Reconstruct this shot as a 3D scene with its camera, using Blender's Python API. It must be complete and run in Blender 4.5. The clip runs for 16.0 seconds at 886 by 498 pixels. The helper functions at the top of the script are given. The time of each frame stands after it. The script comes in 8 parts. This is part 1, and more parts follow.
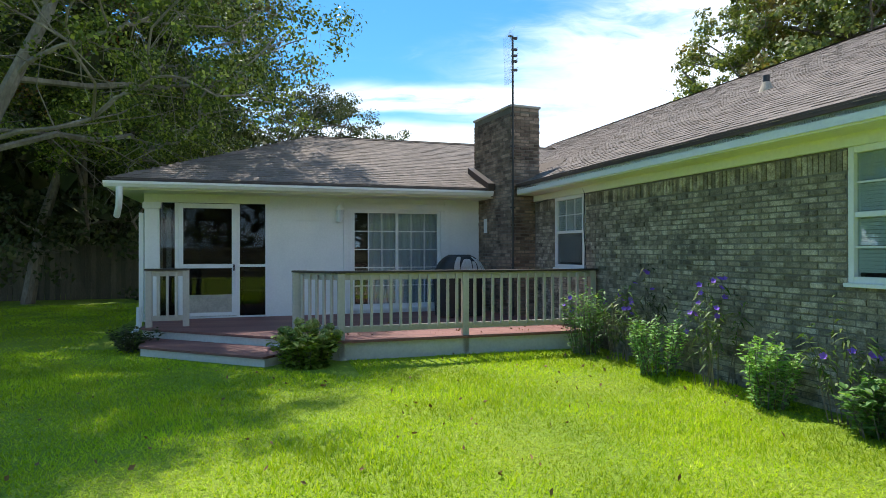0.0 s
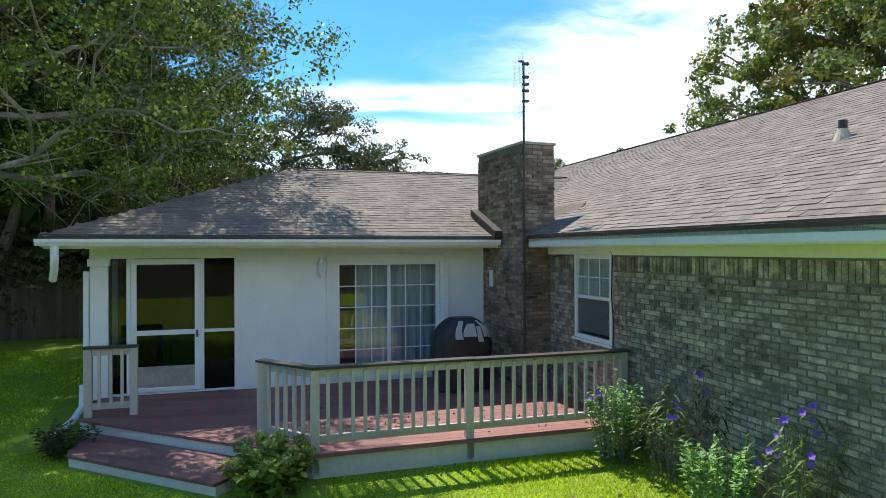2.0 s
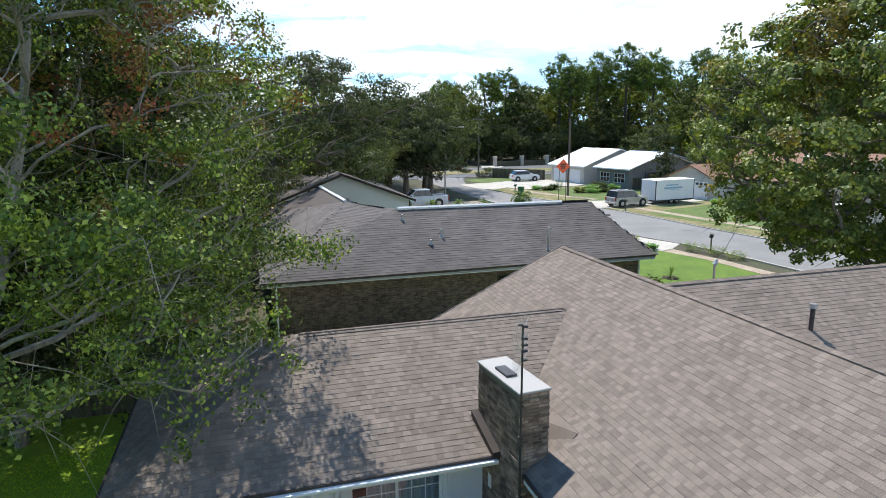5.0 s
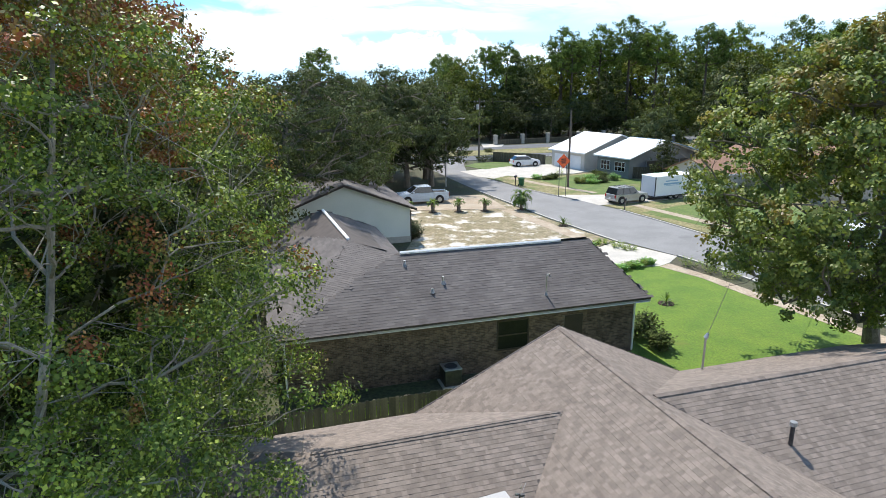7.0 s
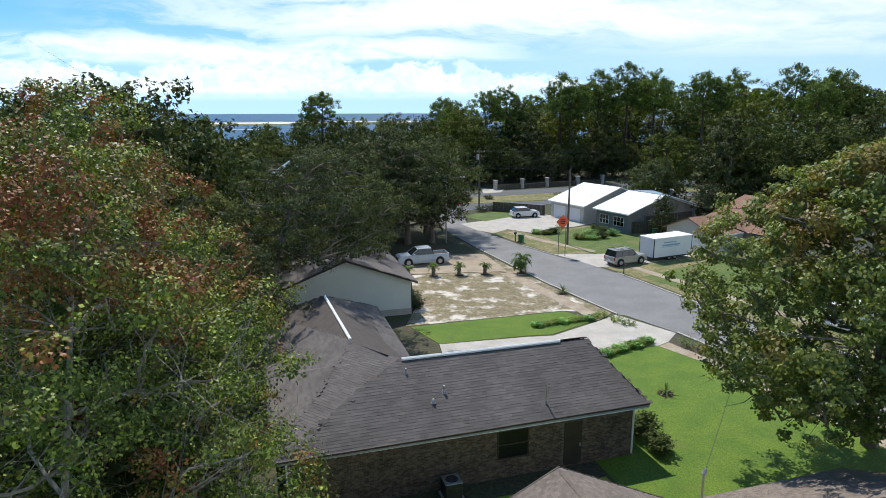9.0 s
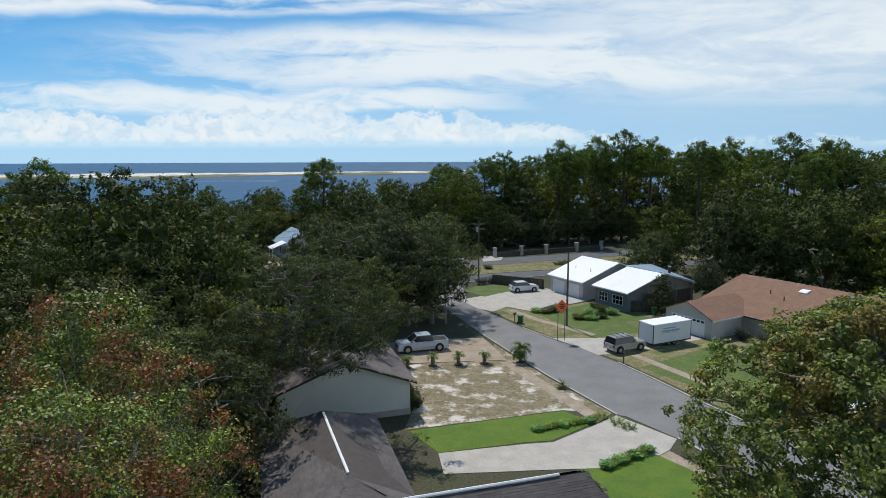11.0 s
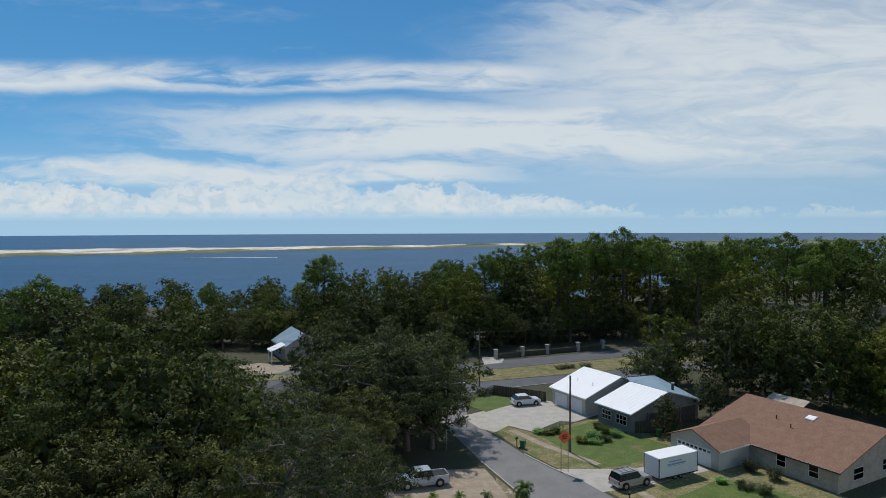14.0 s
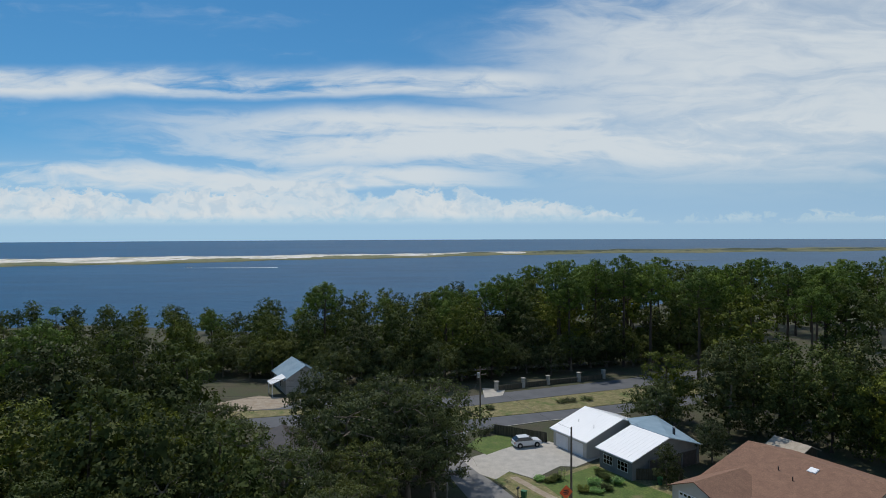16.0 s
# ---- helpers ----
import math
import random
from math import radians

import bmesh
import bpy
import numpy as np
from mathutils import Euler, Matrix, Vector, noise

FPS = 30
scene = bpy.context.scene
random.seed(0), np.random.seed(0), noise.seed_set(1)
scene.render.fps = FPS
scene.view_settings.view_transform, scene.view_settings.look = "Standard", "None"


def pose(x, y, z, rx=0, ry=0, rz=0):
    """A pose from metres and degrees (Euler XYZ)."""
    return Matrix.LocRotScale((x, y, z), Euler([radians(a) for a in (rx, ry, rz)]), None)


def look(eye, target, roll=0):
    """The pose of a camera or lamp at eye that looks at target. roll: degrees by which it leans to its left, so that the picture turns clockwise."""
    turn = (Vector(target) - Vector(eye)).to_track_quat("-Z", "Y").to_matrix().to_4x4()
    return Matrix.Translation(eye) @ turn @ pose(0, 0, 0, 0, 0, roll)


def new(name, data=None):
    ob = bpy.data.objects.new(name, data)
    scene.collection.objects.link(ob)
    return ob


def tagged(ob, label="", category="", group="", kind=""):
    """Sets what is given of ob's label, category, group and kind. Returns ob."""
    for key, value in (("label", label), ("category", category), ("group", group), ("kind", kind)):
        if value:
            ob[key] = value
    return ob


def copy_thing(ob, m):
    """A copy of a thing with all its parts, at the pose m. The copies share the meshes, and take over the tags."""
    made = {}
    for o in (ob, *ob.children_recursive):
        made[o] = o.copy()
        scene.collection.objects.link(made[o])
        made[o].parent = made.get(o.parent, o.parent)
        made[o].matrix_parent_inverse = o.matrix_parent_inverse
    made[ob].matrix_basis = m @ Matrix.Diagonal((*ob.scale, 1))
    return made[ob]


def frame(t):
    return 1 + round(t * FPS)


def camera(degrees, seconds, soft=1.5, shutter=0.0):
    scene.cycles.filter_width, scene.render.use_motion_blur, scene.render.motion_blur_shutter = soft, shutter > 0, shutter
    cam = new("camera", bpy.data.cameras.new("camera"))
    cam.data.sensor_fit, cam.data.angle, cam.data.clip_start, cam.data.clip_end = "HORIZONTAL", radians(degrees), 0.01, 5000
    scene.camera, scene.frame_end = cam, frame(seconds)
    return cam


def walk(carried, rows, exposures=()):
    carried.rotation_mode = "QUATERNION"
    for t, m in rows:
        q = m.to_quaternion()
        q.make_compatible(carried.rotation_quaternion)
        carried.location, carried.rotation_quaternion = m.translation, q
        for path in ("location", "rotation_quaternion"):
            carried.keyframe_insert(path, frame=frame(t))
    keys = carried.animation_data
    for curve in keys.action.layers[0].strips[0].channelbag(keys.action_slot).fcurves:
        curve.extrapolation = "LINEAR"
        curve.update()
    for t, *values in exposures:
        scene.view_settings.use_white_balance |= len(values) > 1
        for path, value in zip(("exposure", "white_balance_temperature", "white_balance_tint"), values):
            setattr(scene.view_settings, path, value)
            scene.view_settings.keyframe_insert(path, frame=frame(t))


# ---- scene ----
cam = camera(70.69, 16.0, soft=0.9)
ROWS = [
    (0.0, -0.000, -0.000, 1.580, 0.003, 0.149, 0.108),
    (0.5, 0.003, 0.612, 1.596, -0.004, 0.173, 0.108),
    (1.0, 0.011, 1.476, 1.667, -0.012, 0.105, 0.139),
    (1.5, 0.017, 1.751, 1.785, -0.015, -0.003, 0.155),
    (2.0, 0.014, 1.776, 2.624, -0.009, 0.085, 0.179),
    (2.5, 0.038, 1.771, 3.711, -0.015, 0.139, 0.198),
    (3.0, 0.037, 1.755, 4.800, -0.013, 0.092, 0.212),
    (3.5, 0.023, 1.735, 5.873, -0.014, -1.223, 0.233),
    (6.0, -0.038, 1.842, 11.302, -0.050, -15.067, 0.259),
    (6.5, -0.046, 1.896, 12.294, -0.044, -14.959, 0.267),
    (7.0, -0.063, 1.932, 13.292, -0.039, -14.912, 0.258),
    (7.5, -0.088, 1.981, 14.299, -0.024, -14.608, 0.237),
    (8.0, -0.101, 2.218, 15.239, -0.016, -13.932, 0.193),
    (8.5, -0.100, 2.342, 16.220, -0.016, -13.232, 0.168),
    (9.0, -0.103, 2.397, 17.276, -0.013, -12.503, 0.149),
    (11.5, 0.010, 2.992, 23.014, 0.006, -6.819, 0.135),
    (12.0, -0.002, 3.130, 24.158, 0.015, -5.360, 0.155),
    (12.5, 0.018, 3.161, 25.294, 0.015, -4.122, 0.163),
    (13.0, 0.020, 3.190, 26.503, 0.010, -2.990, 0.183),
    (13.5, 0.029, 3.212, 27.641, 0.012, -2.441, 0.200),
    (14.0, 0.000, 3.227, 28.717, 0.022, -1.803, 0.210),
    (14.5, 0.001, 3.268, 29.810, 0.024, -1.295, 0.222),
    (15.0, -0.036, 3.306, 31.030, 0.024, -1.321, 0.232),
    (15.5, -0.035, 3.314, 32.609, 0.038, -1.462, 0.237),
    (16.0, -0.052, 3.357, 34.522, 0.046, -1.310, 0.228),
]
exposure_rows = [(0.0, 0.46), (2.0, 0.56), (3.5, 0.1), (6.0, 0.6), (8.0, 0.26), (9.2, -0.12), (11.3, -0.53), (13.0, -0.72), (16.0, -0.82)]
walk(cam, [(t, pose(x, y, z, 90 + pitch, roll, yaw)) for t, x, y, z, yaw, pitch, roll in ROWS], exposure_rows)

# ---- world, sun ----
SUN_AZ, SUN_EL = -24.0, 58.0      # degrees from straight ahead towards the right, and up
CLOUD_LEVEL, SKY_LEVEL, SUN_LEVEL = 1.3, 0.108, 4.7


class Nodes:
    """Small helper to write node trees in one line each."""

    def __init__(self, tree):
        self.tree = tree
        tree.nodes.clear()

    def add(self, kind, **values):
        n = self.tree.nodes.new(kind)
        for k, v in values.items():
            if k == "op":
                n.operation = v
            elif k == "blend":
                n.blend_type = v
            elif k == "data":
                n.data_type = v
        return n

    def link(self, a, b):
        self.tree.links.new(a, b)

    def math(self, op, a, b=0.0, c=0.0, clamp=False):
        n = self.add("ShaderNodeMath", op=op)
        n.use_clamp = clamp
        for i, v in enumerate((a, b, c)):
            if isinstance(v, (int, float)):
                n.inputs[i].default_value = v
            else:
                self.link(v, n.inputs[i])
        return n.outputs[0]

    def step(self, x, a, b):
        """Smooth step of x from a to b."""
        n = self.add("ShaderNodeMapRange")
        n.interpolation_type = "SMOOTHSTEP"
        self.link(x, n.inputs[0])
        for i, v in zip((1, 2, 3, 4), (a, b, 0.0, 1.0)):
            n.inputs[i].default_value = v
        return n.outputs[0]

    def combine(self, x, y, z=0.0):
        n = self.add("ShaderNodeCombineXYZ")
        for i, v in enumerate((x, y, z)):
            if isinstance(v, (int, float)):
                n.inputs[i].default_value = v
            else:
                self.link(v, n.inputs[i])
        return n.outputs[0]

    def noise(self, vec, scale, detail=4.0, rough=0.55, distortion=0.0):
        n = self.add("ShaderNodeTexNoise")
        if vec is not None:
            self.link(vec, n.inputs["Vector"])
        n.inputs["Scale"].default_value, n.inputs["Detail"].default_value = scale, detail
        n.inputs["Roughness"].default_value, n.inputs["Distortion"].default_value = rough, distortion
        return n.outputs["Fac"]

    def mix(self, fac, a, b, blend="MIX"):
        n = self.add("ShaderNodeMix", data="RGBA", blend=blend)
        for sock, v in ((n.inputs[0], fac), (n.inputs[6], a), (n.inputs[7], b)):
            if isinstance(v, (int, float)):
                sock.default_value = v
            elif isinstance(v, tuple):
                sock.default_value = (*v, 1.0)
            else:
                self.link(v, sock)
        return n.outputs[2]

    def ramp(self, fac, stops):
        n = self.add("ShaderNodeValToRGB")
        self.link(fac, n.inputs[0])
        e = n.color_ramp.elements
        while len(e) < len(stops):
            e.new(0.5)
        for el, (p, col) in zip(e, stops):
            el.position, el.color = p, (*col, 1.0)
        return n.outputs[0]


def make_world():
    world = bpy.data.worlds.new("sky")
    scene.world = world
    world.use_nodes = True
    n = Nodes(world.node_tree)
    sky = n.add("ShaderNodeTexSky")
    sky.sky_type, sky.sun_disc = "NISHITA", False
    sky.sun_elevation, sky.sun_rotation = radians(SUN_EL), radians(SUN_AZ)
    sky.air_density, sky.dust_density, sky.ozone_density = 1.0, 0.0, 3.5
    co = n.add("ShaderNodeTexCoord")
    sep = n.add("ShaderNodeSeparateXYZ")
    n.link(co.outputs["Generated"], sep.inputs[0])
    x, y, z = sep.outputs
    ay = n.math("MAXIMUM", n.math("ABSOLUTE", y), 0.12)
    ca, ce = n.math("DIVIDE", x, ay), n.math("DIVIDE", z, ay)
    # warped height, so that the streaks wander
    lift = n.math("MULTIPLY_ADD", n.math("MAXIMUM", z, 0.0), 0.88, 0.12)
    n.link(n.combine(x, y, lift), sky.inputs[0])
    warp = n.noise(n.combine(n.math("MULTIPLY", ca, 1.6), n.math("MULTIPLY", ce, 4.0), 3.1), 1.6, 5.0)
    cw = n.math("ADD", ce, n.math("MULTIPLY", n.math("SUBTRACT", warp, 0.5), 0.06))
    streak = n.noise(n.combine(n.math("MULTIPLY", ca, 0.8), n.math("MULTIPLY", cw, 6.0), 0.7), 2.6, 6.0, 0.55, 0.5)
    fine = n.noise(n.combine(n.math("MULTIPLY", ca, 3.5), n.math("MULTIPLY", cw, 12.0), 5.7), 2.6, 6.0, 0.6, 1.2)

    def band(lo, a, b, hi):
        return n.math("MULTIPLY", n.step(cw, lo, a), n.math("SUBTRACT", 1.0, n.step(cw, b, hi)))
    one = n.math("MULTIPLY", band(0.215, 0.238, 0.252, 0.285), n.math("SUBTRACT", 1.0, n.step(ca, 0.05, 0.45)))
    two = n.math("MULTIPLY", band(0.075, 0.13, 0.185, 0.225), n.step(ca, -0.8, -0.1))
    low = n.math("MULTIPLY", band(0.06, 0.075, 0.095, 0.125), n.math("SUBTRACT", 1.0, n.step(ca, -0.05, 0.3)))
    diag = n.math("SUBTRACT", n.math("MULTIPLY_ADD", ca, 0.55, 0.285), cw)
    diag = n.math("ADD", diag, n.math("MULTIPLY_ADD", streak, 0.3, n.math("MULTIPLY_ADD", fine, 0.16, -0.23)))
    veil = n.math("MULTIPLY", n.step(diag, -0.1, 0.2), n.step(ca, -0.25, 0.4))
    veil = n.math("MULTIPLY", veil, n.step(ce, 0.02, 0.14))
    high = n.math("MULTIPLY", n.step(ce, 0.37, 0.9), 0.12)
    mixn = n.math("ADD", n.math("MULTIPLY", streak, 0.75), n.math("MULTIPLY", fine, 0.35))
    wisps = n.math("MULTIPLY", n.step(mixn, 0.56, 0.78), 0.3)
    lines = n.math("MULTIPLY", n.math("MAXIMUM", n.math("MAXIMUM", one, two), low), n.step(mixn, 0.34, 0.62))
    soft = n.math("MULTIPLY", n.math("MAXIMUM", veil, high), n.math("MULTIPLY_ADD", n.step(mixn, 0.36, 0.66), 0.42, 0.56))
    cirrus = n.math("MAXIMUM", lines, soft)
    cirrus = n.math("MAXIMUM", cirrus, n.math("MULTIPLY", wisps, n.step(ce, 0.05, 0.2)))
    # heaps low over the sea
    puff = n.noise(n.combine(n.math("MULTIPLY", ca, 9.0), n.math("MULTIPLY", ce, 12.0), 9.3), 2.2, 7.0, 0.58, 0.3)
    curl = n.noise(n.combine(n.math("MULTIPLY", ca, 22.0), n.math("MULTIPLY", ce, 28.0), 4.1), 2.0, 5.0, 0.6, 0.6)
    row = n.step(n.noise(n.combine(n.math("MULTIPLY", ca, 4.0), 0.0, 2.0), 1.9, 3.0), 0.12, 0.6)
    left = n.math("SUBTRACT", 1.0, n.math("MULTIPLY", n.step(ca, -0.1, 0.45), 0.8))
    top = n.math("MULTIPLY_ADD", n.math("MULTIPLY", row, left), 0.07, 0.012)
    heap = n.math("MULTIPLY", n.math("SUBTRACT", 1.0, n.step(n.math("SUBTRACT", n.math("ADD", ce, n.math("MULTIPLY", n.math("SUBTRACT", n.math("MULTIPLY_ADD", curl, 0.35, n.math("MULTIPLY", puff, 0.65)), 0.5), 0.12)), top), -0.009, 0.005)), n.step(ce, 0.01, 0.035))
    heap = n.math("MULTIPLY", heap, n.math("MULTIPLY_ADD", puff, 0.9, 0.45, clamp=True))
    haze = n.math("MULTIPLY", n.math("SUBTRACT", 1.0, n.step(ce, 0.0, 0.2)), 0.6)
    alpha = n.math("MAXIMUM", n.math("MAXIMUM", n.math("MULTIPLY", cirrus, 0.9), n.math("MULTIPLY", heap, 0.97)), haze)
    a, b, out = n.add("ShaderNodeBackground"), n.add("ShaderNodeBackground"), n.add("ShaderNodeOutputWorld")
    hue = n.add("ShaderNodeHueSaturation")
    hue.inputs["Saturation"].default_value = 1.19
    n.link(sky.outputs[0], hue.inputs["Color"])
    n.link(n.mix(1.0, hue.outputs[0], (1.02, 1.46, 1.42), "MULTIPLY"), a.inputs[0])
    a.inputs[1].default_value = SKY_LEVEL
    shade = n.math("MAXIMUM", n.step(curl, 0.36, 0.56), n.math("SUBTRACT", 1.0, n.step(heap, 0.15, 0.6)))
    tone = n.mix(shade, (0.73, 0.85, 0.95), (0.9, 0.965, 1.0))
    solidity = n.math("MAXIMUM", n.math("MULTIPLY", cirrus, 0.9), n.math("MULTIPLY", heap, 0.85))
    tone = n.mix(n.step(solidity, 0.0, 0.5), (0.6, 0.745, 0.94), tone)
    n.link(tone, b.inputs[0])
    b.inputs[1].default_value = CLOUD_LEVEL
    m = n.add("ShaderNodeMixShader")
    n.link(alpha, m.inputs[0]), n.link(a.outputs[0], m.inputs[1]), n.link(b.outputs[0], m.inputs[2])
    n.link(m.outputs[0], out.inputs[0])


make_world()
sun = new("sun", bpy.data.lights.new("sun", "SUN"))
sun.data.energy, sun.data.angle, sun.data.color = SUN_LEVEL, radians(0.55), (1.0, 0.95, 0.87)
sun.matrix_world = look((0, 0, 0), (-math.sin(radians(SUN_AZ)) * math.cos(radians(SUN_EL)), -math.cos(radians(SUN_AZ)) * math.cos(radians(SUN_EL)), -math.sin(radians(SUN_EL))))

# ---- materials ----


def surf(name, a, b, scale=3.0, rough=0.8, bump=0.0, fine=40.0, metal=0.0, spread=0.15, vary=0.0, island=0.0, dark=None, dark_at=0.62, spec=0.5, stretch=(1, 1, 1)):
    """A surface of two colours mixed by noise at two scales, in metres; vary and island change single pieces' brightness; dark: stains."""
    m = bpy.data.materials.new(name)
    m.use_nodes = True
    n = Nodes(m.node_tree)
    geo = n.add("ShaderNodeNewGeometry")
    vm = n.add("ShaderNodeVectorMath", op="MULTIPLY")
    n.link(geo.outputs["Position"], vm.inputs[0])
    vm.inputs[1].default_value = stretch
    vec = vm.outputs[0]
    big, small = n.noise(vec, scale, 5.0), n.noise(vec, fine, 3.0, 0.6)
    col = n.mix(n.step(big, 0.32, 0.68), a, b)
    col = n.mix(1.0, col, n.ramp(small, [(0.25, (1 - spread,) * 3), (0.75, (1 + spread,) * 3)]), "MULTIPLY")
    if dark:
        col = n.mix(n.math("MULTIPLY", n.step(n.noise(vec, scale * 0.37, 6.0, 0.65), dark_at, dark_at + 0.14), 0.8), col, dark)
    for amount, node, sock in ((vary, "ShaderNodeObjectInfo", "Random"), (island, "ShaderNodeNewGeometry", "Random Per Island")):
        if amount:
            r = n.add(node).outputs[sock]
            col = n.mix(1.0, col, n.ramp(r, [(0.0, (1 - amount,) * 3), (1.0, (1 + amount,) * 3)]), "MULTIPLY")
    bs, out = n.add("ShaderNodeBsdfPrincipled"), n.add("ShaderNodeOutputMaterial")
    n.link(col, bs.inputs["Base Color"])
    n.link(n.math("MULTIPLY_ADD", small, 0.2, rough - 0.1, clamp=True), bs.inputs["Roughness"])
    bs.inputs["Metallic"].default_value = metal
    bs.inputs["Specular IOR Level"].default_value = spec
    if bump:
        bp = n.add("ShaderNodeBump")
        bp.inputs["Strength"].default_value, bp.inputs["Distance"].default_value = min(1.0, bump * 50), max(bump, 0.002)
        n.link(small, bp.inputs["Height"])
        n.link(bp.outputs[0], bs.inputs["Normal"])
    n.link(bs.outputs[0], out.inputs[0])
    return m


def leaf_material(name, a, b, c, through_share=0.35, vary=0.25, tints=None, gloss=0.3):
    """Leaves: three greens picked leaf by leaf, light coming through; tints: a second palette picked by place in the crown."""
    m = bpy.data.materials.new(name)
    m.use_nodes = True
    n = Nodes(m.node_tree)
    geo, info = n.add("ShaderNodeNewGeometry"), n.add("ShaderNodeObjectInfo")
    col = n.ramp(geo.outputs["Random Per Island"], [(0.0, a), (0.55, b), (1.0, c)])
    if tints:
        zed = n.add("ShaderNodeSeparateXYZ")
        n.link(geo.outputs["Position"], zed.inputs[0])
        spot = n.step(n.math("ADD", n.noise(geo.outputs["Position"], 0.45, 2.0), n.math("MULTIPLY", n.math("SUBTRACT", zed.outputs[2], 12.0), 0.017)), tints[0], tints[0] + 0.1)
        col = n.mix(n.math("MULTIPLY", spot, tints[2]), col, n.ramp(geo.outputs["Random Per Island"], [(0.0, tints[1]), (1.0, tints[3])]))
    clump = n.noise(geo.outputs["Position"], 0.7, 3.0)
    col = n.mix(1.0, col, n.ramp(clump, [(0.3, (0.62, 0.66, 0.66)), (0.7, (1.45, 1.4, 1.25))]), "MULTIPLY")
    col = n.mix(1.0, col, n.ramp(info.outputs["Random"], [(0.0, (1 - vary, 1 - vary * 0.9, 1 - vary * 0.7)), (0.4, (1 - vary * 0.2, 1.0, 1.0)), (0.75, (1.0 + vary * 0.25, 1 + vary * 0.3, 1 - vary * 0.2)), (1.0, (1 + vary * 1.5, 1 + vary * 1.3, 1.0 - vary * 0.2))]), "MULTIPLY")
    bs, tr, mx, out = n.add("ShaderNodeBsdfPrincipled"), n.add("ShaderNodeBsdfTranslucent"), n.add("ShaderNodeMixShader"), n.add("ShaderNodeOutputMaterial")
    n.link(col, bs.inputs["Base Color"])
    bs.inputs["Roughness"].default_value, bs.inputs["Specular IOR Level"].default_value = 0.5, gloss
    n.link(n.mix(1.0, col, (1.25, 1.3, 0.55), "MULTIPLY"), tr.inputs[0])
    mx.inputs[0].default_value = through_share
    n.link(bs.outputs[0], mx.inputs[1]), n.link(tr.outputs[0], mx.inputs[2]), n.link(mx.outputs[0], out.inputs[0])
    return m


def glass_material(name, tint=(0.9, 0.95, 0.95), rough=0.02, mirror=0.35, see=0.9):
    """A thin pane: part mirror, part clear."""
    m = bpy.data.materials.new(name)
    m.use_nodes = True
    n = Nodes(m.node_tree)
    fr = n.add("ShaderNodeLayerWeight")
    fr.inputs[0].default_value = 0.5
    gl, tr, mx, out = n.add("ShaderNodeBsdfGlossy"), n.add("ShaderNodeBsdfTransparent"), n.add("ShaderNodeMixShader"), n.add("ShaderNodeOutputMaterial")
    gl.inputs["Roughness"].default_value = rough
    tr.inputs[0].default_value = (*[t * see for t in tint], 1)
    n.link(n.math("MULTIPLY_ADD", n.math("POWER", fr.outputs["Facing"], 4.0), 0.6, mirror * 0.6), mx.inputs[0])
    n.link(tr.outputs[0], mx.inputs[1]), n.link(gl.outputs[0], mx.inputs[2]), n.link(mx.outputs[0], out.inputs[0])
    return m


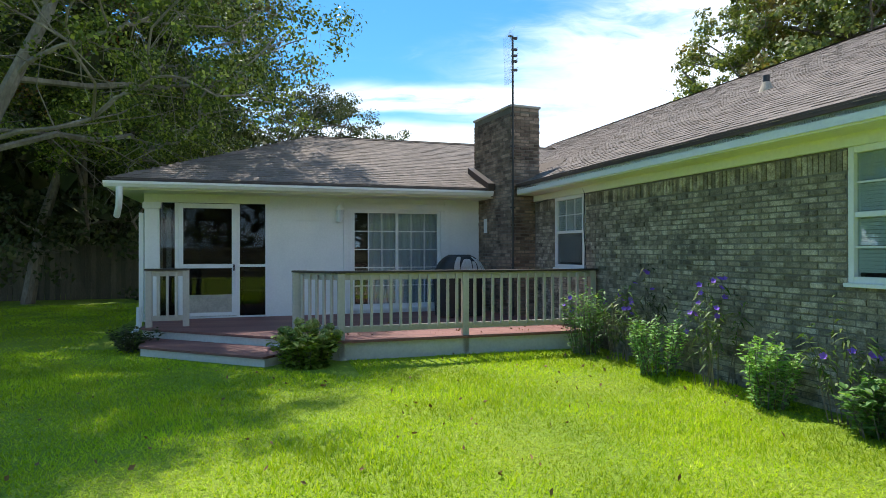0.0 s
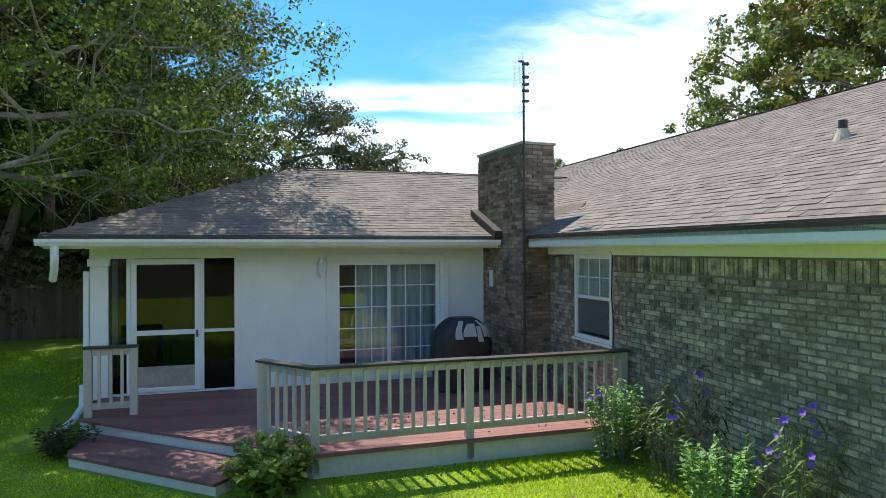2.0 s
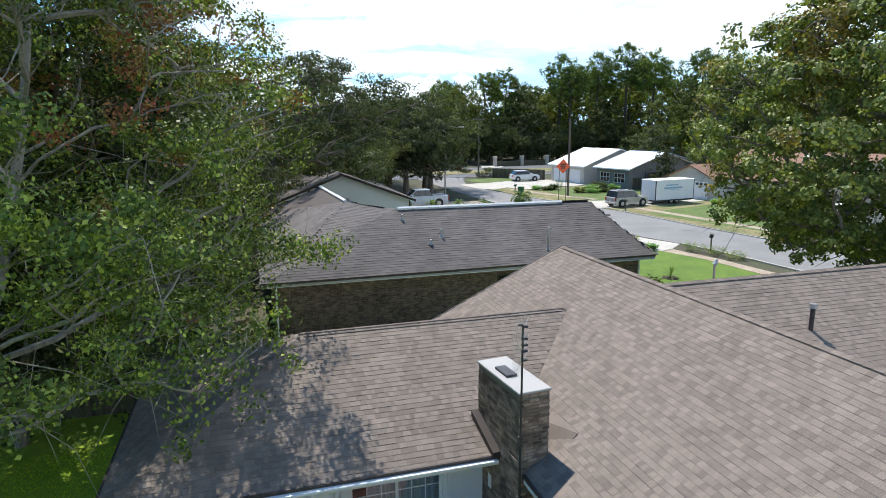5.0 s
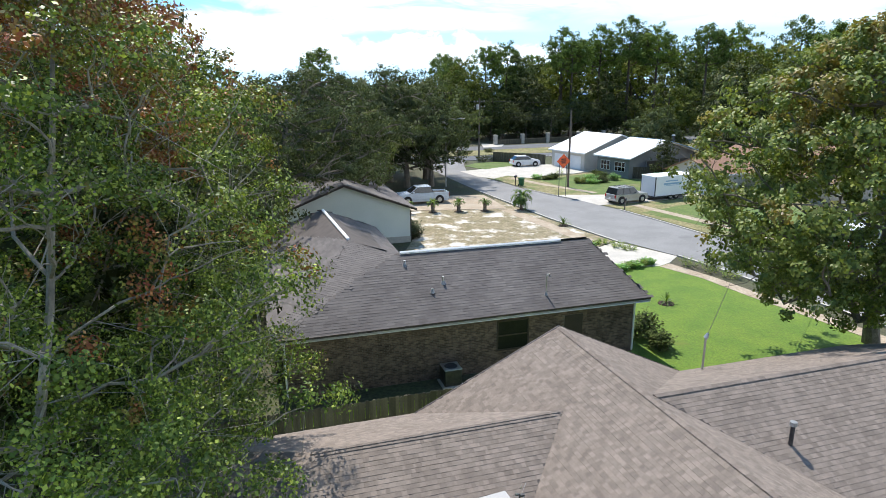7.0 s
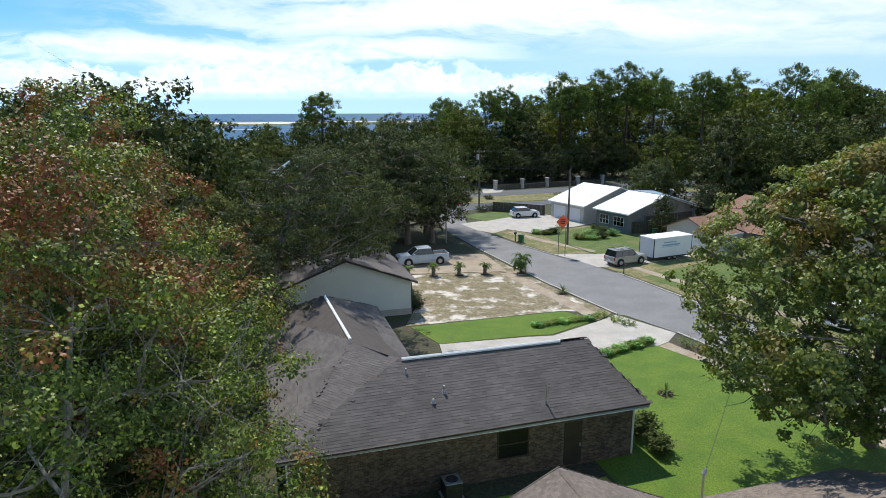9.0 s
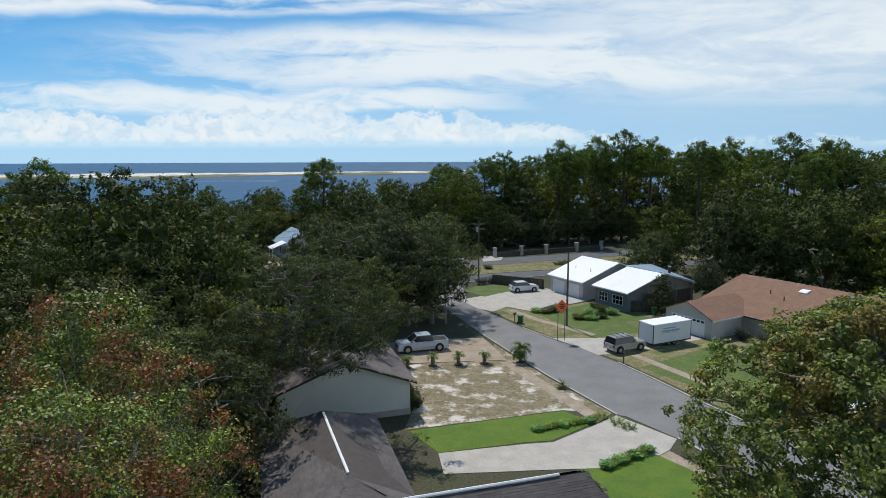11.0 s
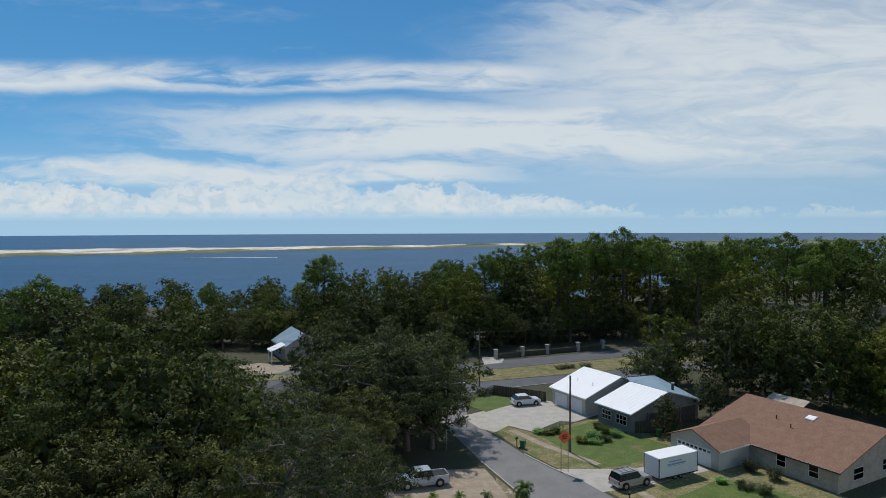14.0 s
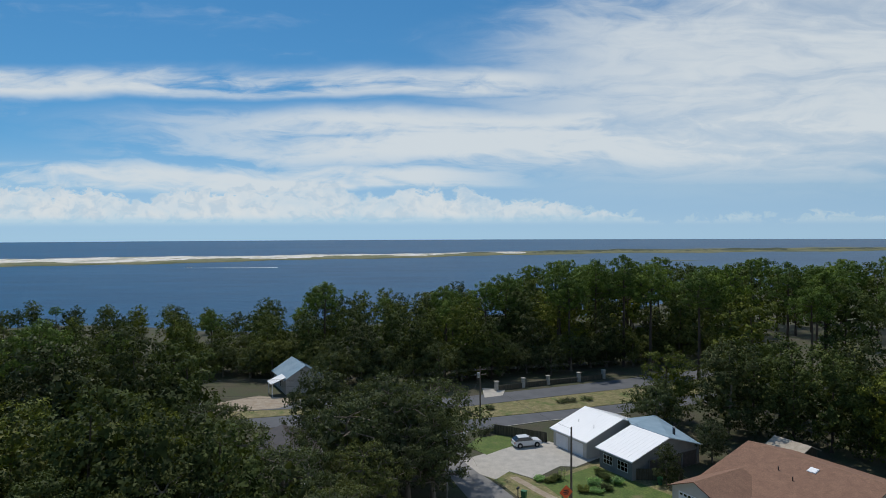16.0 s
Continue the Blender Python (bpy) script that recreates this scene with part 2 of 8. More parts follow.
M = dict(
    grass=surf("lawn_grass", (0.185, 0.29, 0.01), (0.25, 0.335, 0.014), 0.6, 0.9, 0.03, 45, spread=0.5, dark=(0.14, 0.22, 0.012), dark_at=0.55),
    blades=leaf_material("grass_blade", (0.27, 0.4, 0.014), (0.38, 0.5, 0.022), (0.52, 0.58, 0.06), 0.45, 0.05),
    grass2=surf("mown_lawn", (0.08, 0.152, 0.011), (0.116, 0.186, 0.015), 0.6, 0.9, 0.02, 12, spread=0.5, dark=(0.13, 0.155, 0.026), dark_at=0.58),
    lawn2=surf("olive_lawn", (0.075, 0.125, 0.02), (0.115, 0.155, 0.032), 0.6, 0.9, 0.02, 4.0, spread=0.5, dark=(0.19, 0.16, 0.075), dark_at=0.57),
    scrub=surf("island_scrub", (0.045, 0.06, 0.03), (0.07, 0.085, 0.04), 0.05, 0.95, 0.0, 0.4, spread=0.4),
    litter=surf("leaf_litter", (0.075, 0.065, 0.04), (0.06, 0.07, 0.028), 0.25, 0.95, 0.03, 5, spread=0.6),
    dry=surf("dry_lot", (0.17, 0.145, 0.075), (0.27, 0.22, 0.14), 1.1, 0.95, 0.02, 4.5, spread=0.6, dark=(0.74, 0.69, 0.63), dark_at=0.5),
    verge=surf("dry_verge", (0.16, 0.15, 0.055), (0.26, 0.22, 0.11), 0.8, 0.95, 0.02, 4.0, spread=0.6, dark=(0.09, 0.135, 0.03), dark_at=0.5),
    asphalt=surf("asphalt", (0.195, 0.19, 0.186), (0.23, 0.225, 0.22), 0.35, 0.9, 0.004, 9, spread=0.22, dark=(0.14, 0.138, 0.136), dark_at=0.58),
    highway=surf("dark_asphalt", (0.10, 0.105, 0.115), (0.125, 0.13, 0.14), 0.3, 0.9, 0.004, 60, spread=0.2),
    concrete=surf("concrete", (0.42, 0.39, 0.345), (0.5, 0.465, 0.41), 0.7, 0.9, 0.004, 9, spread=0.2, dark=(0.38, 0.34, 0.29), dark_at=0.6),
    path=surf("worn_path", (0.32, 0.25, 0.18), (0.4, 0.335, 0.255), 0.8, 0.95, 0.006, 7, spread=0.3, dark=(0.3, 0.22, 0.13), dark_at=0.55),
    sand=surf("white_sand", (0.78, 0.75, 0.7), (0.6, 0.54, 0.42), 0.06, 0.95, 0.0, 0.3, spread=0.3, dark=(0.2, 0.2, 0.11), dark_at=0.5, stretch=(1, 0.35, 1)),
    marsh=surf("marsh", (0.11, 0.125, 0.05), (0.2, 0.19, 0.09), 0.02, 0.95, 0.0, 0.2, spread=0.3),
    shingle=surf("roof_shingle", (0.18, 0.146, 0.122), (0.21, 0.172, 0.145), 1.6, 0.92, 0.006, 60, spread=0.4, island=0.2),
    shingle_one=surf("roof_shingle_single", (0.18, 0.146, 0.122), (0.21, 0.172, 0.145), 1.6, 0.92, 0.006, 60, spread=0.4, vary=0.2),
    shingle_grey=surf("dark_shingle", (0.1, 0.089, 0.086), (0.135, 0.121, 0.116), 0.5, 0.92, 0.004, 60, spread=0.25, island=0.15, dark=(0.2, 0.183, 0.17), dark_at=0.6, stretch=(1, 1, 1)),
    shingle_rust=surf("rust_shingle", (0.235, 0.13, 0.085), (0.28, 0.158, 0.103), 1.2, 0.92, 0.004, 9, spread=0.5, island=0.12),
    underlay=surf("roof_deck", (0.07, 0.06, 0.055), (0.09, 0.075, 0.07), 2.0, 0.9),
    drip=surf("dark_drip_edge", (0.035, 0.026, 0.025), (0.05, 0.035, 0.03), 2.0, 0.55),
    white=surf("white_paint", (0.74, 0.76, 0.78), (0.8, 0.81, 0.82), 1.5, 0.55, 0.001, 30, spread=0.05, dark=(0.6, 0.62, 0.6), dark_at=0.66),
    cream=surf("cream_soffit", (0.72, 0.74, 0.6), (0.77, 0.78, 0.66), 1.0, 0.6, 0.0, 20, spread=0.05),
    taupe=surf("taupe_rail_paint", (0.47, 0.43, 0.38), (0.53, 0.485, 0.43), 2.0, 0.6, 0.002, 30, spread=0.1, vary=0.06),
    deckfascia=surf("deck_fascia", (0.6, 0.58, 0.54), (0.66, 0.64, 0.6), 1.2, 0.65, 0.002, 25, spread=0.1, dark=(0.42, 0.41, 0.36), dark_at=0.6),
    deckboard=surf("red_brown_deck", (0.21, 0.085, 0.075), (0.26, 0.12, 0.1), 1.5, 0.7, 0.003, 30, spread=0.25, vary=0.15, dark=(0.12, 0.06, 0.05), dark_at=0.6, stretch=(0.6, 3, 1)),
    brick=surf("tan_brick", (0.2, 0.17, 0.128), (0.4, 0.35, 0.28), 9.0, 0.9, 0.008, 60, spread=0.45, island=0.42, dark=(0.075, 0.062, 0.052), dark_at=0.52),
    brick_one=surf("single_tan_brick", (0.2, 0.17, 0.128), (0.4, 0.35, 0.28), 9.0, 0.9, 0.008, 60, spread=0.45, vary=0.42, dark=(0.075, 0.062, 0.052), dark_at=0.52),
    mortar=surf("mortar", (0.15, 0.138, 0.115), (0.21, 0.195, 0.165), 3.0, 0.95, 0.005, 60),
    redbrick=surf("red_brown_brick", (0.19, 0.135, 0.105), (0.3, 0.225, 0.175), 5.0, 0.9, 0.006, 60, spread=0.4, island=0.45, dark=(0.09, 0.06, 0.048), dark_at=0.52),
    redbrick_one=surf("single_red_brown_brick", (0.19, 0.135, 0.105), (0.3, 0.225, 0.175), 5.0, 0.9, 0.006, 60, spread=0.4, vary=0.45, dark=(0.09, 0.06, 0.048), dark_at=0.52),
    # red-brown brick again, darker: the shade on the front wall put into the colour
    shadebrick=surf("red_brick_shade_tone", (0.1, 0.072, 0.056), (0.18, 0.128, 0.096), 5.0, 0.9, 0.006, 60, spread=0.4, island=0.4, dark=(0.06, 0.042, 0.035), dark_at=0.52),
    fence=surf("weathered_fence", (0.075, 0.066, 0.046), (0.115, 0.1, 0.07), 1.2, 0.9, 0.004, 25, spread=0.3, vary=0.25, stretch=(3, 3, 0.5), dark=(0.06, 0.06, 0.038), dark_at=0.56),
    bark=surf("bark", (0.14, 0.115, 0.09), (0.22, 0.19, 0.15), 2.5, 0.95, 0.02, 18, spread=0.4, stretch=(1, 1, 0.3)),
    pinebark=surf("pine_bark", (0.06, 0.045, 0.036), (0.1, 0.078, 0.06), 2.5, 0.95, 0.02, 18, spread=0.4, stretch=(1, 1, 0.3)),
    palebark=surf("pale_bark", (0.19, 0.17, 0.145), (0.32, 0.295, 0.255), 2.5, 0.9, 0.01, 18, spread=0.3, stretch=(1, 1, 0.4)),
    glass=glass_material("window_glass", mirror=0.14),
    darkglass=glass_material("tinted_glass", (0.3, 0.34, 0.36), 0.03, 0.06, 0.35),
    curtain=surf("pale_curtain", (0.62, 0.66, 0.74), (0.72, 0.75, 0.8), 4.0, 0.9, 0.0, 20, spread=0.1, stretch=(4, 4, 0.3)),
    blind=surf("window_blind", (0.7, 0.72, 0.72), (0.76, 0.77, 0.76), 3.0, 0.7),
    # near-black: the darkness of unlit rooms is put into this colour
    interior=surf("unlit_interior", (0.06, 0.055, 0.05), (0.09, 0.08, 0.075), 2.0, 0.9),
    porchglass=glass_material("porch_glass", (0.55, 0.57, 0.55), 0.015, 0.07, 0.8),
    screen=glass_material("insect_screen", (0.82, 0.82, 0.82), 0.6, 0.02, 0.95),
    black=surf("black_cover", (0.012, 0.012, 0.014), (0.022, 0.022, 0.024), 3.0, 0.55, 0.01, 9, spread=0.3),
    galv=surf("galvanised_metal", (0.4, 0.4, 0.4), (0.52, 0.52, 0.51), 4.0, 0.45, 0.0, 30, metal=0.8),
    darkmetal=surf("dark_metal", (0.05, 0.05, 0.055), (0.08, 0.078, 0.08), 4.0, 0.5, 0.0, 30, metal=0.5),
    metalroof=surf("white_metal_roof", (0.93, 0.93, 0.925), (0.95, 0.95, 0.945), 0.4, 0.45, 0.0, 8, spread=0.04),
    bluemetal=surf("blue_grey_metal_roof", (0.24, 0.35, 0.43), (0.3, 0.41, 0.49), 0.4, 0.5, 0.0, 8, spread=0.05),
    beige=surf("beige_siding", (0.5, 0.48, 0.44), (0.56, 0.54, 0.49), 0.6, 0.8, 0.0, 20, spread=0.08),
    greyhouse=surf("grey_stucco", (0.34, 0.335, 0.33), (0.4, 0.39, 0.38), 0.6, 0.85, 0.0, 20, spread=0.1),
    slate=surf("slate_grey_siding", (0.17, 0.178, 0.185), (0.21, 0.215, 0.22), 0.6, 0.85, 0.0, 20, spread=0.1),
    palewall=surf("pale_green_wall", (0.66, 0.7, 0.66), (0.72, 0.75, 0.71), 0.4, 0.8, 0.0, 20, spread=0.05),
    tan=surf("tan_stone", (0.42, 0.35, 0.27), (0.52, 0.45, 0.36), 1.2, 0.9, 0.005, 12, spread=0.3),
    pole=surf("utility_pole_wood", (0.12, 0.09, 0.07), (0.17, 0.14, 0.11), 3.0, 0.9, 0.004, 30, spread=0.3, stretch=(2, 2, 0.3)),
    orange=surf("orange_sign", (0.85, 0.12, 0.03), (0.9, 0.15, 0.04), 2.0, 0.5),
    green_plastic=surf("green_plastic", (0.02, 0.13, 0.05), (0.03, 0.16, 0.06), 2.0, 0.5),
    carwhite=surf("white_car_paint", (0.72, 0.73, 0.74), (0.76, 0.77, 0.78), 1.0, 0.25, spread=0.02),
    carsilver=surf("silver_car_paint", (0.42, 0.41, 0.39), (0.47, 0.46, 0.44), 1.0, 0.3, metal=0.4, spread=0.03),
    carblue=surf("pale_blue_car_paint", (0.5, 0.57, 0.66), (0.56, 0.63, 0.71), 1.0, 0.28, metal=0.2, spread=0.03),
    carblack=surf("black_car_paint", (0.02, 0.02, 0.022), (0.03, 0.03, 0.032), 1.0, 0.25, spread=0.03),
    tyre=surf("tyre_rubber", (0.015, 0.015, 0.016), (0.025, 0.025, 0.026), 4.0, 0.85),
    rim=surf("alloy_rim", (0.4, 0.4, 0.41), (0.5, 0.5, 0.5), 4.0, 0.35, metal=0.8),
    carglass=surf("car_glass", (0.012, 0.015, 0.018), (0.02, 0.024, 0.028), 1.0, 0.08, spread=0.02, spec=0.9),
    # opaque near-black window colour with low gloss, so no lawn shows in it
    dimglass=surf("dull_dark_glass", (0.012, 0.014, 0.015), (0.02, 0.022, 0.022), 1.0, 0.3, spread=0.1, spec=0.12),
    redlamp=surf("red_lamp_glass", (0.35, 0.01, 0.01), (0.4, 0.015, 0.015), 2.0, 0.2),
    trailer=surf("white_trailer_panel", (0.72, 0.74, 0.76), (0.78, 0.79, 0.8), 0.6, 0.4, spread=0.04),
    bluetext=surf("faded_blue_lettering", (0.25, 0.4, 0.55), (0.3, 0.45, 0.6), 3.0, 0.6),
    purple=surf("purple_petal", (0.2, 0.08, 0.55), (0.28, 0.12, 0.65), 9.0, 0.7),
    mulch=surf("mulch", (0.05, 0.032, 0.022), (0.085, 0.055, 0.04), 3.0, 0.95, 0.02, 30, spread=0.5),
    leaf_gum=leaf_material("sweetgum_leaf", (0.055, 0.088, 0.018), (0.115, 0.17, 0.034), (0.38, 0.44, 0.09), 0.12, 0.05, (0.525, (0.27, 0.05, 0.04), 0.85, (0.34, 0.15, 0.06)), gloss=0.22),
    leaf_maple=leaf_material("maple_leaf", (0.1, 0.135, 0.032), (0.16, 0.2, 0.05), (0.31, 0.335, 0.1), 0.26, 0.05, (0.525, (0.2, 0.13, 0.038), 0.75, (0.27, 0.18, 0.055))),
    leaf_oak=leaf_material("live_oak_leaf", (0.064, 0.075, 0.038), (0.092, 0.108, 0.055), (0.14, 0.155, 0.082), 0.25, 0.3, gloss=0.03),
    leaf_wood=leaf_material("woodland_leaf", (0.052, 0.066, 0.023), (0.08, 0.098, 0.034), (0.132, 0.147, 0.052), 0.18, 0.45, gloss=0.03),
    leaf_dark=leaf_material("magnolia_leaf", (0.036, 0.046, 0.021), (0.056, 0.07, 0.031), (0.11, 0.112, 0.06), 0.1, 0.3, gloss=0.06),
    leaf_pine=leaf_material("pine_needles", (0.075, 0.11, 0.03), (0.11, 0.16, 0.042), (0.17, 0.22, 0.065), 0.2, 0.25, gloss=0.03),
    leaf_shrub=leaf_material("shrub_leaf", (0.12, 0.25, 0.075), (0.2, 0.37, 0.12), (0.4, 0.56, 0.26), 0.4, 0.15),
    leaf_yellow=leaf_material("hydrangea_leaf", (0.12, 0.2, 0.035), (0.2, 0.28, 0.05), (0.38, 0.42, 0.12), 0.4, 0.1),
    leaf_head=leaf_material("faded_bloom", (0.2, 0.26, 0.08), (0.28, 0.34, 0.12), (0.42, 0.4, 0.2), 0.3, 0.1),
    deadleaf=surf("dead_leaf", (0.2, 0.1, 0.045), (0.3, 0.17, 0.08), 8.0, 0.9, island=0.4),
    frond=leaf_material("palm_frond", (0.06, 0.12, 0.025), (0.1, 0.17, 0.035), (0.2, 0.24, 0.06), 0.3, 0.2),
)


def water_material():
    m = bpy.data.materials.new("sea_water")
    m.use_nodes = True
    n = Nodes(m.node_tree)
    geo = n.add("ShaderNodeNewGeometry")
    vm = n.add("ShaderNodeVectorMath", op="MULTIPLY")
    n.link(geo.outputs["Position"], vm.inputs[0])
    vm.inputs[1].default_value = (0.35, 1.0, 1.0)
    w = n.noise(vm.outputs[0], 0.25, 5.0, 0.6)
    patch = n.math("MULTIPLY_ADD", n.noise(vm.outputs[0], 0.035, 5.0, 0.65), 0.6, n.math("MULTIPLY", n.noise(vm.outputs[0], 0.004, 4.0), 0.4))
    bs, out, bp = n.add("ShaderNodeBsdfPrincipled"), n.add("ShaderNodeOutputMaterial"), n.add("ShaderNodeBump")
    n.link(n.mix(n.step(patch, 0.35, 0.65), (0.003, 0.05, 0.122), (0.01, 0.088, 0.184)), bs.inputs["Base Color"])
    bs.inputs["Roughness"].default_value, bs.inputs["IOR"].default_value = 0.35, 1.33
    bs.inputs["Specular IOR Level"].default_value = 0.12
    bp.inputs["Strength"].default_value, bp.inputs["Distance"].default_value = 0.8, 0.6
    n.link(w, bp.inputs["Height"]), n.link(bp.outputs[0], bs.inputs["Normal"])
    n.link(bs.outputs[0], out.inputs[0])
    return m


M["water"] = water_material()

# ---- mesh helpers ----
GRID = pose(0, 0, 0, 0, 0, 17)     # the houses' own axes: a to the right, b away


def at(a, b, z=0.0, turn=0.0):
    """A pose in the houses' axes."""
    return GRID @ pose(a, b, z, 0, 0, turn)


def thing(name, m, label, category, group="", kind=""):
    ob = new(name)
    ob.matrix_basis = m
    ob.empty_display_size = 0.2
    return tagged(ob, label, category, group, kind)


def mesh_of(name, bm, mat):
    me = bpy.data.meshes.new(name)
    bm.to_mesh(me)
    bm.free()
    me.materials.append(mat)
    return me


def part(name, bm, mat, parent, label="", kind=""):
    ob = new(name, mesh_of(name, bm, mat))
    ob.parent = parent
    return tagged(ob, label, kind=kind)


def share(name, me, parent, m):
    ob = new(name, me)
    ob.parent = parent
    ob.matrix_basis = m
    return ob


def solid(name, bm, mat, m, label, category="", kind="", group=""):
    ob = new(name, mesh_of(name, bm, mat))
    ob.matrix_basis = m
    return tagged(ob, label, category, group, kind)


def box(bm, x0, x1, y0, y1, z0, z1, bevel=0.0):
    r = bmesh.ops.create_cube(bm, size=1.0, matrix=Matrix.Translation(((x0 + x1) / 2, (y0 + y1) / 2, (z0 + z1) / 2)) @ Matrix.Diagonal((x1 - x0, y1 - y0, z1 - z0, 1)))
    if bevel:
        edges = list({e for v in r["verts"] for e in v.link_edges})
        bmesh.ops.bevel(bm, geom=edges, offset=bevel, segments=1, affect="EDGES", profile=0.5)
    return bm


def boxed(x0, x1, y0, y1, z0, z1, bevel=0.0):
    return box(bmesh.new(), x0, x1, y0, y1, z0, z1, bevel)


def poly(bm, pts, depth=None):
    """A face through pts; depth: a vector along which it is thickened."""
    vs = [bm.verts.new(p) for p in pts]
    f = bm.faces.new(vs)
    if depth is not None:
        low = [bm.verts.new(Vector(p) + Vector(depth)) for p in pts]
        bm.faces.new(low[::-1])
        k = len(vs)
        for i in range(k):
            bm.faces.new((vs[(i + 1) % k], vs[i], low[i], low[(i + 1) % k]))
    return f


def slab(pts, z0, z1):
    bm = bmesh.new()
    poly(bm, [(x, y, z1) for x, y in pts], (0, 0, z0 - z1))
    bmesh.ops.recalc_face_normals(bm, faces=bm.faces)
    return bm


def cylinder(bm, p, q, r0, r1=None, sides=10):
    p, q = Vector(p), Vector(q)
    r1 = r0 if r1 is None else r1
    d = q - p
    m = Matrix.Translation((p + q) / 2) @ d.to_track_quat("Z", "Y").to_matrix().to_4x4()
    bmesh.ops.create_cone(bm, cap_ends=True, segments=sides, radius1=r0, radius2=r1, depth=d.length, matrix=m)
    return bm


def tube(bm, pts, radii, sides=6):
    """A tapered bent tube."""
    pts = [Vector(p) for p in pts]
    rings = []
    for i, p in enumerate(pts):
        d = (pts[min(i + 1, len(pts) - 1)] - pts[max(i - 1, 0)]).normalized()
        a = d.orthogonal().normalized() if not rings else (rings[-1][1] - d * rings[-1][1].dot(d)).normalized()
        b = d.cross(a)
        r = radii[i] if isinstance(radii, (list, tuple)) else radii
        rings.append(([bm.verts.new(p + (a * math.cos(k * 2 * math.pi / sides) + b * math.sin(k * 2 * math.pi / sides)) * r) for k in range(sides)], a))
    for (u, _), (v, _) in zip(rings, rings[1:]):
        for k in range(sides):
            bm.faces.new((u[k], u[(k + 1) % sides], v[(k + 1) % sides], v[k]))
    bm.faces.new(rings[0][0][::-1]), bm.faces.new(rings[-1][0])
    return bm


def from_arrays(name, verts, faces, mat):
    me = bpy.data.meshes.new(name)
    me.vertices.add(len(verts))
    me.vertices.foreach_set("co", np.asarray(verts, np.float32).ravel())
    faces = np.asarray(faces, np.int32)
    k = faces.shape[1]
    me.loops.add(faces.size)
    me.loops.foreach_set("vertex_index", faces.ravel())
    me.polygons.add(len(faces))
    me.polygons.foreach_set("loop_start", np.arange(0, faces.size, k, dtype=np.int32))
    me.update(calc_edges=True)
    me.shade_flat()
    me.materials.append(mat)
    return me

# ---- ground, sea, roads ----


def smooth(x, a, b):
    t = np.clip((x - a) / (b - a), 0, 1)
    return t * t * (3 - 2 * t)


def ground_height(x, y):
    """Flat land to the shore, then the bay's bed, with the barrier island rising out of it."""
    shore = 262 + 22 * np.sin(x * 0.013) + 12 * np.sin(x * 0.041 + 1) + np.where(x > 60, (x - 60) * 0.9, 0) + np.where(x < -150, (x + 150) * 0.25, 0)
    land = -9 * smooth(y, shore - 12, shore + 40)
    near = np.interp(x, [-2000, -540, -260, 46, 300, 900, 2500], [300, 765, 940, 1105, 1230, 1330, 1500])
    near = near + 18 * np.sin(x * 0.021) + 9 * np.sin(x * 0.067)
    far = near + np.interp(x, [-2000, -540, -260, 46, 900], [380, 375, 280, 240, 330])
    isle = 6.6 * smooth(y, near - 6, near + 25) * (1 - smooth(y, far - 60, far + 10))
    dunes = 1.3 * np.maximum(0, np.sin(x * 0.05 + y * 0.02) * np.sin(x * 0.017 - y * 0.045)) * smooth(y, near + 60, near + 160) * (1 - smooth(y, far - 80, far - 20))
    spit = 5.6 * np.exp(-(((x - 330) / 170) ** 2) - ((y - 905 - 0.12 * (x - 330)) / 26) ** 2) + 5.5 * np.exp(-(((x - 120) / 60) ** 2) - ((y - 1010) / 16) ** 2)
    wood = 4.5 * np.maximum(0, 0.35 + 0.65 * np.sin(x * 0.043 + 1.3 * np.sin(y * 0.05)) * np.sin(x * 0.019 + y * 0.03)) * smooth(x, 0, 110) * smooth(y, near + 30, near + 60) * (1 - smooth(y, near + 120, near + 170))
    return np.maximum(land, -9 + np.maximum(isle + dunes + wood, spit))


def make_ground():
    xs = np.unique(np.concatenate([np.linspace(-4900, -900, 22), np.linspace(-900, 1300, 150), np.linspace(1300, 4900, 22)]))
    ys = np.unique(np.concatenate([np.linspace(-4900, -60, 14), np.linspace(-60, 180, 12), np.linspace(180, 700, 70), np.linspace(700, 1700, 90), np.linspace(1700, 4900, 14)]))
    gx, gy = np.meshgrid(xs, ys)
    z = ground_height(gx, gy)
    k = len(xs)
    i = (np.arange(len(ys) - 1)[:, None] * k + np.arange(k - 1)[None, :]).ravel()
    faces = np.stack([i, i + 1, i + k + 1, i + k], 1)
    centre = np.stack([gx.ravel(), gy.ravel(), z.ravel()], 1)
    keep = np.hypot(centre[faces[:, 0], 0], centre[faces[:, 0], 1]) < 4880
    faces = faces[keep]
    me = from_arrays("ground", centre, faces, M["litter"])
    me.materials.append(M["sand"])
    me.materials.append(M["marsh"])
    me.materials.append(M["scrub"])
    c = centre[faces].mean(1)
    near = np.interp(c[:, 0], [-2000, -540, -260, 46, 300, 900, 2500], [300, 765, 940, 1105, 1230, 1330, 1500])
    bank = np.where(c[:, 1] > 500, np.where((c[:, 1] - near > 95 + 40 * np.sin(c[:, 0] * 0.03)) & (c[:, 0] < 160), 1, np.where((c[:, 1] - near > 30) & (c[:, 0] > 40) & (c[:, 2] > -0.9), 3, 2)), 0)
    me.polygons.foreach_set("material_index", bank.astype(np.int32))
    ob = tagged(new("ground", me), "flat sandy coastal ground reaching to the sea", "ground", kind="structure")
    bm = bmesh.new()
    bmesh.ops.create_circle(bm, cap_ends=True, segments=96, radius=4890)
    w = solid("water", bm, M["water"], pose(0, 0, -4), "calm blue bay and open gulf water", "water", "structure")
    return ob, w


make_ground()


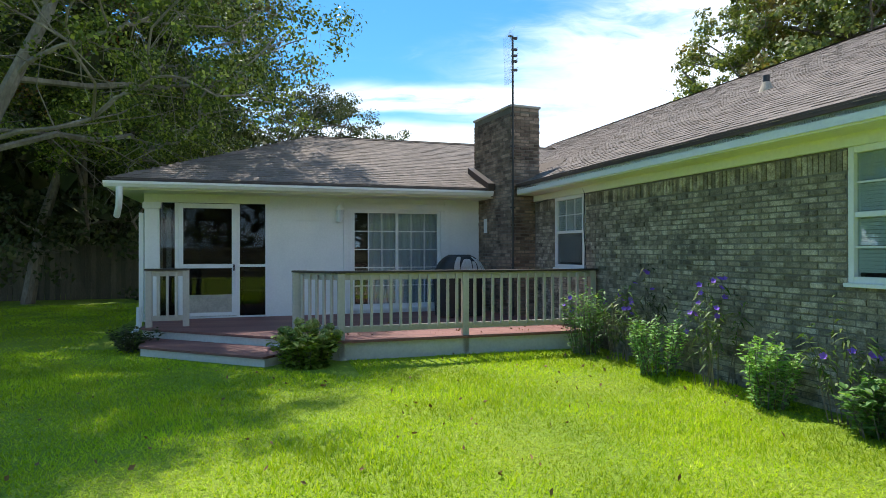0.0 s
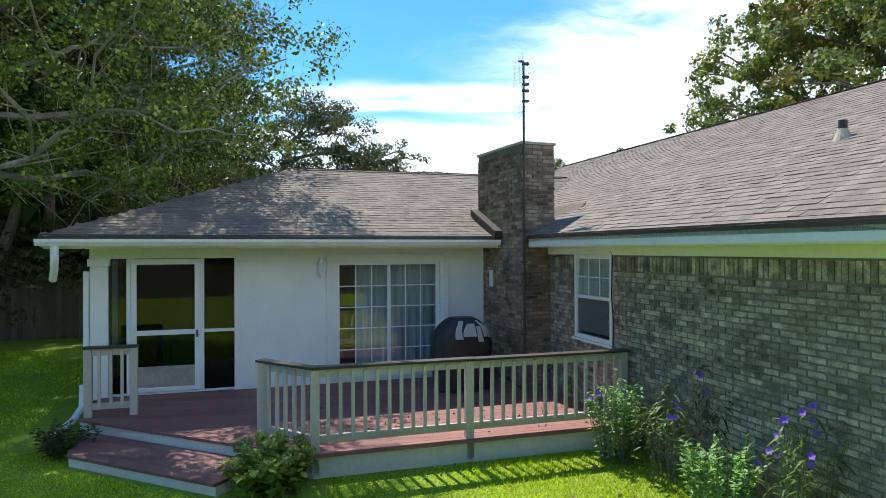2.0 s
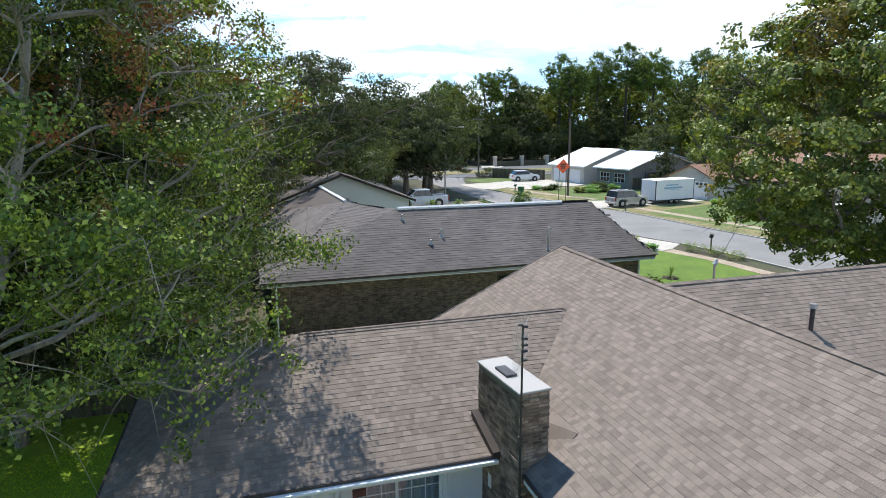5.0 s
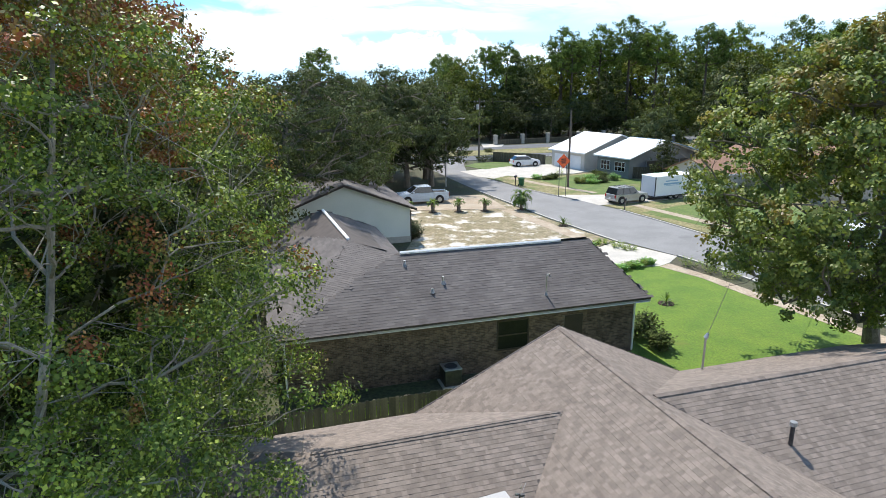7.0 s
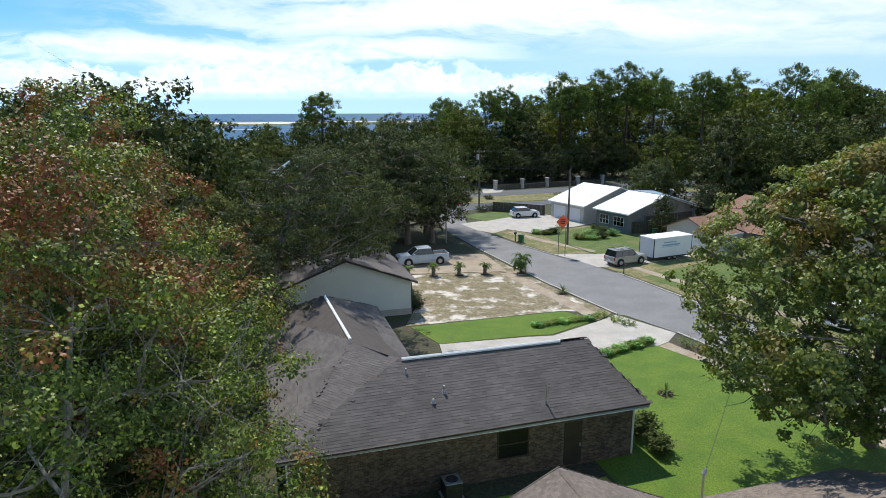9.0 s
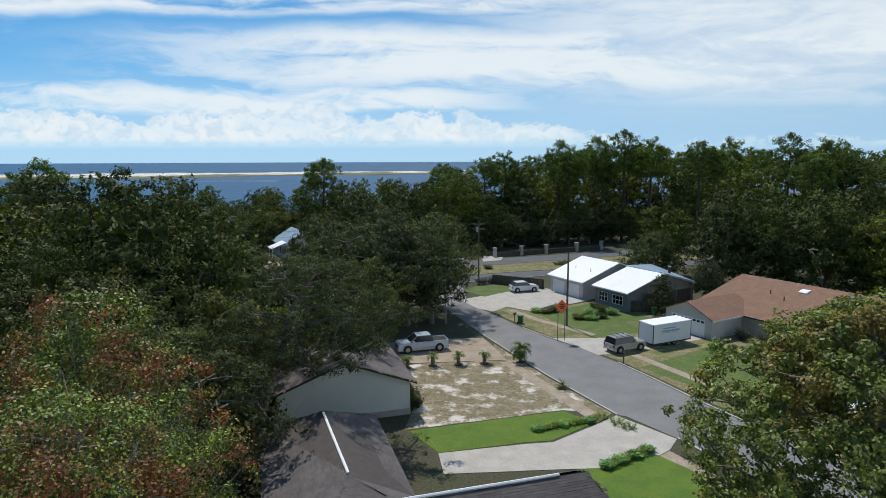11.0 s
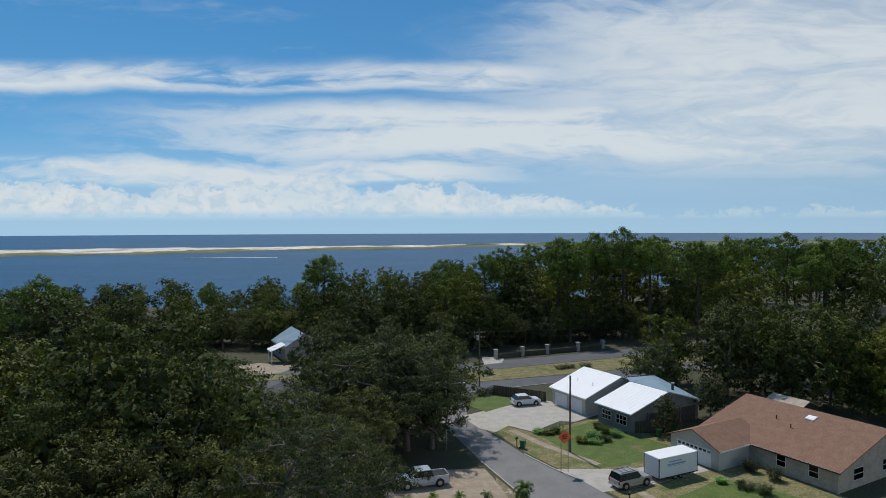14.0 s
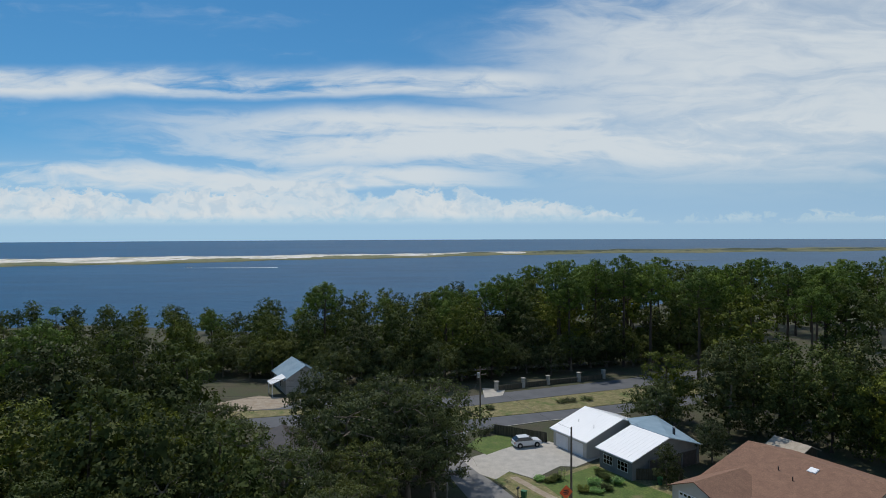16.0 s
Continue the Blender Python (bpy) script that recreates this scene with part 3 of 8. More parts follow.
def sheet(name, pts, z, mat, label, category="ground", grid=False, bottom=-0.05):
    """A flat piece of ground, its top at z; points in the houses' axes if grid."""
    return solid(name, slab(pts, bottom, z), mat, GRID if grid else Matrix(), label, category, "structure")


sheet("lawn_back", [(-40, -14), (16, -14), (16, 25.9), (2.5, 25.9), (-40, 25.9)], 0.012, M["grass"], "bright green mown back lawn", "lawn", grid=True)
sheet("lawn_front", [(16.2, 8), (33.2, 12), (30.0, 40.2), (25.2, 40.6), (16.2, 38)], 0.02, M["grass2"], "bright green mown front lawn", "lawn", grid=True)
street_left = [(30.2, 22.0), (24.6, 34.5), (21.9, 41.1), (20.1, 45.7), (18.4, 49.3), (15.6, 53.6), (14.9, 53.9), (13.4, 57.2), (10.5, 63.8), (7.4, 72.1), (4.6, 79.5), (0.6, 92.0), (-2.2, 101.5), (-4.5, 109.0)]
street_right = [(4.2, 113.0), (3.4, 108.0), (3.6, 99.0), (4.8, 93.4), (7.3, 88.6), (10.2, 82.0), (13.1, 77.1), (15.6, 73.6), (18.8, 67.8), (20.9, 62.9), (23.3, 56.6), (27.2, 48.0), (32.5, 38.0), (40.0, 24.0)]
sheet("road", street_left + street_right, 0.03, M["asphalt"], "worn grey asphalt residential street", "road")
sheet("highway_near", [(-75, 94.5), (-40, 112.3), (-28, 115.5), (-10, 106.5), (0.4, 110.3), (18.3, 117.8), (36.5, 123.6), (75, 139), (75, 145), (36, 129.4), (20, 124), (0, 117.5), (-28, 122.6), (-41, 119), (-75, 101)], 0.035, M["highway"], "dark two-lane main road", "road")
sheet("highway_far", [(-75, 121), (-28, 127), (1, 126.8), (26, 136.7), (40, 142), (80, 160), (80, 168), (40, 150), (26, 144), (1, 134.5), (-28, 134), (-75, 128)], 0.035, M["highway"], "dark far carriageway of the main road", "road")
sheet("median", [(-75, 101.3), (-41, 119.3), (-28, 122.9), (0, 117.9), (20, 124.3), (36, 129.8), (75, 145.3), (80, 159.6), (40, 141.7), (26, 136.4), (1, 126.5), (-28, 126.7), (-75, 120.7)], 0.05, M["verge"], "dry grassy median strip", "grass")
sheet("lot", [(-3.2, 51.0), (4.9, 53.3), (10.4, 55.0), (12.2, 54.6), (8.9, 62.5), (6.0, 68.6), (-2.0, 67.7), (-4.6, 66.8), (-2.6, 56)], 0.02, M["dry"], "bare dry sandy yard with pale patches", "yard")
sheet("lot_verge", [(14.6, 54.3), (13.1, 57.4), (10.2, 63.9), (7.1, 72.0), (6.0, 74.8), (5.6, 69.0), (7.9, 67.6), (12.3, 56.6), (13.7, 53.3)], 0.025, M["dry"], "dry sandy roadside strip", "yard")
sheet("lot_lawn", [(-2.8, 50.8), (5, 53.2), (10.5, 54.8), (12.6, 52.3), (8.4, 49.0), (6.3, 48.7), (-0.4, 47.0)], 0.024, M["grass2"], "green strip of lawn beside a driveway", "lawn")
sheet("lot_path", [(6.0, 68.2), (10.8, 56.6), (12.7, 52.1), (13.7, 53.3), (12.3, 56.6), (7.6, 68.2)], 0.032, M["path"], "worn pale pavement through the yard", "pavement")
sheet("driveway_pickup", [(-8, 68), (-2.7, 67.8), (6.9, 68.8), (5.6, 74.8), (4.8, 77.4), (-2, 76.6), (-8, 75)], 0.036, M["path"], "dusty concrete parking apron", "driveway")
sheet("driveway_near", [(-0.4, 46.9), (6.3, 48.4), (8.5, 48.7), (12.6, 51.9), (14.8, 53.8), (18.3, 49.2), (17.1, 47.4), (16.0, 46.5), (13.6, 46.4), (11.5, 44.6), (8, 44.4), (0, 43.8)], 0.038, M["concrete"], "pale concrete driveway", "driveway")
sheet("pavement_near", [(16.0, 46.4), (18.0, 43.5), (19.4, 39.8), (21.4, 35.5), (26.5, 23.5), (27.6, 23.9), (22.4, 36.0), (20.3, 40.3), (18.9, 43.8), (17.0, 47.2)], 0.036, M["path"], "narrow tan concrete pavement along the street", "pavement")
sheet("lawn_across", [(5.4, 92.8), (9.4, 93.4), (12.6, 90.4), (23.5, 97.4), (34, 92), (44, 66), (40, 30), (33.5, 37.6), (27.8, 48.2), (23.9, 56.9), (21.4, 63.2), (19.3, 68.1), (15.9, 74.1), (13.5, 77.5), (10.7, 82.3), (7.8, 88.9)], 0.02, M["verge"], "patchy green front lawns with dry verges", "lawn")
sheet("lawn_house", [(13.4, 89.2), (22.4, 95.6), (30.5, 84), (22.2, 78.2), (18.2, 77.2)], 0.03, M["lawn2"], "green front lawn of a grey house", "lawn")
sheet("lawn_brown_house", [(20.8, 66.2), (27.0, 70.5), (32.0, 74.3), (39, 68), (45, 55), (40, 42), (33, 46)], 0.03, M["lawn2"], "green lawn of a brown-roofed house", "lawn")
sheet("driveway_far", [(2.6, 98.2), (5.0, 92.6), (7.2, 90.6), (9.4, 93.6), (12.6, 90.8), (17.2, 95.6), (19.5, 95.3), (24.5, 99.5), (17.4, 106.6), (12.5, 105.6), (8.7, 102.8)], 0.04, M["concrete"], "broad pale concrete driveway", "driveway")
sheet("lawn_corner", [(3.4, 104.6), (6.6, 100.4), (9.0, 102.7), (12.4, 105.5), (16.4, 106.4), (9.4, 110.2), (5.6, 108.6)], 0.046, M["lawn2"], "green lawn between a driveway and the corner", "lawn")
sheet("driveway_trailer", [(13.2, 77.0), (15.6, 73.7), (17.3, 70.4), (23.0, 72.2), (31.5, 76.5), (30.0, 80.0), (22.5, 77.0)], 0.042, M["concrete"], "pale concrete driveway with a parked trailer", "driveway")
sheet("pavement_across", [(9.2, 91.2), (13.0, 84.8), (18.4, 78.1), (19.2, 78.8), (13.9, 85.5), (10.3, 91.6)], 0.036, M["path"], "narrow tan footpath along the street", "pavement")
sheet("pavement_across_south", [(20.8, 70.2), (24.6, 62.5), (30, 51), (31, 51.4), (25.6, 63.0), (21.8, 70.7)], 0.036, M["path"], "narrow tan footpath along the street", "pavement")
sheet("pavement_shops", [(-33, 127.2), (-30, 134), (-40, 137), (-47, 131), (-45, 124)], 0.06, M["path"], "pale parking area across the main road", "pavement")
sheet("pavement_gate", [(8.5, 134.6), (12.5, 136.5), (13.5, 141.5), (8.5, 143)], 0.06, M["concrete"], "pale concrete entrance beside the main road", "pavement")


def kerb(pts, name="kerb"):
    bm = bmesh.new()
    for (x0, y0), (x1, y1) in zip(pts, pts[1:]):
        d = Vector((x1 - x0, y1 - y0, 0)).normalized()
        s = Vector((-d.y, d.x, 0)) * 0.09
        poly(bm, [Vector((x0, y0, 0.11)) - s, Vector((x1, y1, 0.11)) - s, Vector((x1, y1, 0.11)) + s, Vector((x0, y0, 0.11)) + s], (0, 0, -0.13))
    bmesh.ops.recalc_face_normals(bm, faces=bm.faces)
    return solid(name, bm, M["concrete"], Matrix(), "low pale concrete kerb along the street", "kerb", "structure")


kerb(street_left[:5])
kerb(street_left[6:11])
kerb(street_right[5:8])
kerb(street_right[8:14])
kerb([(0.4, 110.4), (18.3, 117.9), (36.5, 123.7)])

# ---- roofs and walls ----


def roof_plane(corners, thick=0.09):
    """A roof slope through its corners, thickened downwards."""
    bm = bmesh.new()
    poly(bm, corners, (0, 0, -thick))
    bmesh.ops.recalc_face_normals(bm, faces=bm.faces)
    return bm


def inside(p, pts):
    c = False
    for (x0, y0), (x1, y1) in zip(pts, pts[1:] + pts[:1]):
        if (y0 > p[1]) != (y1 > p[1]) and p[0] < (x1 - x0) * (p[1] - y0) / (y1 - y0) + x0:
            c = not c
    return c


def lay_shingles(corners, course=0.135, width=0.2, lift=0.01, seed=1, near=None, room=300):
    """Shingles in level courses over a slope. Returns arrays for the joined rest, and poses of those inside near(a, b)."""
    rng = random.Random(seed)
    p = [Vector(c) for c in corners]
    nrm = (p[1] - p[0]).cross(p[2] - p[0]).normalized()
    if nrm.z < 0:
        nrm = -nrm
    e = Vector((0, 0, 1)).cross(nrm).normalized()
    up = nrm.cross(e)
    if up.z < 0:
        up = -up
    flat = [((q - p[0]).dot(e), (q - p[0]).dot(up)) for q in p]
    x0, x1, h = min(f[0] for f in flat), max(f[0] for f in flat), max(f[1] for f in flat)
    verts, single = [], []
    y = min(f[1] for f in flat) - 0.02
    while y < h:
        x = x0 - rng.random() * width
        while x < x1:
            w = width * rng.uniform(0.45, 1.15)
            if inside((x + w / 2, y + course * 0.5), flat):
                up_by = lift * rng.choice((0.7, 0.85, 1.3))
                base = p[0] + e * x + up * y
                if near and len(single) < room and near(*(base + e * w / 2)[:2]):
                    single.append((base, w, up_by))
                else:
                    a, b = base + nrm * up_by, base + e * (w - 0.001) + nrm * up_by
                    top = up * (course + 0.02)
                    verts += [a, b, b + top - nrm * (up_by - 0.002), a + top - nrm * (up_by - 0.002), base - nrm * 0.005, base + e * (w - 0.001) - nrm * 0.005]
            x += w
        y += course
    frame_of = Matrix((e, up, nrm)).transposed().to_4x4()
    return verts, single, frame_of, course


def shingle_roof(parent, planes, mat, near=None, name="shingle", single_mat=None, **how):
    """Shingles on all planes under one roof part: the near ones singly, the rest joined."""
    all_verts, made = [], {}
    count = 0
    for i, corners in enumerate(planes):
        verts, single, frame_of, course = lay_shingles(corners, seed=i + 1, near=near, room=300 - count, **how)
        all_verts += verts
        for base, w, up_by in single:
            key = round(w, 1)
            if key not in made:
                bm = bmesh.new()
                k = key - 0.001
                poly(bm, [(0, 0, 0.014), (k, 0, 0.014), (k, course + 0.02, 0.003), (0, course + 0.02, 0.003)], (0, 0, -0.012))
                bmesh.ops.recalc_face_normals(bm, faces=bm.faces)
                made[key] = mesh_of(name, bm, single_mat or mat)
            share(name, made[key], parent, Matrix.Translation(base) @ frame_of @ Matrix.Diagonal((w / key, 1, up_by / 0.012, 1)))
            count += 1
    v = np.array([tuple(q) for q in all_verts], np.float32)
    k = len(v) // 6
    i = np.arange(k)[:, None] * 6
    faces = np.concatenate([i + np.array([[0, 1, 2, 3]]), i + np.array([[4, 5, 1, 0]])])
    ob = new("shingles", from_arrays("shingles", v, faces, mat))
    ob.parent = parent
    return tagged(ob, kind="stuff")


def ridge_cap(parent, p, q, mat, width=0.12, step=0.2):
    """Bent cap shingles along a ridge or hip, joined into one part."""
    bm = bmesh.new()
    p, q = Vector(p), Vector(q)
    d = (q - p).normalized()
    s = Vector((-d.y, d.x, 0)).normalized() * width
    n = int((q - p).length / step)
    for i in range(n):
        a = p + d * i * step
        b = a + d * (step + 0.03)
        lift = Vector((0, 0, 0.022))
        drop = Vector((0, 0, -width * 0.42 + 0.02))
        for sg in (1, -1):
            pts = [a + lift, b + lift * 0.6, b + s * sg + drop, a + s * sg + drop + Vector((0, 0, 0.012))]
            bm.faces.new([bm.verts.new(v) for v in pts])
    return part("ridge_cap", bm, mat, parent, kind="stuff")


def brick_field(parent, origin, along, out, length, z0, z1, mat, holes=(), limit=0, near=None, soldier=None, single_mat=None, seed=3, bl=0.193, bh=0.054, joint=0.012):
    """Bricks on a wall face: single parts where near(s, z) and up to limit; the rest joined. holes: (s0, s1, z0, z1)."""
    rng = random.Random(seed)
    o, e, n = Vector(origin), Vector(along).normalized(), Vector(out).normalized()
    frame_of = Matrix((e, n, Vector((0, 0, 1)))).transposed().to_4x4()
    verts, count, made = [], 0, {}

    def lay(s, w, z, h):
        nonlocal count
        for a, b, c, d in holes:
            if s + w > a and s < b and z + h > c and z < d:
                if s + w / 2 > a and s + w / 2 < b:
                    if z + h / 2 > c and z + h / 2 < d:
                        return
                    if z < c:
                        h = min(h, c - z)
                    else:
                        h, z = h - max(0, d - z), max(z, d)
                elif z + h / 2 > c and z + h / 2 < d:
                    if s < a:
                        w = a - s
                    else:
                        w, s = w - (b - s), b
        if w < 0.02 or h < 0.02:
            return
        proud = rng.uniform(0.007, 0.016)
        if count < limit and (near is None or near(s, z)):
            key = (round(w, 2), round(h, 2))
            if key not in made:
                made[key] = mesh_of("brick", boxed(0, key[0], -0.03, 0.0, 0, key[1], 0.004), single_mat or mat)
            share("brick", made[key], parent, Matrix.Translation(o + e * s + Vector((0, 0, z)) + n * proud) @ frame_of)
            count += 1
            return
        p = o + e * s + Vector((0, 0, z)) + n * proud
        a, b, c, d = p, p + e * w, p + e * w + Vector((0, 0, h)), p + Vector((0, 0, h))
        back = n * -0.03
        verts.extend([a, b, c, d, a + back, b + back, c + back, d + back])
    z, row = z0, 0
    while z + bh <= z1 + 0.001:
        s = -(bl + joint) * (0.5 if row % 2 else 0.0)
        while s < length:
            s0, s1 = max(s, 0.0), min(s + bl, length)
            if s1 - s0 > 0.03:
                lay(s0, s1 - s0, z, bh)
            s += bl + joint
        z += bh + joint
        row += 1
    if soldier:
        s = 0.0
        while s + bh < length:
            lay(s, bh, soldier, bl * 0.97)
            s += bh + joint
    if verts:
        v = np.array([tuple(q) for q in verts], np.float32)
        i = np.arange(len(v) // 8)[:, None] * 8
        faces = np.concatenate([i + np.array([f]) for f in ((0, 1, 2, 3), (3, 2, 6, 7), (4, 5, 1, 0), (4, 0, 3, 7), (1, 5, 6, 2))])
        ob = new("bricks", from_arrays("bricks", v, faces, mat))
        ob.parent = parent
        tagged(ob, kind="stuff")

# ---- the house with the deck ----
EAVE, Z_LEFT, Z_MAIN = 2.85, 4.43, 5.28
house = thing("house", at(0, 0), "single-storey brick and white siding house with brown shingle roof", "house")
left_front = [(-2.4, 12.05, EAVE), (4.95, 12.05, EAVE), (8.27, 15.87, Z_LEFT), (1.42, 15.87, Z_LEFT)]
left_back = [(4.95, 19.69, EAVE), (-2.4, 19.69, EAVE), (1.42, 15.87, Z_LEFT), (8.27, 15.87, Z_LEFT)]
left_hip = [(-2.4, 19.69, EAVE), (-2.4, 12.05, EAVE), (1.42, 15.87, Z_LEFT)]
main_left = [(4.95, 19.68, EAVE), (4.95, -4.0, EAVE), (10.05, -4.0, Z_MAIN), (10.05, 19.68, Z_MAIN)]
main_right = [(15.15, -4.0, EAVE), (15.15, 19.68, EAVE), (10.05, 19.68, Z_MAIN), (10.05, -4.0, Z_MAIN)]
wing_front = [(15.0, 9.7, EAVE), (23.0, 9.7, EAVE), (23.0, 14.7, 5.2), (10.25, 14.7, 5.2)]
wing_back = [(23.0, 19.7, EAVE), (15.0, 19.7, EAVE), (10.25, 14.7, 5.2), (23.0, 14.7, 5.2)]
roof = part("roof", roof_plane(left_front), M["underlay"], house, "brown architectural shingle roof")
for corners in (left_back, left_hip, main_left, main_right, wing_front, wing_back):
    part("roof_slope", roof_plane(corners), M["underlay"], roof)


def eave_trim(p, q, outward, parent=None, mat="white"):
    """White fascia with the dark drip edge over it, along an eave."""
    p, q, o = Vector(p), Vector(q), Vector(outward)
    bm = bmesh.new()
    poly(bm, [p + o * 0.0 + Vector((0, 0, -0.02)), q + Vector((0, 0, -0.02)), q + Vector((0, 0, -0.17)), p + Vector((0, 0, -0.17))], -o * 0.03)
    bmesh.ops.recalc_face_normals(bm, faces=bm.faces)
    part("fascia", bm, M[mat], parent or house)
    bm = bmesh.new()
    poly(bm, [p + o * 0.02 + Vector((0, 0, 0.02)), q + o * 0.02 + Vector((0, 0, 0.02)), q + o * 0.02 + Vector((0, 0, -0.045)), p + o * 0.02 + Vector((0, 0, -0.045))], -o * 0.05)
    bmesh.ops.recalc_face_normals(bm, faces=bm.faces)
    part("drip_edge", bm, M["drip"], parent or house, "dark brown metal drip edge")


eave_trim((-2.4, 12.05, EAVE), (4.72, 12.05, EAVE), (0, -1, 0))
eave_trim((-2.4, 19.69, EAVE), (-2.4, 12.05, EAVE), (-1, 0, 0))
eave_trim((4.95, 11.25, EAVE), (4.95, -4.0, EAVE), (-1, 0, 0))
eave_trim((4.95, 19.7, EAVE), (10.05, 19.7, Z_MAIN), (0, 1, 0))
eave_trim((10.05, 19.7, Z_MAIN), (15.15, 19.7, EAVE), (0, 1, 0))
bm = bmesh.new()
poly(bm, [(5.3, 19.4, 2.65), (14.8, 19.4, 2.65), (10.05, 19.4, 5.08)], (0, -0.1, 0))
bmesh.ops.recalc_face_normals(bm, faces=bm.faces)
part("gable_wall", bm, M["white"], house)
eave_trim((15.0, 9.7, EAVE), (23.0, 9.7, EAVE), (0, -1, 0))
part("soffit", boxed(-2.37, 4.8, 12.08, 12.77, 2.66, 2.68), M["cream"], house, "cream vented soffit")
part("soffit", boxed(-2.37, -1.9, 12.77, 19.6, 2.66, 2.68), M["cream"], house)
part("soffit", boxed(4.98, 5.38, -3.9, 11.3, 2.66, 2.68), M["cream"], house, "cream painted soffit")
# frieze board between brick and soffit
part("frieze", boxed(5.33, 5.38, -3.9, 11.3, 2.545, 2.66), M["cream"], house, "cream frieze board")
# gutter on the white wing with its downspout
bm = bmesh.new()
prof = [(-0.0, -0.05), (-0.11, -0.05), (-0.11, -0.09), (-0.07, -0.15), (0.0, -0.15)]
for x0, x1 in ((-2.45, 4.74),):
    poly(bm, [(x0, 12.045 + y, EAVE + z) for y, z in prof], (x1 - x0, 0, 0))
bmesh.ops.recalc_face_normals(bm, faces=bm.faces)
gut = part("gutter", bm, M["white"], house, "white metal gutter")
bm = bmesh.new()
tube(bm, [(-2.2, 11.98, 2.7), (-2.2, 11.98, 2.5), (-2.22, 12.05, 2.36), (-2.28, 12.2, 2.2)], 0.055, 8)
part("downspout", bm, M["white"], gut, "white downspout elbow")
tube(bm := bmesh.new(), [(-1.98, 12.6, 0.55), (-1.98, 12.55, 0.22), (-2.02, 12.2, 0.1), (-2.1, 11.6, 0.07)], 0.05, 8)
part("downspout", bm, M["white"], gut)

# white lap siding wall with openings for the porch and the sliding door
wall_n = part("wall_white", boxed(0.3, 1.84, 12.785, 12.93, 0.26, 2.67), M["white"], house, "white painted lap siding wall")
part("wall_white", boxed(3.95, 4.86, 12.785, 12.93, 0.26, 2.67), M["white"], house)
part("wall_white", boxed(1.84, 3.95, 12.785, 12.93, 2.5, 2.67), M["white"], house)
part("wall_white", boxed(1.84, 3.95, 12.785, 12.93, 0.26, 0.34), M["white"], house)


def lap_board(x0, x1, z, h=0.21):
    bm = bmesh.new()
    poly(bm, [(x0, 12.769, z), (x1, 12.769, z), (x1, 12.78, z + h), (x0, 12.78, z + h)], (0, 0.02, 0))
    bmesh.ops.recalc_face_normals(bm, faces=bm.faces)
    part("siding_board", bm, M["white"], wall_n)


z = 0.28
while z < 2.5:
    lap_board(0.33, 1.80, z)
    lap_board(4.02, 4.72, z)
    z += 0.212
for x0, x1 in ((0.25, 0.34), (1.78, 1.86), (3.94, 4.02)):
    part("corner_trim", boxed(x0, x1, 12.742, 12.785, 0.27, 2.6, 0.004), M["white"], house)
part("header_trim", boxed(1.78, 4.02, 12.75, 12.785, 2.44, 2.56, 0.004), M["white"], house)
part("header_board", boxed(-1.92, 0.34, 12.74, 12.82, 2.5, 2.66, 0.004), M["cream"], house)

# sliding door: frame, two leaves, muntins, glass, curtains behind
door_1 = part("sliding_door", boxed(1.86, 3.94, 12.76, 12.86, 2.42, 2.455, 0.004), M["white"], house, "white sliding glass door with grille bars")
for x0, x1, z0, z1 in ((1.86, 1.95, 0.34, 2.42), (3.85, 3.94, 0.34, 2.42), (1.95, 3.85, 0.34, 0.4)):
    part("door_frame", boxed(x0, x1, 12.76, 12.86, z0, z1, 0.004), M["white"], door_1)


def leaf(x0, x1, y, cols, rows):
    st = 0.06
    for a, b, c, d in ((x0, x0 + st, 0.4, 2.42), (x1 - st, x1, 0.4, 2.42), (x0 + st, x1 - st, 0.4, 0.48), (x0 + st, x1 - st, 2.36, 2.42)):
        part("stile", boxed(a, b, y, y + 0.035, c, d, 0.003), M["white"], door_1)
    for i in range(1, cols):
        x = x0 + st + (x1 - x0 - 2 * st) * i / cols
        part("muntin", boxed(x - 0.009, x + 0.009, y + 0.012, y + 0.024, 0.48, 2.36), M["white"], door_1)
    for j in range(1, rows):
        zz = 0.48 + 1.88 * j / rows
        part("muntin", boxed(x0 + st, x1 - st, y + 0.0105, y + 0.0225, zz - 0.009, zz + 0.009), M["white"], door_1)
    g = part("pane", boxed(x0 + st, x1 - st, y + 0.026, y + 0.03, 0.48, 2.36), M["glass"], door_1, "clear reflecting glass")
    g.visible_shadow = False


leaf(1.95, 2.93, 12.775, 3, 5)
leaf(2.87, 3.85, 12.815, 3, 5)


def curtain(parent, x0, x1, y, z0, z1, waves):
    bm = bmesh.new()
    n = int(waves * 8)
    prev = None
    for i in range(n + 1):
        x = x0 + (x1 - x0) * i / n
        yy = y + 0.035 * math.sin(i * math.pi / 4) + 0.012 * math.sin(i * 1.7)
        cur = (bm.verts.new((x, yy, z0)), bm.verts.new((x, yy * 1.0, z1)))
        if prev:
            bm.faces.new((prev[0], cur[0], cur[1], prev[1]))
        prev = cur
    return part("curtain", bm, M["curtain"], parent, "pale drawn curtain")


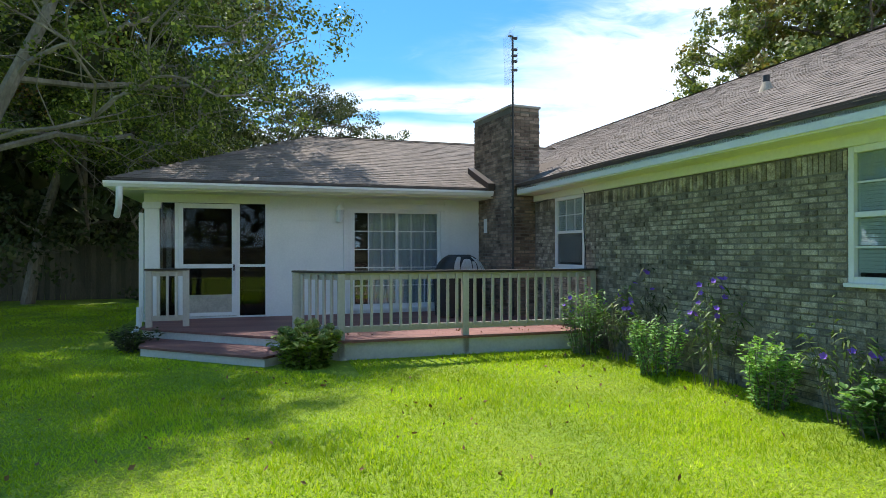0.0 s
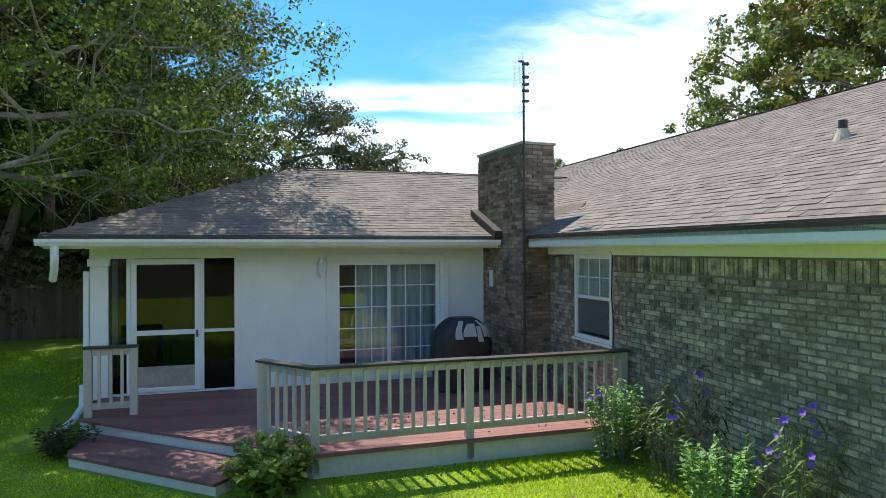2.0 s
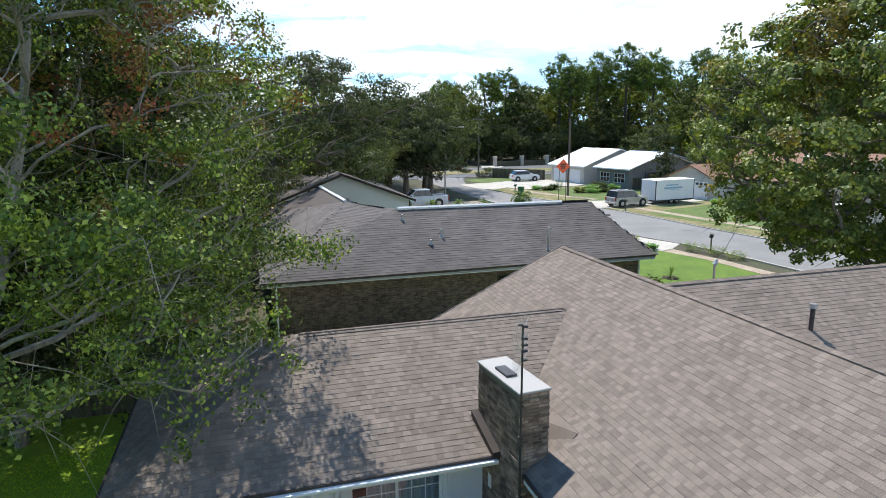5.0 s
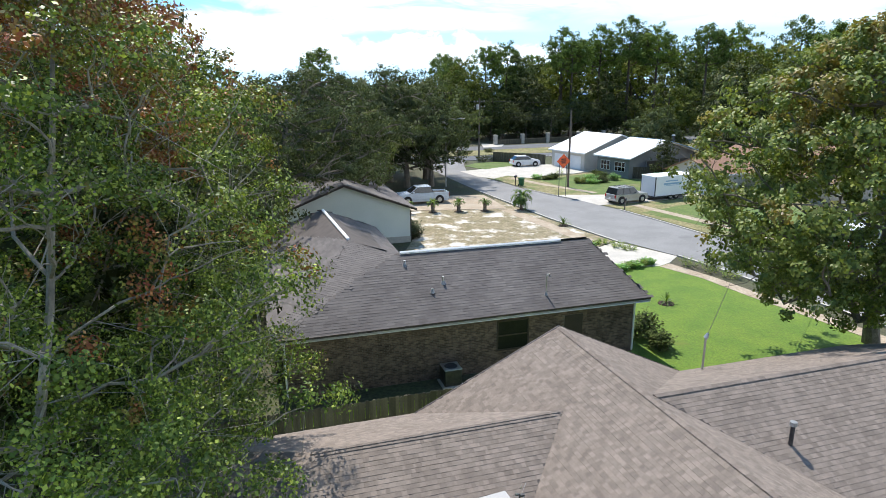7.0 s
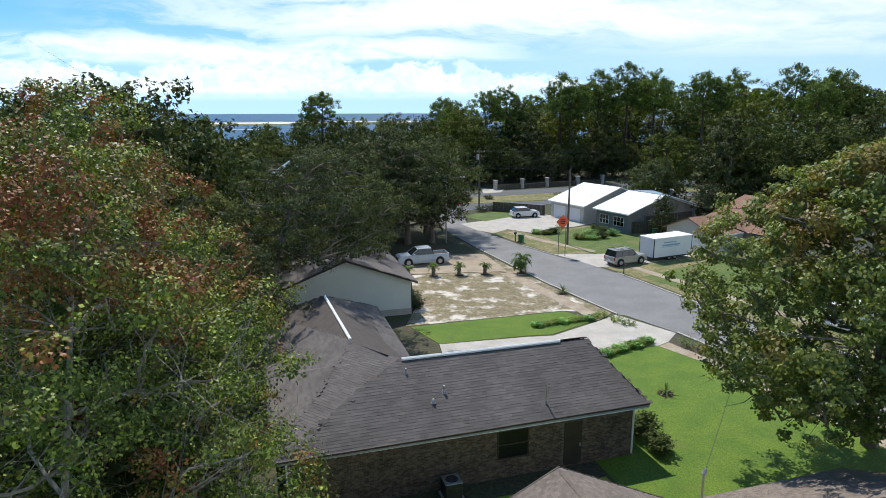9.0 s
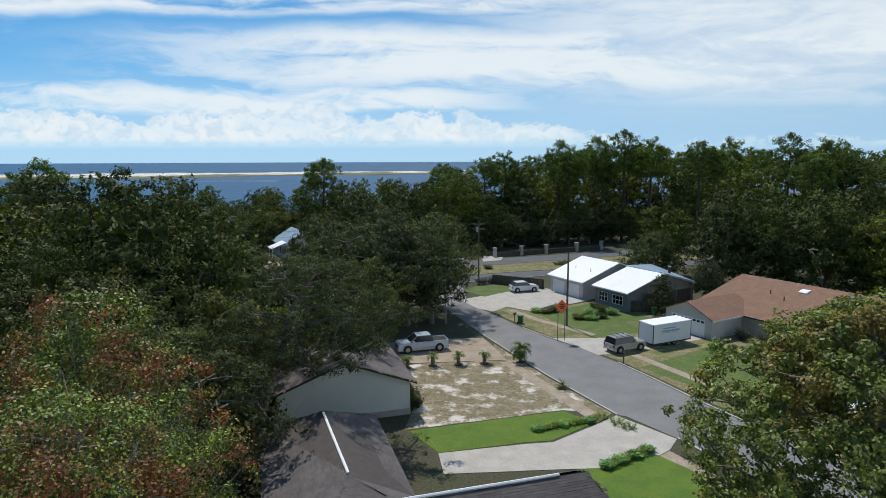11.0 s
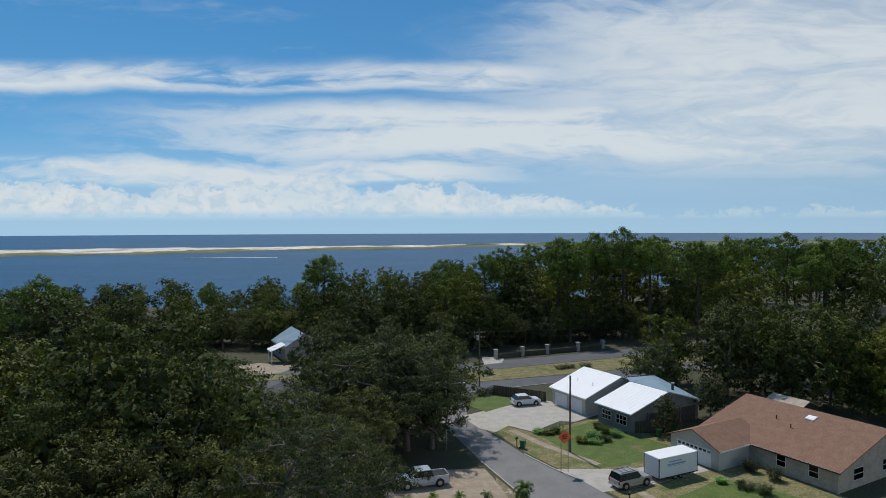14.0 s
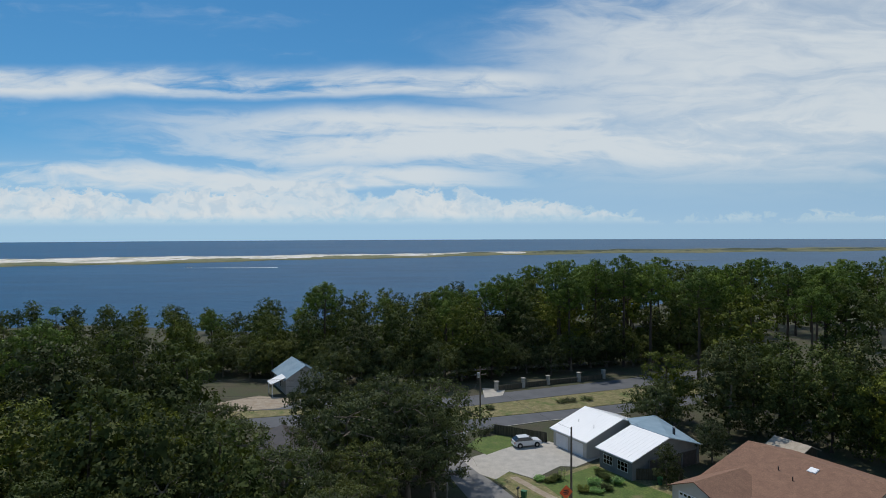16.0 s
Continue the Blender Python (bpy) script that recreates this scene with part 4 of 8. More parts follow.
curtain(door_1, 2.32, 3.9, 12.98, 0.42, 2.4, 11)
# room behind the door, its unlit look given by the near-black colour
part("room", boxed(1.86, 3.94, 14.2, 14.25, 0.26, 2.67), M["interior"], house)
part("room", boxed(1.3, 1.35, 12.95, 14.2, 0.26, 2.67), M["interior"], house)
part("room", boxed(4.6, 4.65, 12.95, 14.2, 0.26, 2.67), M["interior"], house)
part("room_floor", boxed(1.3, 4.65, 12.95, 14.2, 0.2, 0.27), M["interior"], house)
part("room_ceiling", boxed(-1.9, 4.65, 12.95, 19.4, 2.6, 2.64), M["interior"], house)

# screened porch
part("porch_post", boxed(-1.92, -1.66, 12.76, 12.96, 0.26, 2.5, 0.006), M["white"], house, "white square porch post")
part("post_capital", boxed(-1.95, -1.63, 12.73, 12.99, 2.38, 2.5, 0.006), M["white"], house)
part("porch_post", boxed(-2.02, -1.94, 12.79, 12.86, 0.26, 2.3, 0.004), M["white"], house)
# porch floor and walls, shade inside likewise set by colour
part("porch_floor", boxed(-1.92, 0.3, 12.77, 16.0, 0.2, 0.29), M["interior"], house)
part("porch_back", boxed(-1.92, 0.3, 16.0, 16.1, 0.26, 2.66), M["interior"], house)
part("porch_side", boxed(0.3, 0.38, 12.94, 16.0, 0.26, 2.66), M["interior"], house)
part("porch_knee_wall", boxed(-1.92, -1.84, 12.96, 16.0, 0.26, 0.9), M["white"], house)
for y in (14.4, 15.9):
    part("porch_post", boxed(-1.92, -1.82, y, y + 0.1, 0.9, 2.66, 0.004), M["white"], house)
for x0, x1 in ((-1.66, -1.38), (-0.26, 0.26)):
    sc = part("pane", boxed(x0, x1, 12.84, 12.844, 0.3, 2.5), M["porchglass"], house, "dark reflecting porch glass")
    sc.visible_shadow = False
part("screen_rail", boxed(-0.26, 0.26, 12.8, 12.85, 1.27, 1.32, 0.003), M["white"], house)
part("porch_sill", boxed(-1.66, 0.26, 12.79, 12.86, 0.28, 0.32, 0.003), M["white"], house)
part("jamb", boxed(-1.40, -1.34, 12.79, 12.86, 0.3, 2.5, 0.003), M["white"], house)
part("jamb", boxed(-0.29, -0.23, 12.79, 12.86, 0.3, 2.5, 0.003), M["white"], house)
screen_door = part("screen_door", boxed(-1.335, -0.29, 12.775, 12.81, 2.4, 2.49, 0.003), M["white"], house, "white framed screen door")
for x0, x1, z0, z1 in ((-1.335, -1.25, 0.33, 2.4), (-0.375, -0.29, 0.33, 2.4), (-1.25, -0.375, 1.25, 1.33), (-1.25, -0.375, 0.33, 0.4)):
    part("door_rail", boxed(x0, x1, 12.775, 12.81, z0, z1, 0.003), M["white"], screen_door)
part("kick_panel", boxed(-1.25, -0.375, 12.785, 12.8, 0.4, 0.74), M["galv"], screen_door, "scuffed pale kick panel")
s2 = part("pane", boxed(-1.25, -0.375, 12.79, 12.794, 0.74, 2.4), M["porchglass"], screen_door)
s2.visible_shadow = False
part("handle", boxed(-0.35, -0.32, 12.74, 12.775, 1.2, 1.32, 0.003), M["darkmetal"], screen_door)

# brick wing wall with two windows
wing = part("wall_brick", boxed(5.39, 5.53, 9.42, 11.3, 0.0, 1.24), M["mortar"], house, "tan and brown brick wall")
H1, H2 = (9.36, 10.48, 1.24, 2.60), (3.0, 4.55, 1.24, 2.60)
for b0, b1, z0, z1 in ((10.46, 11.35, 0, 2.6), (9.38, 9.42, 0, 1.24), (4.53, 9.38, 0, 2.6), (3.02, 4.53, 0, 1.27), (-4.0, 3.02, 0, 2.6), (9.42, 10.46, 1.24, 1.27)):
    part("wall_core", boxed(5.39, 5.53, b0, b1, z0, z1), M["mortar"], wing)
brick_field(wing, (5.39, 11.3, 0.0), (0, -1, 0), (-1, 0, 0), 15.0, 0.01, 2.32, M["brick"], holes=[(0.84, 1.92, 1.27, 2.62), (6.77, 8.28, 1.27, 2.62)], limit=300, near=lambda s, z: 4.0 < s < 6.7 and 0.7 < z < 2.4, soldier=2.335, single_mat=M["brick_one"])
part("end_wall", boxed(5.53, 15.0, -4.0, -3.86, 0, 2.7), M["mortar"], house)
part("back_wall", boxed(5.4, 15.0, 19.3, 19.4, 0, 2.7), M["mortar"], house)
part("rear_wall", boxed(-1.8, 5.4, 19.2, 19.3, 0, 2.66), M["white"], house)
part("side_wall", boxed(-1.88, -1.8, 16.1, 19.3, 0, 2.66), M["white"], house)
part("inner_wall", boxed(4.95, 5.05, 14.25, 19.3, 0, 2.66), M["interior"], house)
part("wing_wall", boxed(15.0, 22.6, 10.1, 10.2, 0, 2.7), M["mortar"], house)
part("gable_wall", boxed(5.6, 14.5, -3.95, -3.9, 2.7, 2.9), M["mortar"], house)


def sash_window(parent, x, b0, b1, z0, z1, cols, rows, label, screened=False):
    """A white hung window in a wall that faces left; blinds behind its upper sash."""
    w = part("window", boxed(x - 0.02, x + 0.07, b0, b0 + 0.06, z0, z1, 0.004), M["white"], parent, label)
    for a, b, c, d in ((b1 - 0.06, b1, z0, z1), (b0 + 0.06, b1 - 0.06, z0, z0 + 0.06), (b0 + 0.06, b1 - 0.06, z1 - 0.06, z1)):
        part("frame", boxed(x - 0.02, x + 0.07, a, b, c, d, 0.004), M["white"], w)
    zm = (z0 + z1) / 2
    part("meeting_rail", boxed(x - 0.005, x + 0.05, b0 + 0.06, b1 - 0.06, zm - 0.025, zm + 0.025, 0.003), M["white"], w)
    part("sill", boxed(x - 0.05, x + 0.02, b0 - 0.03, b1 + 0.03, z0 - 0.04, z0, 0.004), M["white"], w)
    for lo, hi in ((z0 + 0.06, zm - 0.025), (zm + 0.025, z1 - 0.06)):
        if screened and lo < zm - 0.1:
            part("insect_screen", boxed(x + 0.008, x + 0.012, b0 + 0.06, b1 - 0.06, lo, hi), M["screen"], w, "grey insect screen")
        for i in range(1, 1 if screened and lo < zm - 0.1 else cols):
            b = b0 + 0.06 + (b1 - b0 - 0.12) * i / cols
            part("muntin", boxed(x + 0.012, x + 0.024, b - 0.008, b + 0.008, lo, hi), M["white"], w)
        for j in range(1, 1 if screened and lo < zm - 0.1 else rows):
            zz = lo + (hi - lo) * j / rows
            part("muntin", boxed(x + 0.0105, x + 0.0225, b0 + 0.06, b1 - 0.06, zz - 0.008, zz + 0.008), M["white"], w)
        g = part("pane", boxed(x + 0.026, x + 0.03, b0 + 0.06, b1 - 0.06, lo, hi), M["glass"], w)
        g.visible_shadow = False
    bl = bmesh.new()
    z = z0 + 0.1
    while z < z1 - 0.06:
        box(bl, x + 0.045, x + 0.055, b0 + 0.03, b1 - 0.03, z, z + 0.033)
        z += 0.036
    part("blind", bl, M["blind"], w, "closed white blind")
    # thin dark sheet in place of the unlit room
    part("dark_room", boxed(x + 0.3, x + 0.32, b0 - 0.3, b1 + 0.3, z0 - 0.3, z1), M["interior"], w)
    return w


sash_window(house, 5.385, 9.4, 10.46, 1.27, 2.545, 3, 2, "white hung window with grille, blind and half screen", True)
part("cable", tube(bmesh.new(), [(5.35, 11.2, 2.5), (5.35, 10.5, 2.57), (5.35, 9.8, 2.66), (5.34, 9.42, 2.68), (5.335, 9.33, 2.55), (5.34, 9.36, 1.95), (5.34, 9.31, 1.6), (5.345, 9.34, 1.2)], 0.009, 5), M["black"], house, "loose black cable along the soffit")
sash_window(house, 5.385, 3.04, 4.51, 1.27, 2.545, 3, 2, "white hung window with grille and blind")

# chimney between the white wall and the wing
chimney = part("chimney", boxed(4.87, 5.49, 11.32, 13.0, 0.0, 4.40), M["mortar"], house, "tall brown brick chimney")
part("wall_core", boxed(5.49, 5.6, 11.32, 13.0, 0, 2.7), M["mortar"], chimney)
brick_field(chimney, (4.87, 13.0, 0.0), (0, -1, 0), (-1, 0, 0), 1.68, 0.01, 4.33, M["redbrick"], seed=8)
brick_field(chimney, (4.86, 11.32, 0.0), (1, 0, 0), (0, -1, 0), 0.64, 0.01, 4.33, M["redbrick"], limit=200, seed=9, single_mat=M["redbrick_one"])
brick_field(chimney, (5.49, 11.33, 2.8), (0, 1, 0), (1, 0, 0), 1.67, 0.0, 1.53, M["redbrick"], seed=10)
brick_field(chimney, (4.86, 11.32, 4.333), (1, 0, 0), (0, -1, 0), 0.64, 0.0, 0.07, M["redbrick"], seed=12)
part("cap", boxed(4.84, 5.52, 11.29, 13.03, 4.40, 4.45, 0.01), M["greyhouse"], chimney, "grey mortar cap")
part("flue_cover", boxed(4.97, 5.2, 12.0, 12.5, 4.45, 4.50, 0.008), M["darkmetal"], chimney)
bm = bmesh.new()
poly(bm, [(4.70, 12.0, 2.83), (4.86, 12.0, 2.83), (4.86, 13.0, 3.27), (4.70, 13.0, 3.27)], (0, 0, 0.13))
bmesh.ops.recalc_face_normals(bm, faces=bm.faces)
part("flashing", bm, M["drip"], chimney, "brown metal flashing")
bm = bmesh.new()
poly(bm, [(5.5, 11.25, 2.9), (6.1, 11.25, 3.42), (6.1, 13.0, 3.42), (5.5, 13.0, 3.3)], (0, 0, 0.03))
bmesh.ops.recalc_face_normals(bm, faces=bm.faces)
part("cricket", bm, M["shingle"], chimney)
part("notice", boxed(4.842, 4.848, 12.35, 12.5, 1.95, 2.25), M["white"], chimney, "small pale utility plate")
chimney.matrix_basis = pose(4.86, 11.32, 0, 0, 0, 5.5) @ pose(-4.86, -11.32, 0)

# roof caps, vents
for p, q in (((-2.4, 12.05, EAVE), (1.42, 15.87, Z_LEFT)), ((-2.4, 19.69, EAVE), (1.42, 15.87, Z_LEFT)), ((1.42, 15.87, Z_LEFT), (8.2, 15.87, Z_LEFT)),
             ((10.05, -4.0, Z_MAIN), (10.05, 19.68, Z_MAIN)), ((10.3, 14.7, 5.2), (23.0, 14.7, 5.2))):
    ridge_cap(roof, p, q, M["shingle"])


def vent_pipe(a, b, z, h, r, cone=True):
    bm = bmesh.new()
    cylinder(bm, (a, b, z - 0.1), (a, b, z + h), r, r, 12)
    v = part("vent_pipe", bm, M["darkmetal"], roof, "grey plumbing vent")
    if cone:
        part("boot", cylinder(bmesh.new(), (a, b, z - 0.06), (a, b, z + h * 0.5), r * 2.3, r * 1.1, 16), M["tan"], v, "weathered tan vent boot")
    return v


vent_pipe(7.23, 7.38, 3.945, 0.2, 0.05)
v = vent_pipe(13.1, 12.8, 4.3, 0.62, 0.055, False)
part("cap", cylinder(bmesh.new(), (13.1, 12.8, 4.86), (13.1, 12.8, 4.96), 0.1, 0.085, 14), M["galv"], v)
part("boot", cylinder(bmesh.new(), (13.1, 12.8, 4.05), (13.1, 12.8, 4.2), 0.17, 0.08, 14), M["taupe"], v)

# wall lamp
lamp = thing("wall_lantern", at(1.70, 12.77, 2.3), "small white wall lantern beside the sliding door", "lamp")
part("backplate", boxed(-0.06, 0.06, -0.03, 0.0, -0.14, 0.2, 0.01), M["white"], lamp)
part("lantern", cylinder(bmesh.new(), (0, -0.11, -0.14), (0, -0.11, 0.1), 0.05, 0.085, 8), M["curtain"], lamp)
part("cap", cylinder(bmesh.new(), (0, -0.11, 0.1), (0, -0.11, 0.22), 0.1, 0.015, 8), M["white"], lamp)

# antenna mast strapped to the chimney
mast = thing("antenna_mast", at(4.865, 11.24), "tall metal antenna mast strapped to the chimney", "antenna")
part("pole", cylinder(bmesh.new(), (0, 0, 0.3), (0, 0, 5.75), 0.024, 0.02, 8), M["darkmetal"], mast)
for z in (5.72, 5.5, 5.38, 5.27, 5.1):
    part("bracket", boxed(-0.02, 0.09, -0.03, 0.03, z - 0.02, z + 0.02, 0.004), M["darkmetal"], mast)
    part("element", cylinder(bmesh.new(), (0.02, 0, z), (0.19, 0.16, z + 0.12), 0.004, 0.004, 5), M["galv"], mast)
part("bracket", boxed(-0.09, 0.0, -0.02, 0.02, 5.74, 5.77, 0.004), M["darkmetal"], mast)
bm = bmesh.new()
for i in range(10):
    cylinder(bm, (-0.18 + i * 0.016, -0.02, 4.75 + i * 0.01), (-0.20 + i * 0.025, -0.02, 5.7 + i * 0.03), 0.0018, 0.0018, 4)
for i in range(16):
    cylinder(bm, (-0.19, -0.02, 4.8 + i * 0.06), (-0.02, -0.02, 4.86 + i * 0.063), 0.0015, 0.0015, 4)
part("wire_grid", bm, M["galv"], mast, "fine wire reflector grid")
for z in (1.2, 2.4, 3.6, 4.2):
    part("strap", boxed(-0.05, 0.05, 0.0, 0.04, z, z + 0.03), M["darkmetal"], mast)

# ---- deck ----
DZ = 0.30
deck = thing("deck", at(0, 0), "low wooden deck with red-brown boards and steps", "deck")
outline = [(-1.75, 12.70), (-1.75, 11.45), (0.22, 9.75), (1.2, 8.95), (5.3, 8.95), (5.3, 11.25), (4.82, 11.25), (4.82, 12.70)]
part("frame", slab(outline, 0.0, DZ - 0.04), M["deckfascia"], deck, "taupe painted deck fascia")


def clip_board(y0, y1, pts):
    """The piece of the outline between y0 and y1."""
    for lim, sign in ((y0, 1), (y1, -1)):
        cut = []
        for (xa, ya), (xb, yb) in zip(pts, pts[1:] + pts[:1]):
            ina, inb = (ya - lim) * sign >= 0, (yb - lim) * sign >= 0
            if ina:
                cut.append((xa, ya))
            if ina != inb:
                cut.append((xa + (xb - xa) * (lim - ya) / (yb - ya), lim))
        pts = cut
    return pts


y = 8.9
lip = [(a - 0.03 if a < 1.3 else a, b - (0.05 if b < 9 else 0.02 if b < 12 and a < 1 else 0)) for a, b in outline]
while y < 12.7:
    piece = clip_board(y, min(y + 0.134, 12.699), lip)
    if len(piece) > 2:
        part("board", slab(piece, DZ - 0.038, DZ), M["deckboard"], deck)
    y += 0.14


step_pts = [(-1.72, 11.40), (-1.60, 10.27), (0.16, 8.74), (0.72, 9.30)]
step_one = part("step", slab(step_pts, 0.0, 0.12), M["deckfascia"], deck, "taupe riser of the lower step")
for k in range(4):
    (xa, ya), (xb, yb), (xc, yc), (xd, yd) = step_pts
    f0, f1 = k / 4, (k + 0.97) / 4
    quad = [(xb + (xa - xb) * f0 - 0.02, yb + (ya - yb) * f0 - 0.02), (xc + (xd - xc) * f0 - 0.02, yc + (yd - yc) * f0 - 0.02), (xc + (xd - xc) * f1 - 0.02, yc + (yd - yc) * f1 - 0.02), (xb + (xa - xb) * f1 - 0.02, yb + (ya - yb) * f1 - 0.02)]
    part("tread", slab(quad, 0.122, 0.155), M["deckboard"], step_one)


def railing(name, pts, label, post_w=0.1, first_big=False, drop=0.0):
    """A railing along pts: posts, two rails, flat balusters, a brown cap."""
    r = thing(name, at(0, 0), label, "railing")
    top = DZ + 0.985
    for i, (x, y) in enumerate(pts):
        w = 0.075 if (first_big and i == 0) else post_w / 2
        part("post", boxed(x - w, x + w, y - w, y + w, DZ - drop, top - 0.03, 0.006), M["taupe"], r)
    for i, ((x0, y0), (x1, y1)) in enumerate(zip(pts, pts[1:])):
        L = math.hypot(x1 - x0, y1 - y0)
        m = pose(x0, y0, 0.004 * (i % 2), 0, 0, math.degrees(math.atan2(y1 - y0, x1 - x0)))
        for nm, a, b, z0, z1, mt in (("top_rail", -0.02, 0.02, top - 0.13, top - 0.03, "taupe"), ("bottom_rail", -0.02, 0.02, DZ + 0.10, DZ + 0.19, "taupe"), ("cap", -0.075, 0.075, top - 0.03, top, "drip")):
            e = 0.06 if nm == "cap" else -0.03
            ob = part(nm, boxed(-e, L + e, a, b, z0, z1, 0.004), M[mt], r, "dark brown cap board" if nm == "cap" else "")
            ob.matrix_basis = m
        n = max(2, round(L / 0.15))
        me = None
        for k in range(1, n):
            if me is None:
                me = mesh_of("baluster", boxed(-0.02, 0.02, -0.02, 0.02, DZ + 0.15, top - 0.06, 0.003), M["taupe"])
            share("baluster", me, r, m @ pose(L * k / n, -0.04, 0))
    return r


railing("deck_railing", [(0.66, 9.68), (1.22, 9.0), (3.1, 9.0), (5.28, 9.0)], "taupe painted wooden deck railing with brown cap", first_big=True, drop=0.25)
railing("deck_railing", [(-1.66, 11.5), (-1.08, 11.5)], "short taupe painted railing beside the deck steps", drop=0.2)

# covered grill on the deck
grill = thing("covered_grill", at(3.88, 11.6, DZ), "gas grill under a black cover with a torn pale top", "grill")
rings = [(0.45, 0.29, 0.02), (0.47, 0.3, 0.3), (0.5, 0.31, 0.72), (0.5, 0.31, 0.84), (0.45, 0.3, 0.96), (0.38, 0.27, 1.07), (0.29, 0.21, 1.15), (0.2, 0.14, 1.2)]


def cover_at(turn, z, grow=1.0):
    w, d = (np.interp(z, [r[2] for r in rings], [r[k] for r in rings]) * grow for k in (0, 1))
    c, s_ = math.cos(turn), math.sin(turn)
    fold = 1 + 0.035 * math.sin(turn * 9 + z * 4) * (1.15 - z)
    return (w * fold * math.copysign(abs(c) ** 0.6, c), d * fold * math.copysign(abs(s_) ** 0.6, s_), z)


bm = bmesh.new()
prev = None
for z in (0.02, 0.15, 0.3, 0.5, 0.72, 0.84, 0.9, 0.95, 1.0, 1.06, 1.11, 1.15, 1.18, 1.2):
    ring = [bm.verts.new(cover_at(k * math.pi / 22, z)) for k in range(44)]
    if prev:
        for k in range(44):
            bm.faces.new((prev[k], prev[(k + 1) % 44], ring[(k + 1) % 44], ring[k]))
    prev = ring
bm.faces.new(prev)
part("cover", bm, M["black"], grill, "black fabric cover")
for k in range(6):
    t0, t1 = radians(-104 + k * 13), radians(-93 + k * 13 + (k % 2))
    zs = np.linspace(0.87 + 0.05 * math.sin(k * 2.3), 1.16 - 0.045 * (k % 3), 6)
    bm = bmesh.new()
    rows_ = [[bm.verts.new(cover_at(t0 + (t1 - t0) * (u + 0.12 * math.sin(z * 17 + k)), z, 1.035)) for u in (0, 0.5, 1)] for z in zs]
    for r0, r1 in zip(rows_, rows_[1:]):
        for u in range(2):
            bm.faces.new((r0[u], r0[u + 1], r1[u + 1], r1[u]))
    bmesh.ops.solidify(bm, geom=list(bm.faces), thickness=0.008)
    part("torn_strip", bm, M["blind"], grill, "pale torn lining of the cover")

# furniture seen dimly behind the porch screens
chair = thing("porch_chair", at(0.0, 13.7, 0.29, -20), "dark wooden folding chair on the screened porch", "chair")
for s_ in (-1, 1):
    part("leg", tube(bmesh.new(), [(s_ * 0.24, -0.28, 0.0), (s_ * 0.24, 0.25, 0.45)], 0.018, 6), M["bark"], chair)
    part("leg", tube(bmesh.new(), [(s_ * 0.21, 0.28, 0.0), (s_ * 0.21, -0.22, 0.45)], 0.018, 6), M["bark"], chair)
    part("back_post", tube(bmesh.new(), [(s_ * 0.22, 0.2, 0.42), (s_ * 0.22, 0.36, 0.95)], 0.018, 6), M["bark"], chair)
part("seat", boxed(-0.25, 0.25, -0.24, 0.24, 0.44, 0.47, 0.01), M["fence"], chair)
for k in range(4):
    part("slat", boxed(-0.22, 0.22, 0.25 + 0.03 * k, 0.265 + 0.03 * k, 0.55 + 0.1 * k, 0.62 + 0.1 * k, 0.004), M["fence"], chair)
table = thing("porch_table", at(-0.95, 14.1, 0.29), "small dark table on the screened porch", "table")
part("tabletop", cylinder(bmesh.new(), (0, 0, 0.68), (0, 0, 0.72), 0.42, 0.42, 24), M["fence"], table)
part("pedestal", cylinder(bmesh.new(), (0, 0, 0.0), (0, 0, 0.68), 0.05, 0.04, 10), M["darkmetal"], table)
part("base", cylinder(bmesh.new(), (0, 0, 0.0), (0, 0, 0.04), 0.25, 0.2, 18), M["darkmetal"], table)

# ---- neighbouring houses ----


def walls(parent, name, x0, x1, y0, y1, z0, z1, mat, t=0.15, label=""):
    for a, b, c, d in ((x0, x1, y0, y0 + t), (x0, x1, y1 - t, y1), (x0, x0 + t, y0 + t, y1 - t), (x1 - t, x1, y0 + t, y1 - t)):
        part(name, boxed(a, b, c, d, z0, z1), M[mat], parent, label)
        label = ""


def gable_wall(parent, pts, depth, mat, name="gable"):
    bm = bmesh.new()
    poly(bm, pts, depth)
    bmesh.ops.recalc_face_normals(bm, faces=bm.faces)
    return part(name, bm, M[mat], parent)


# the brick house behind the fence
n1 = thing("brick_house", at(0, 0), "low red-brown brick house with a grey shingle roof", "house")
E1 = 3.0
n_front = [(0.6, 26.7, E1), (18.85, 26.8, E1), (17.4, 30.7, 5.15), (7.0, 30.9, 5.18)]
n_fold = [(0.6, 26.7, E1), (7.0, 30.9, 5.18), (5.1, 33.7, 5.27)]
n_back = [(18.85, 34.6, E1), (8.9, 34.6, E1), (7.0, 30.9, 5.18), (17.4, 30.7, 5.15)]
n_saddle = [(8.9, 34.6, E1), (5.1, 33.7, 5.27), (7.0, 30.9, 5.18)]
n_right = [(18.85, 26.8, E1), (18.85, 34.6, E1), (17.4, 30.7, 5.15)]
n_left = [(0.6, 46.5, E1), (0.6, 26.7, E1), (5.1, 33.7, 5.27), (4.7, 43.0, 5.2)]
n_side = [(8.9, 34.6, E1), (8.9, 46.5, E1), (4.7, 43.0, 5.2), (5.1, 33.7, 5.27)]
n_end = [(8.9, 46.5, E1), (0.6, 46.5, E1), (4.7, 43.0, 5.2)]
nroof = part("roof", roof_plane(n_front), M["underlay"], n1, "weathered dark grey shingle roof")
for c in (n_back, n_right, n_left, n_side, n_end, n_fold, n_saddle):
    part("roof_slope", roof_plane(c), M["underlay"], nroof)
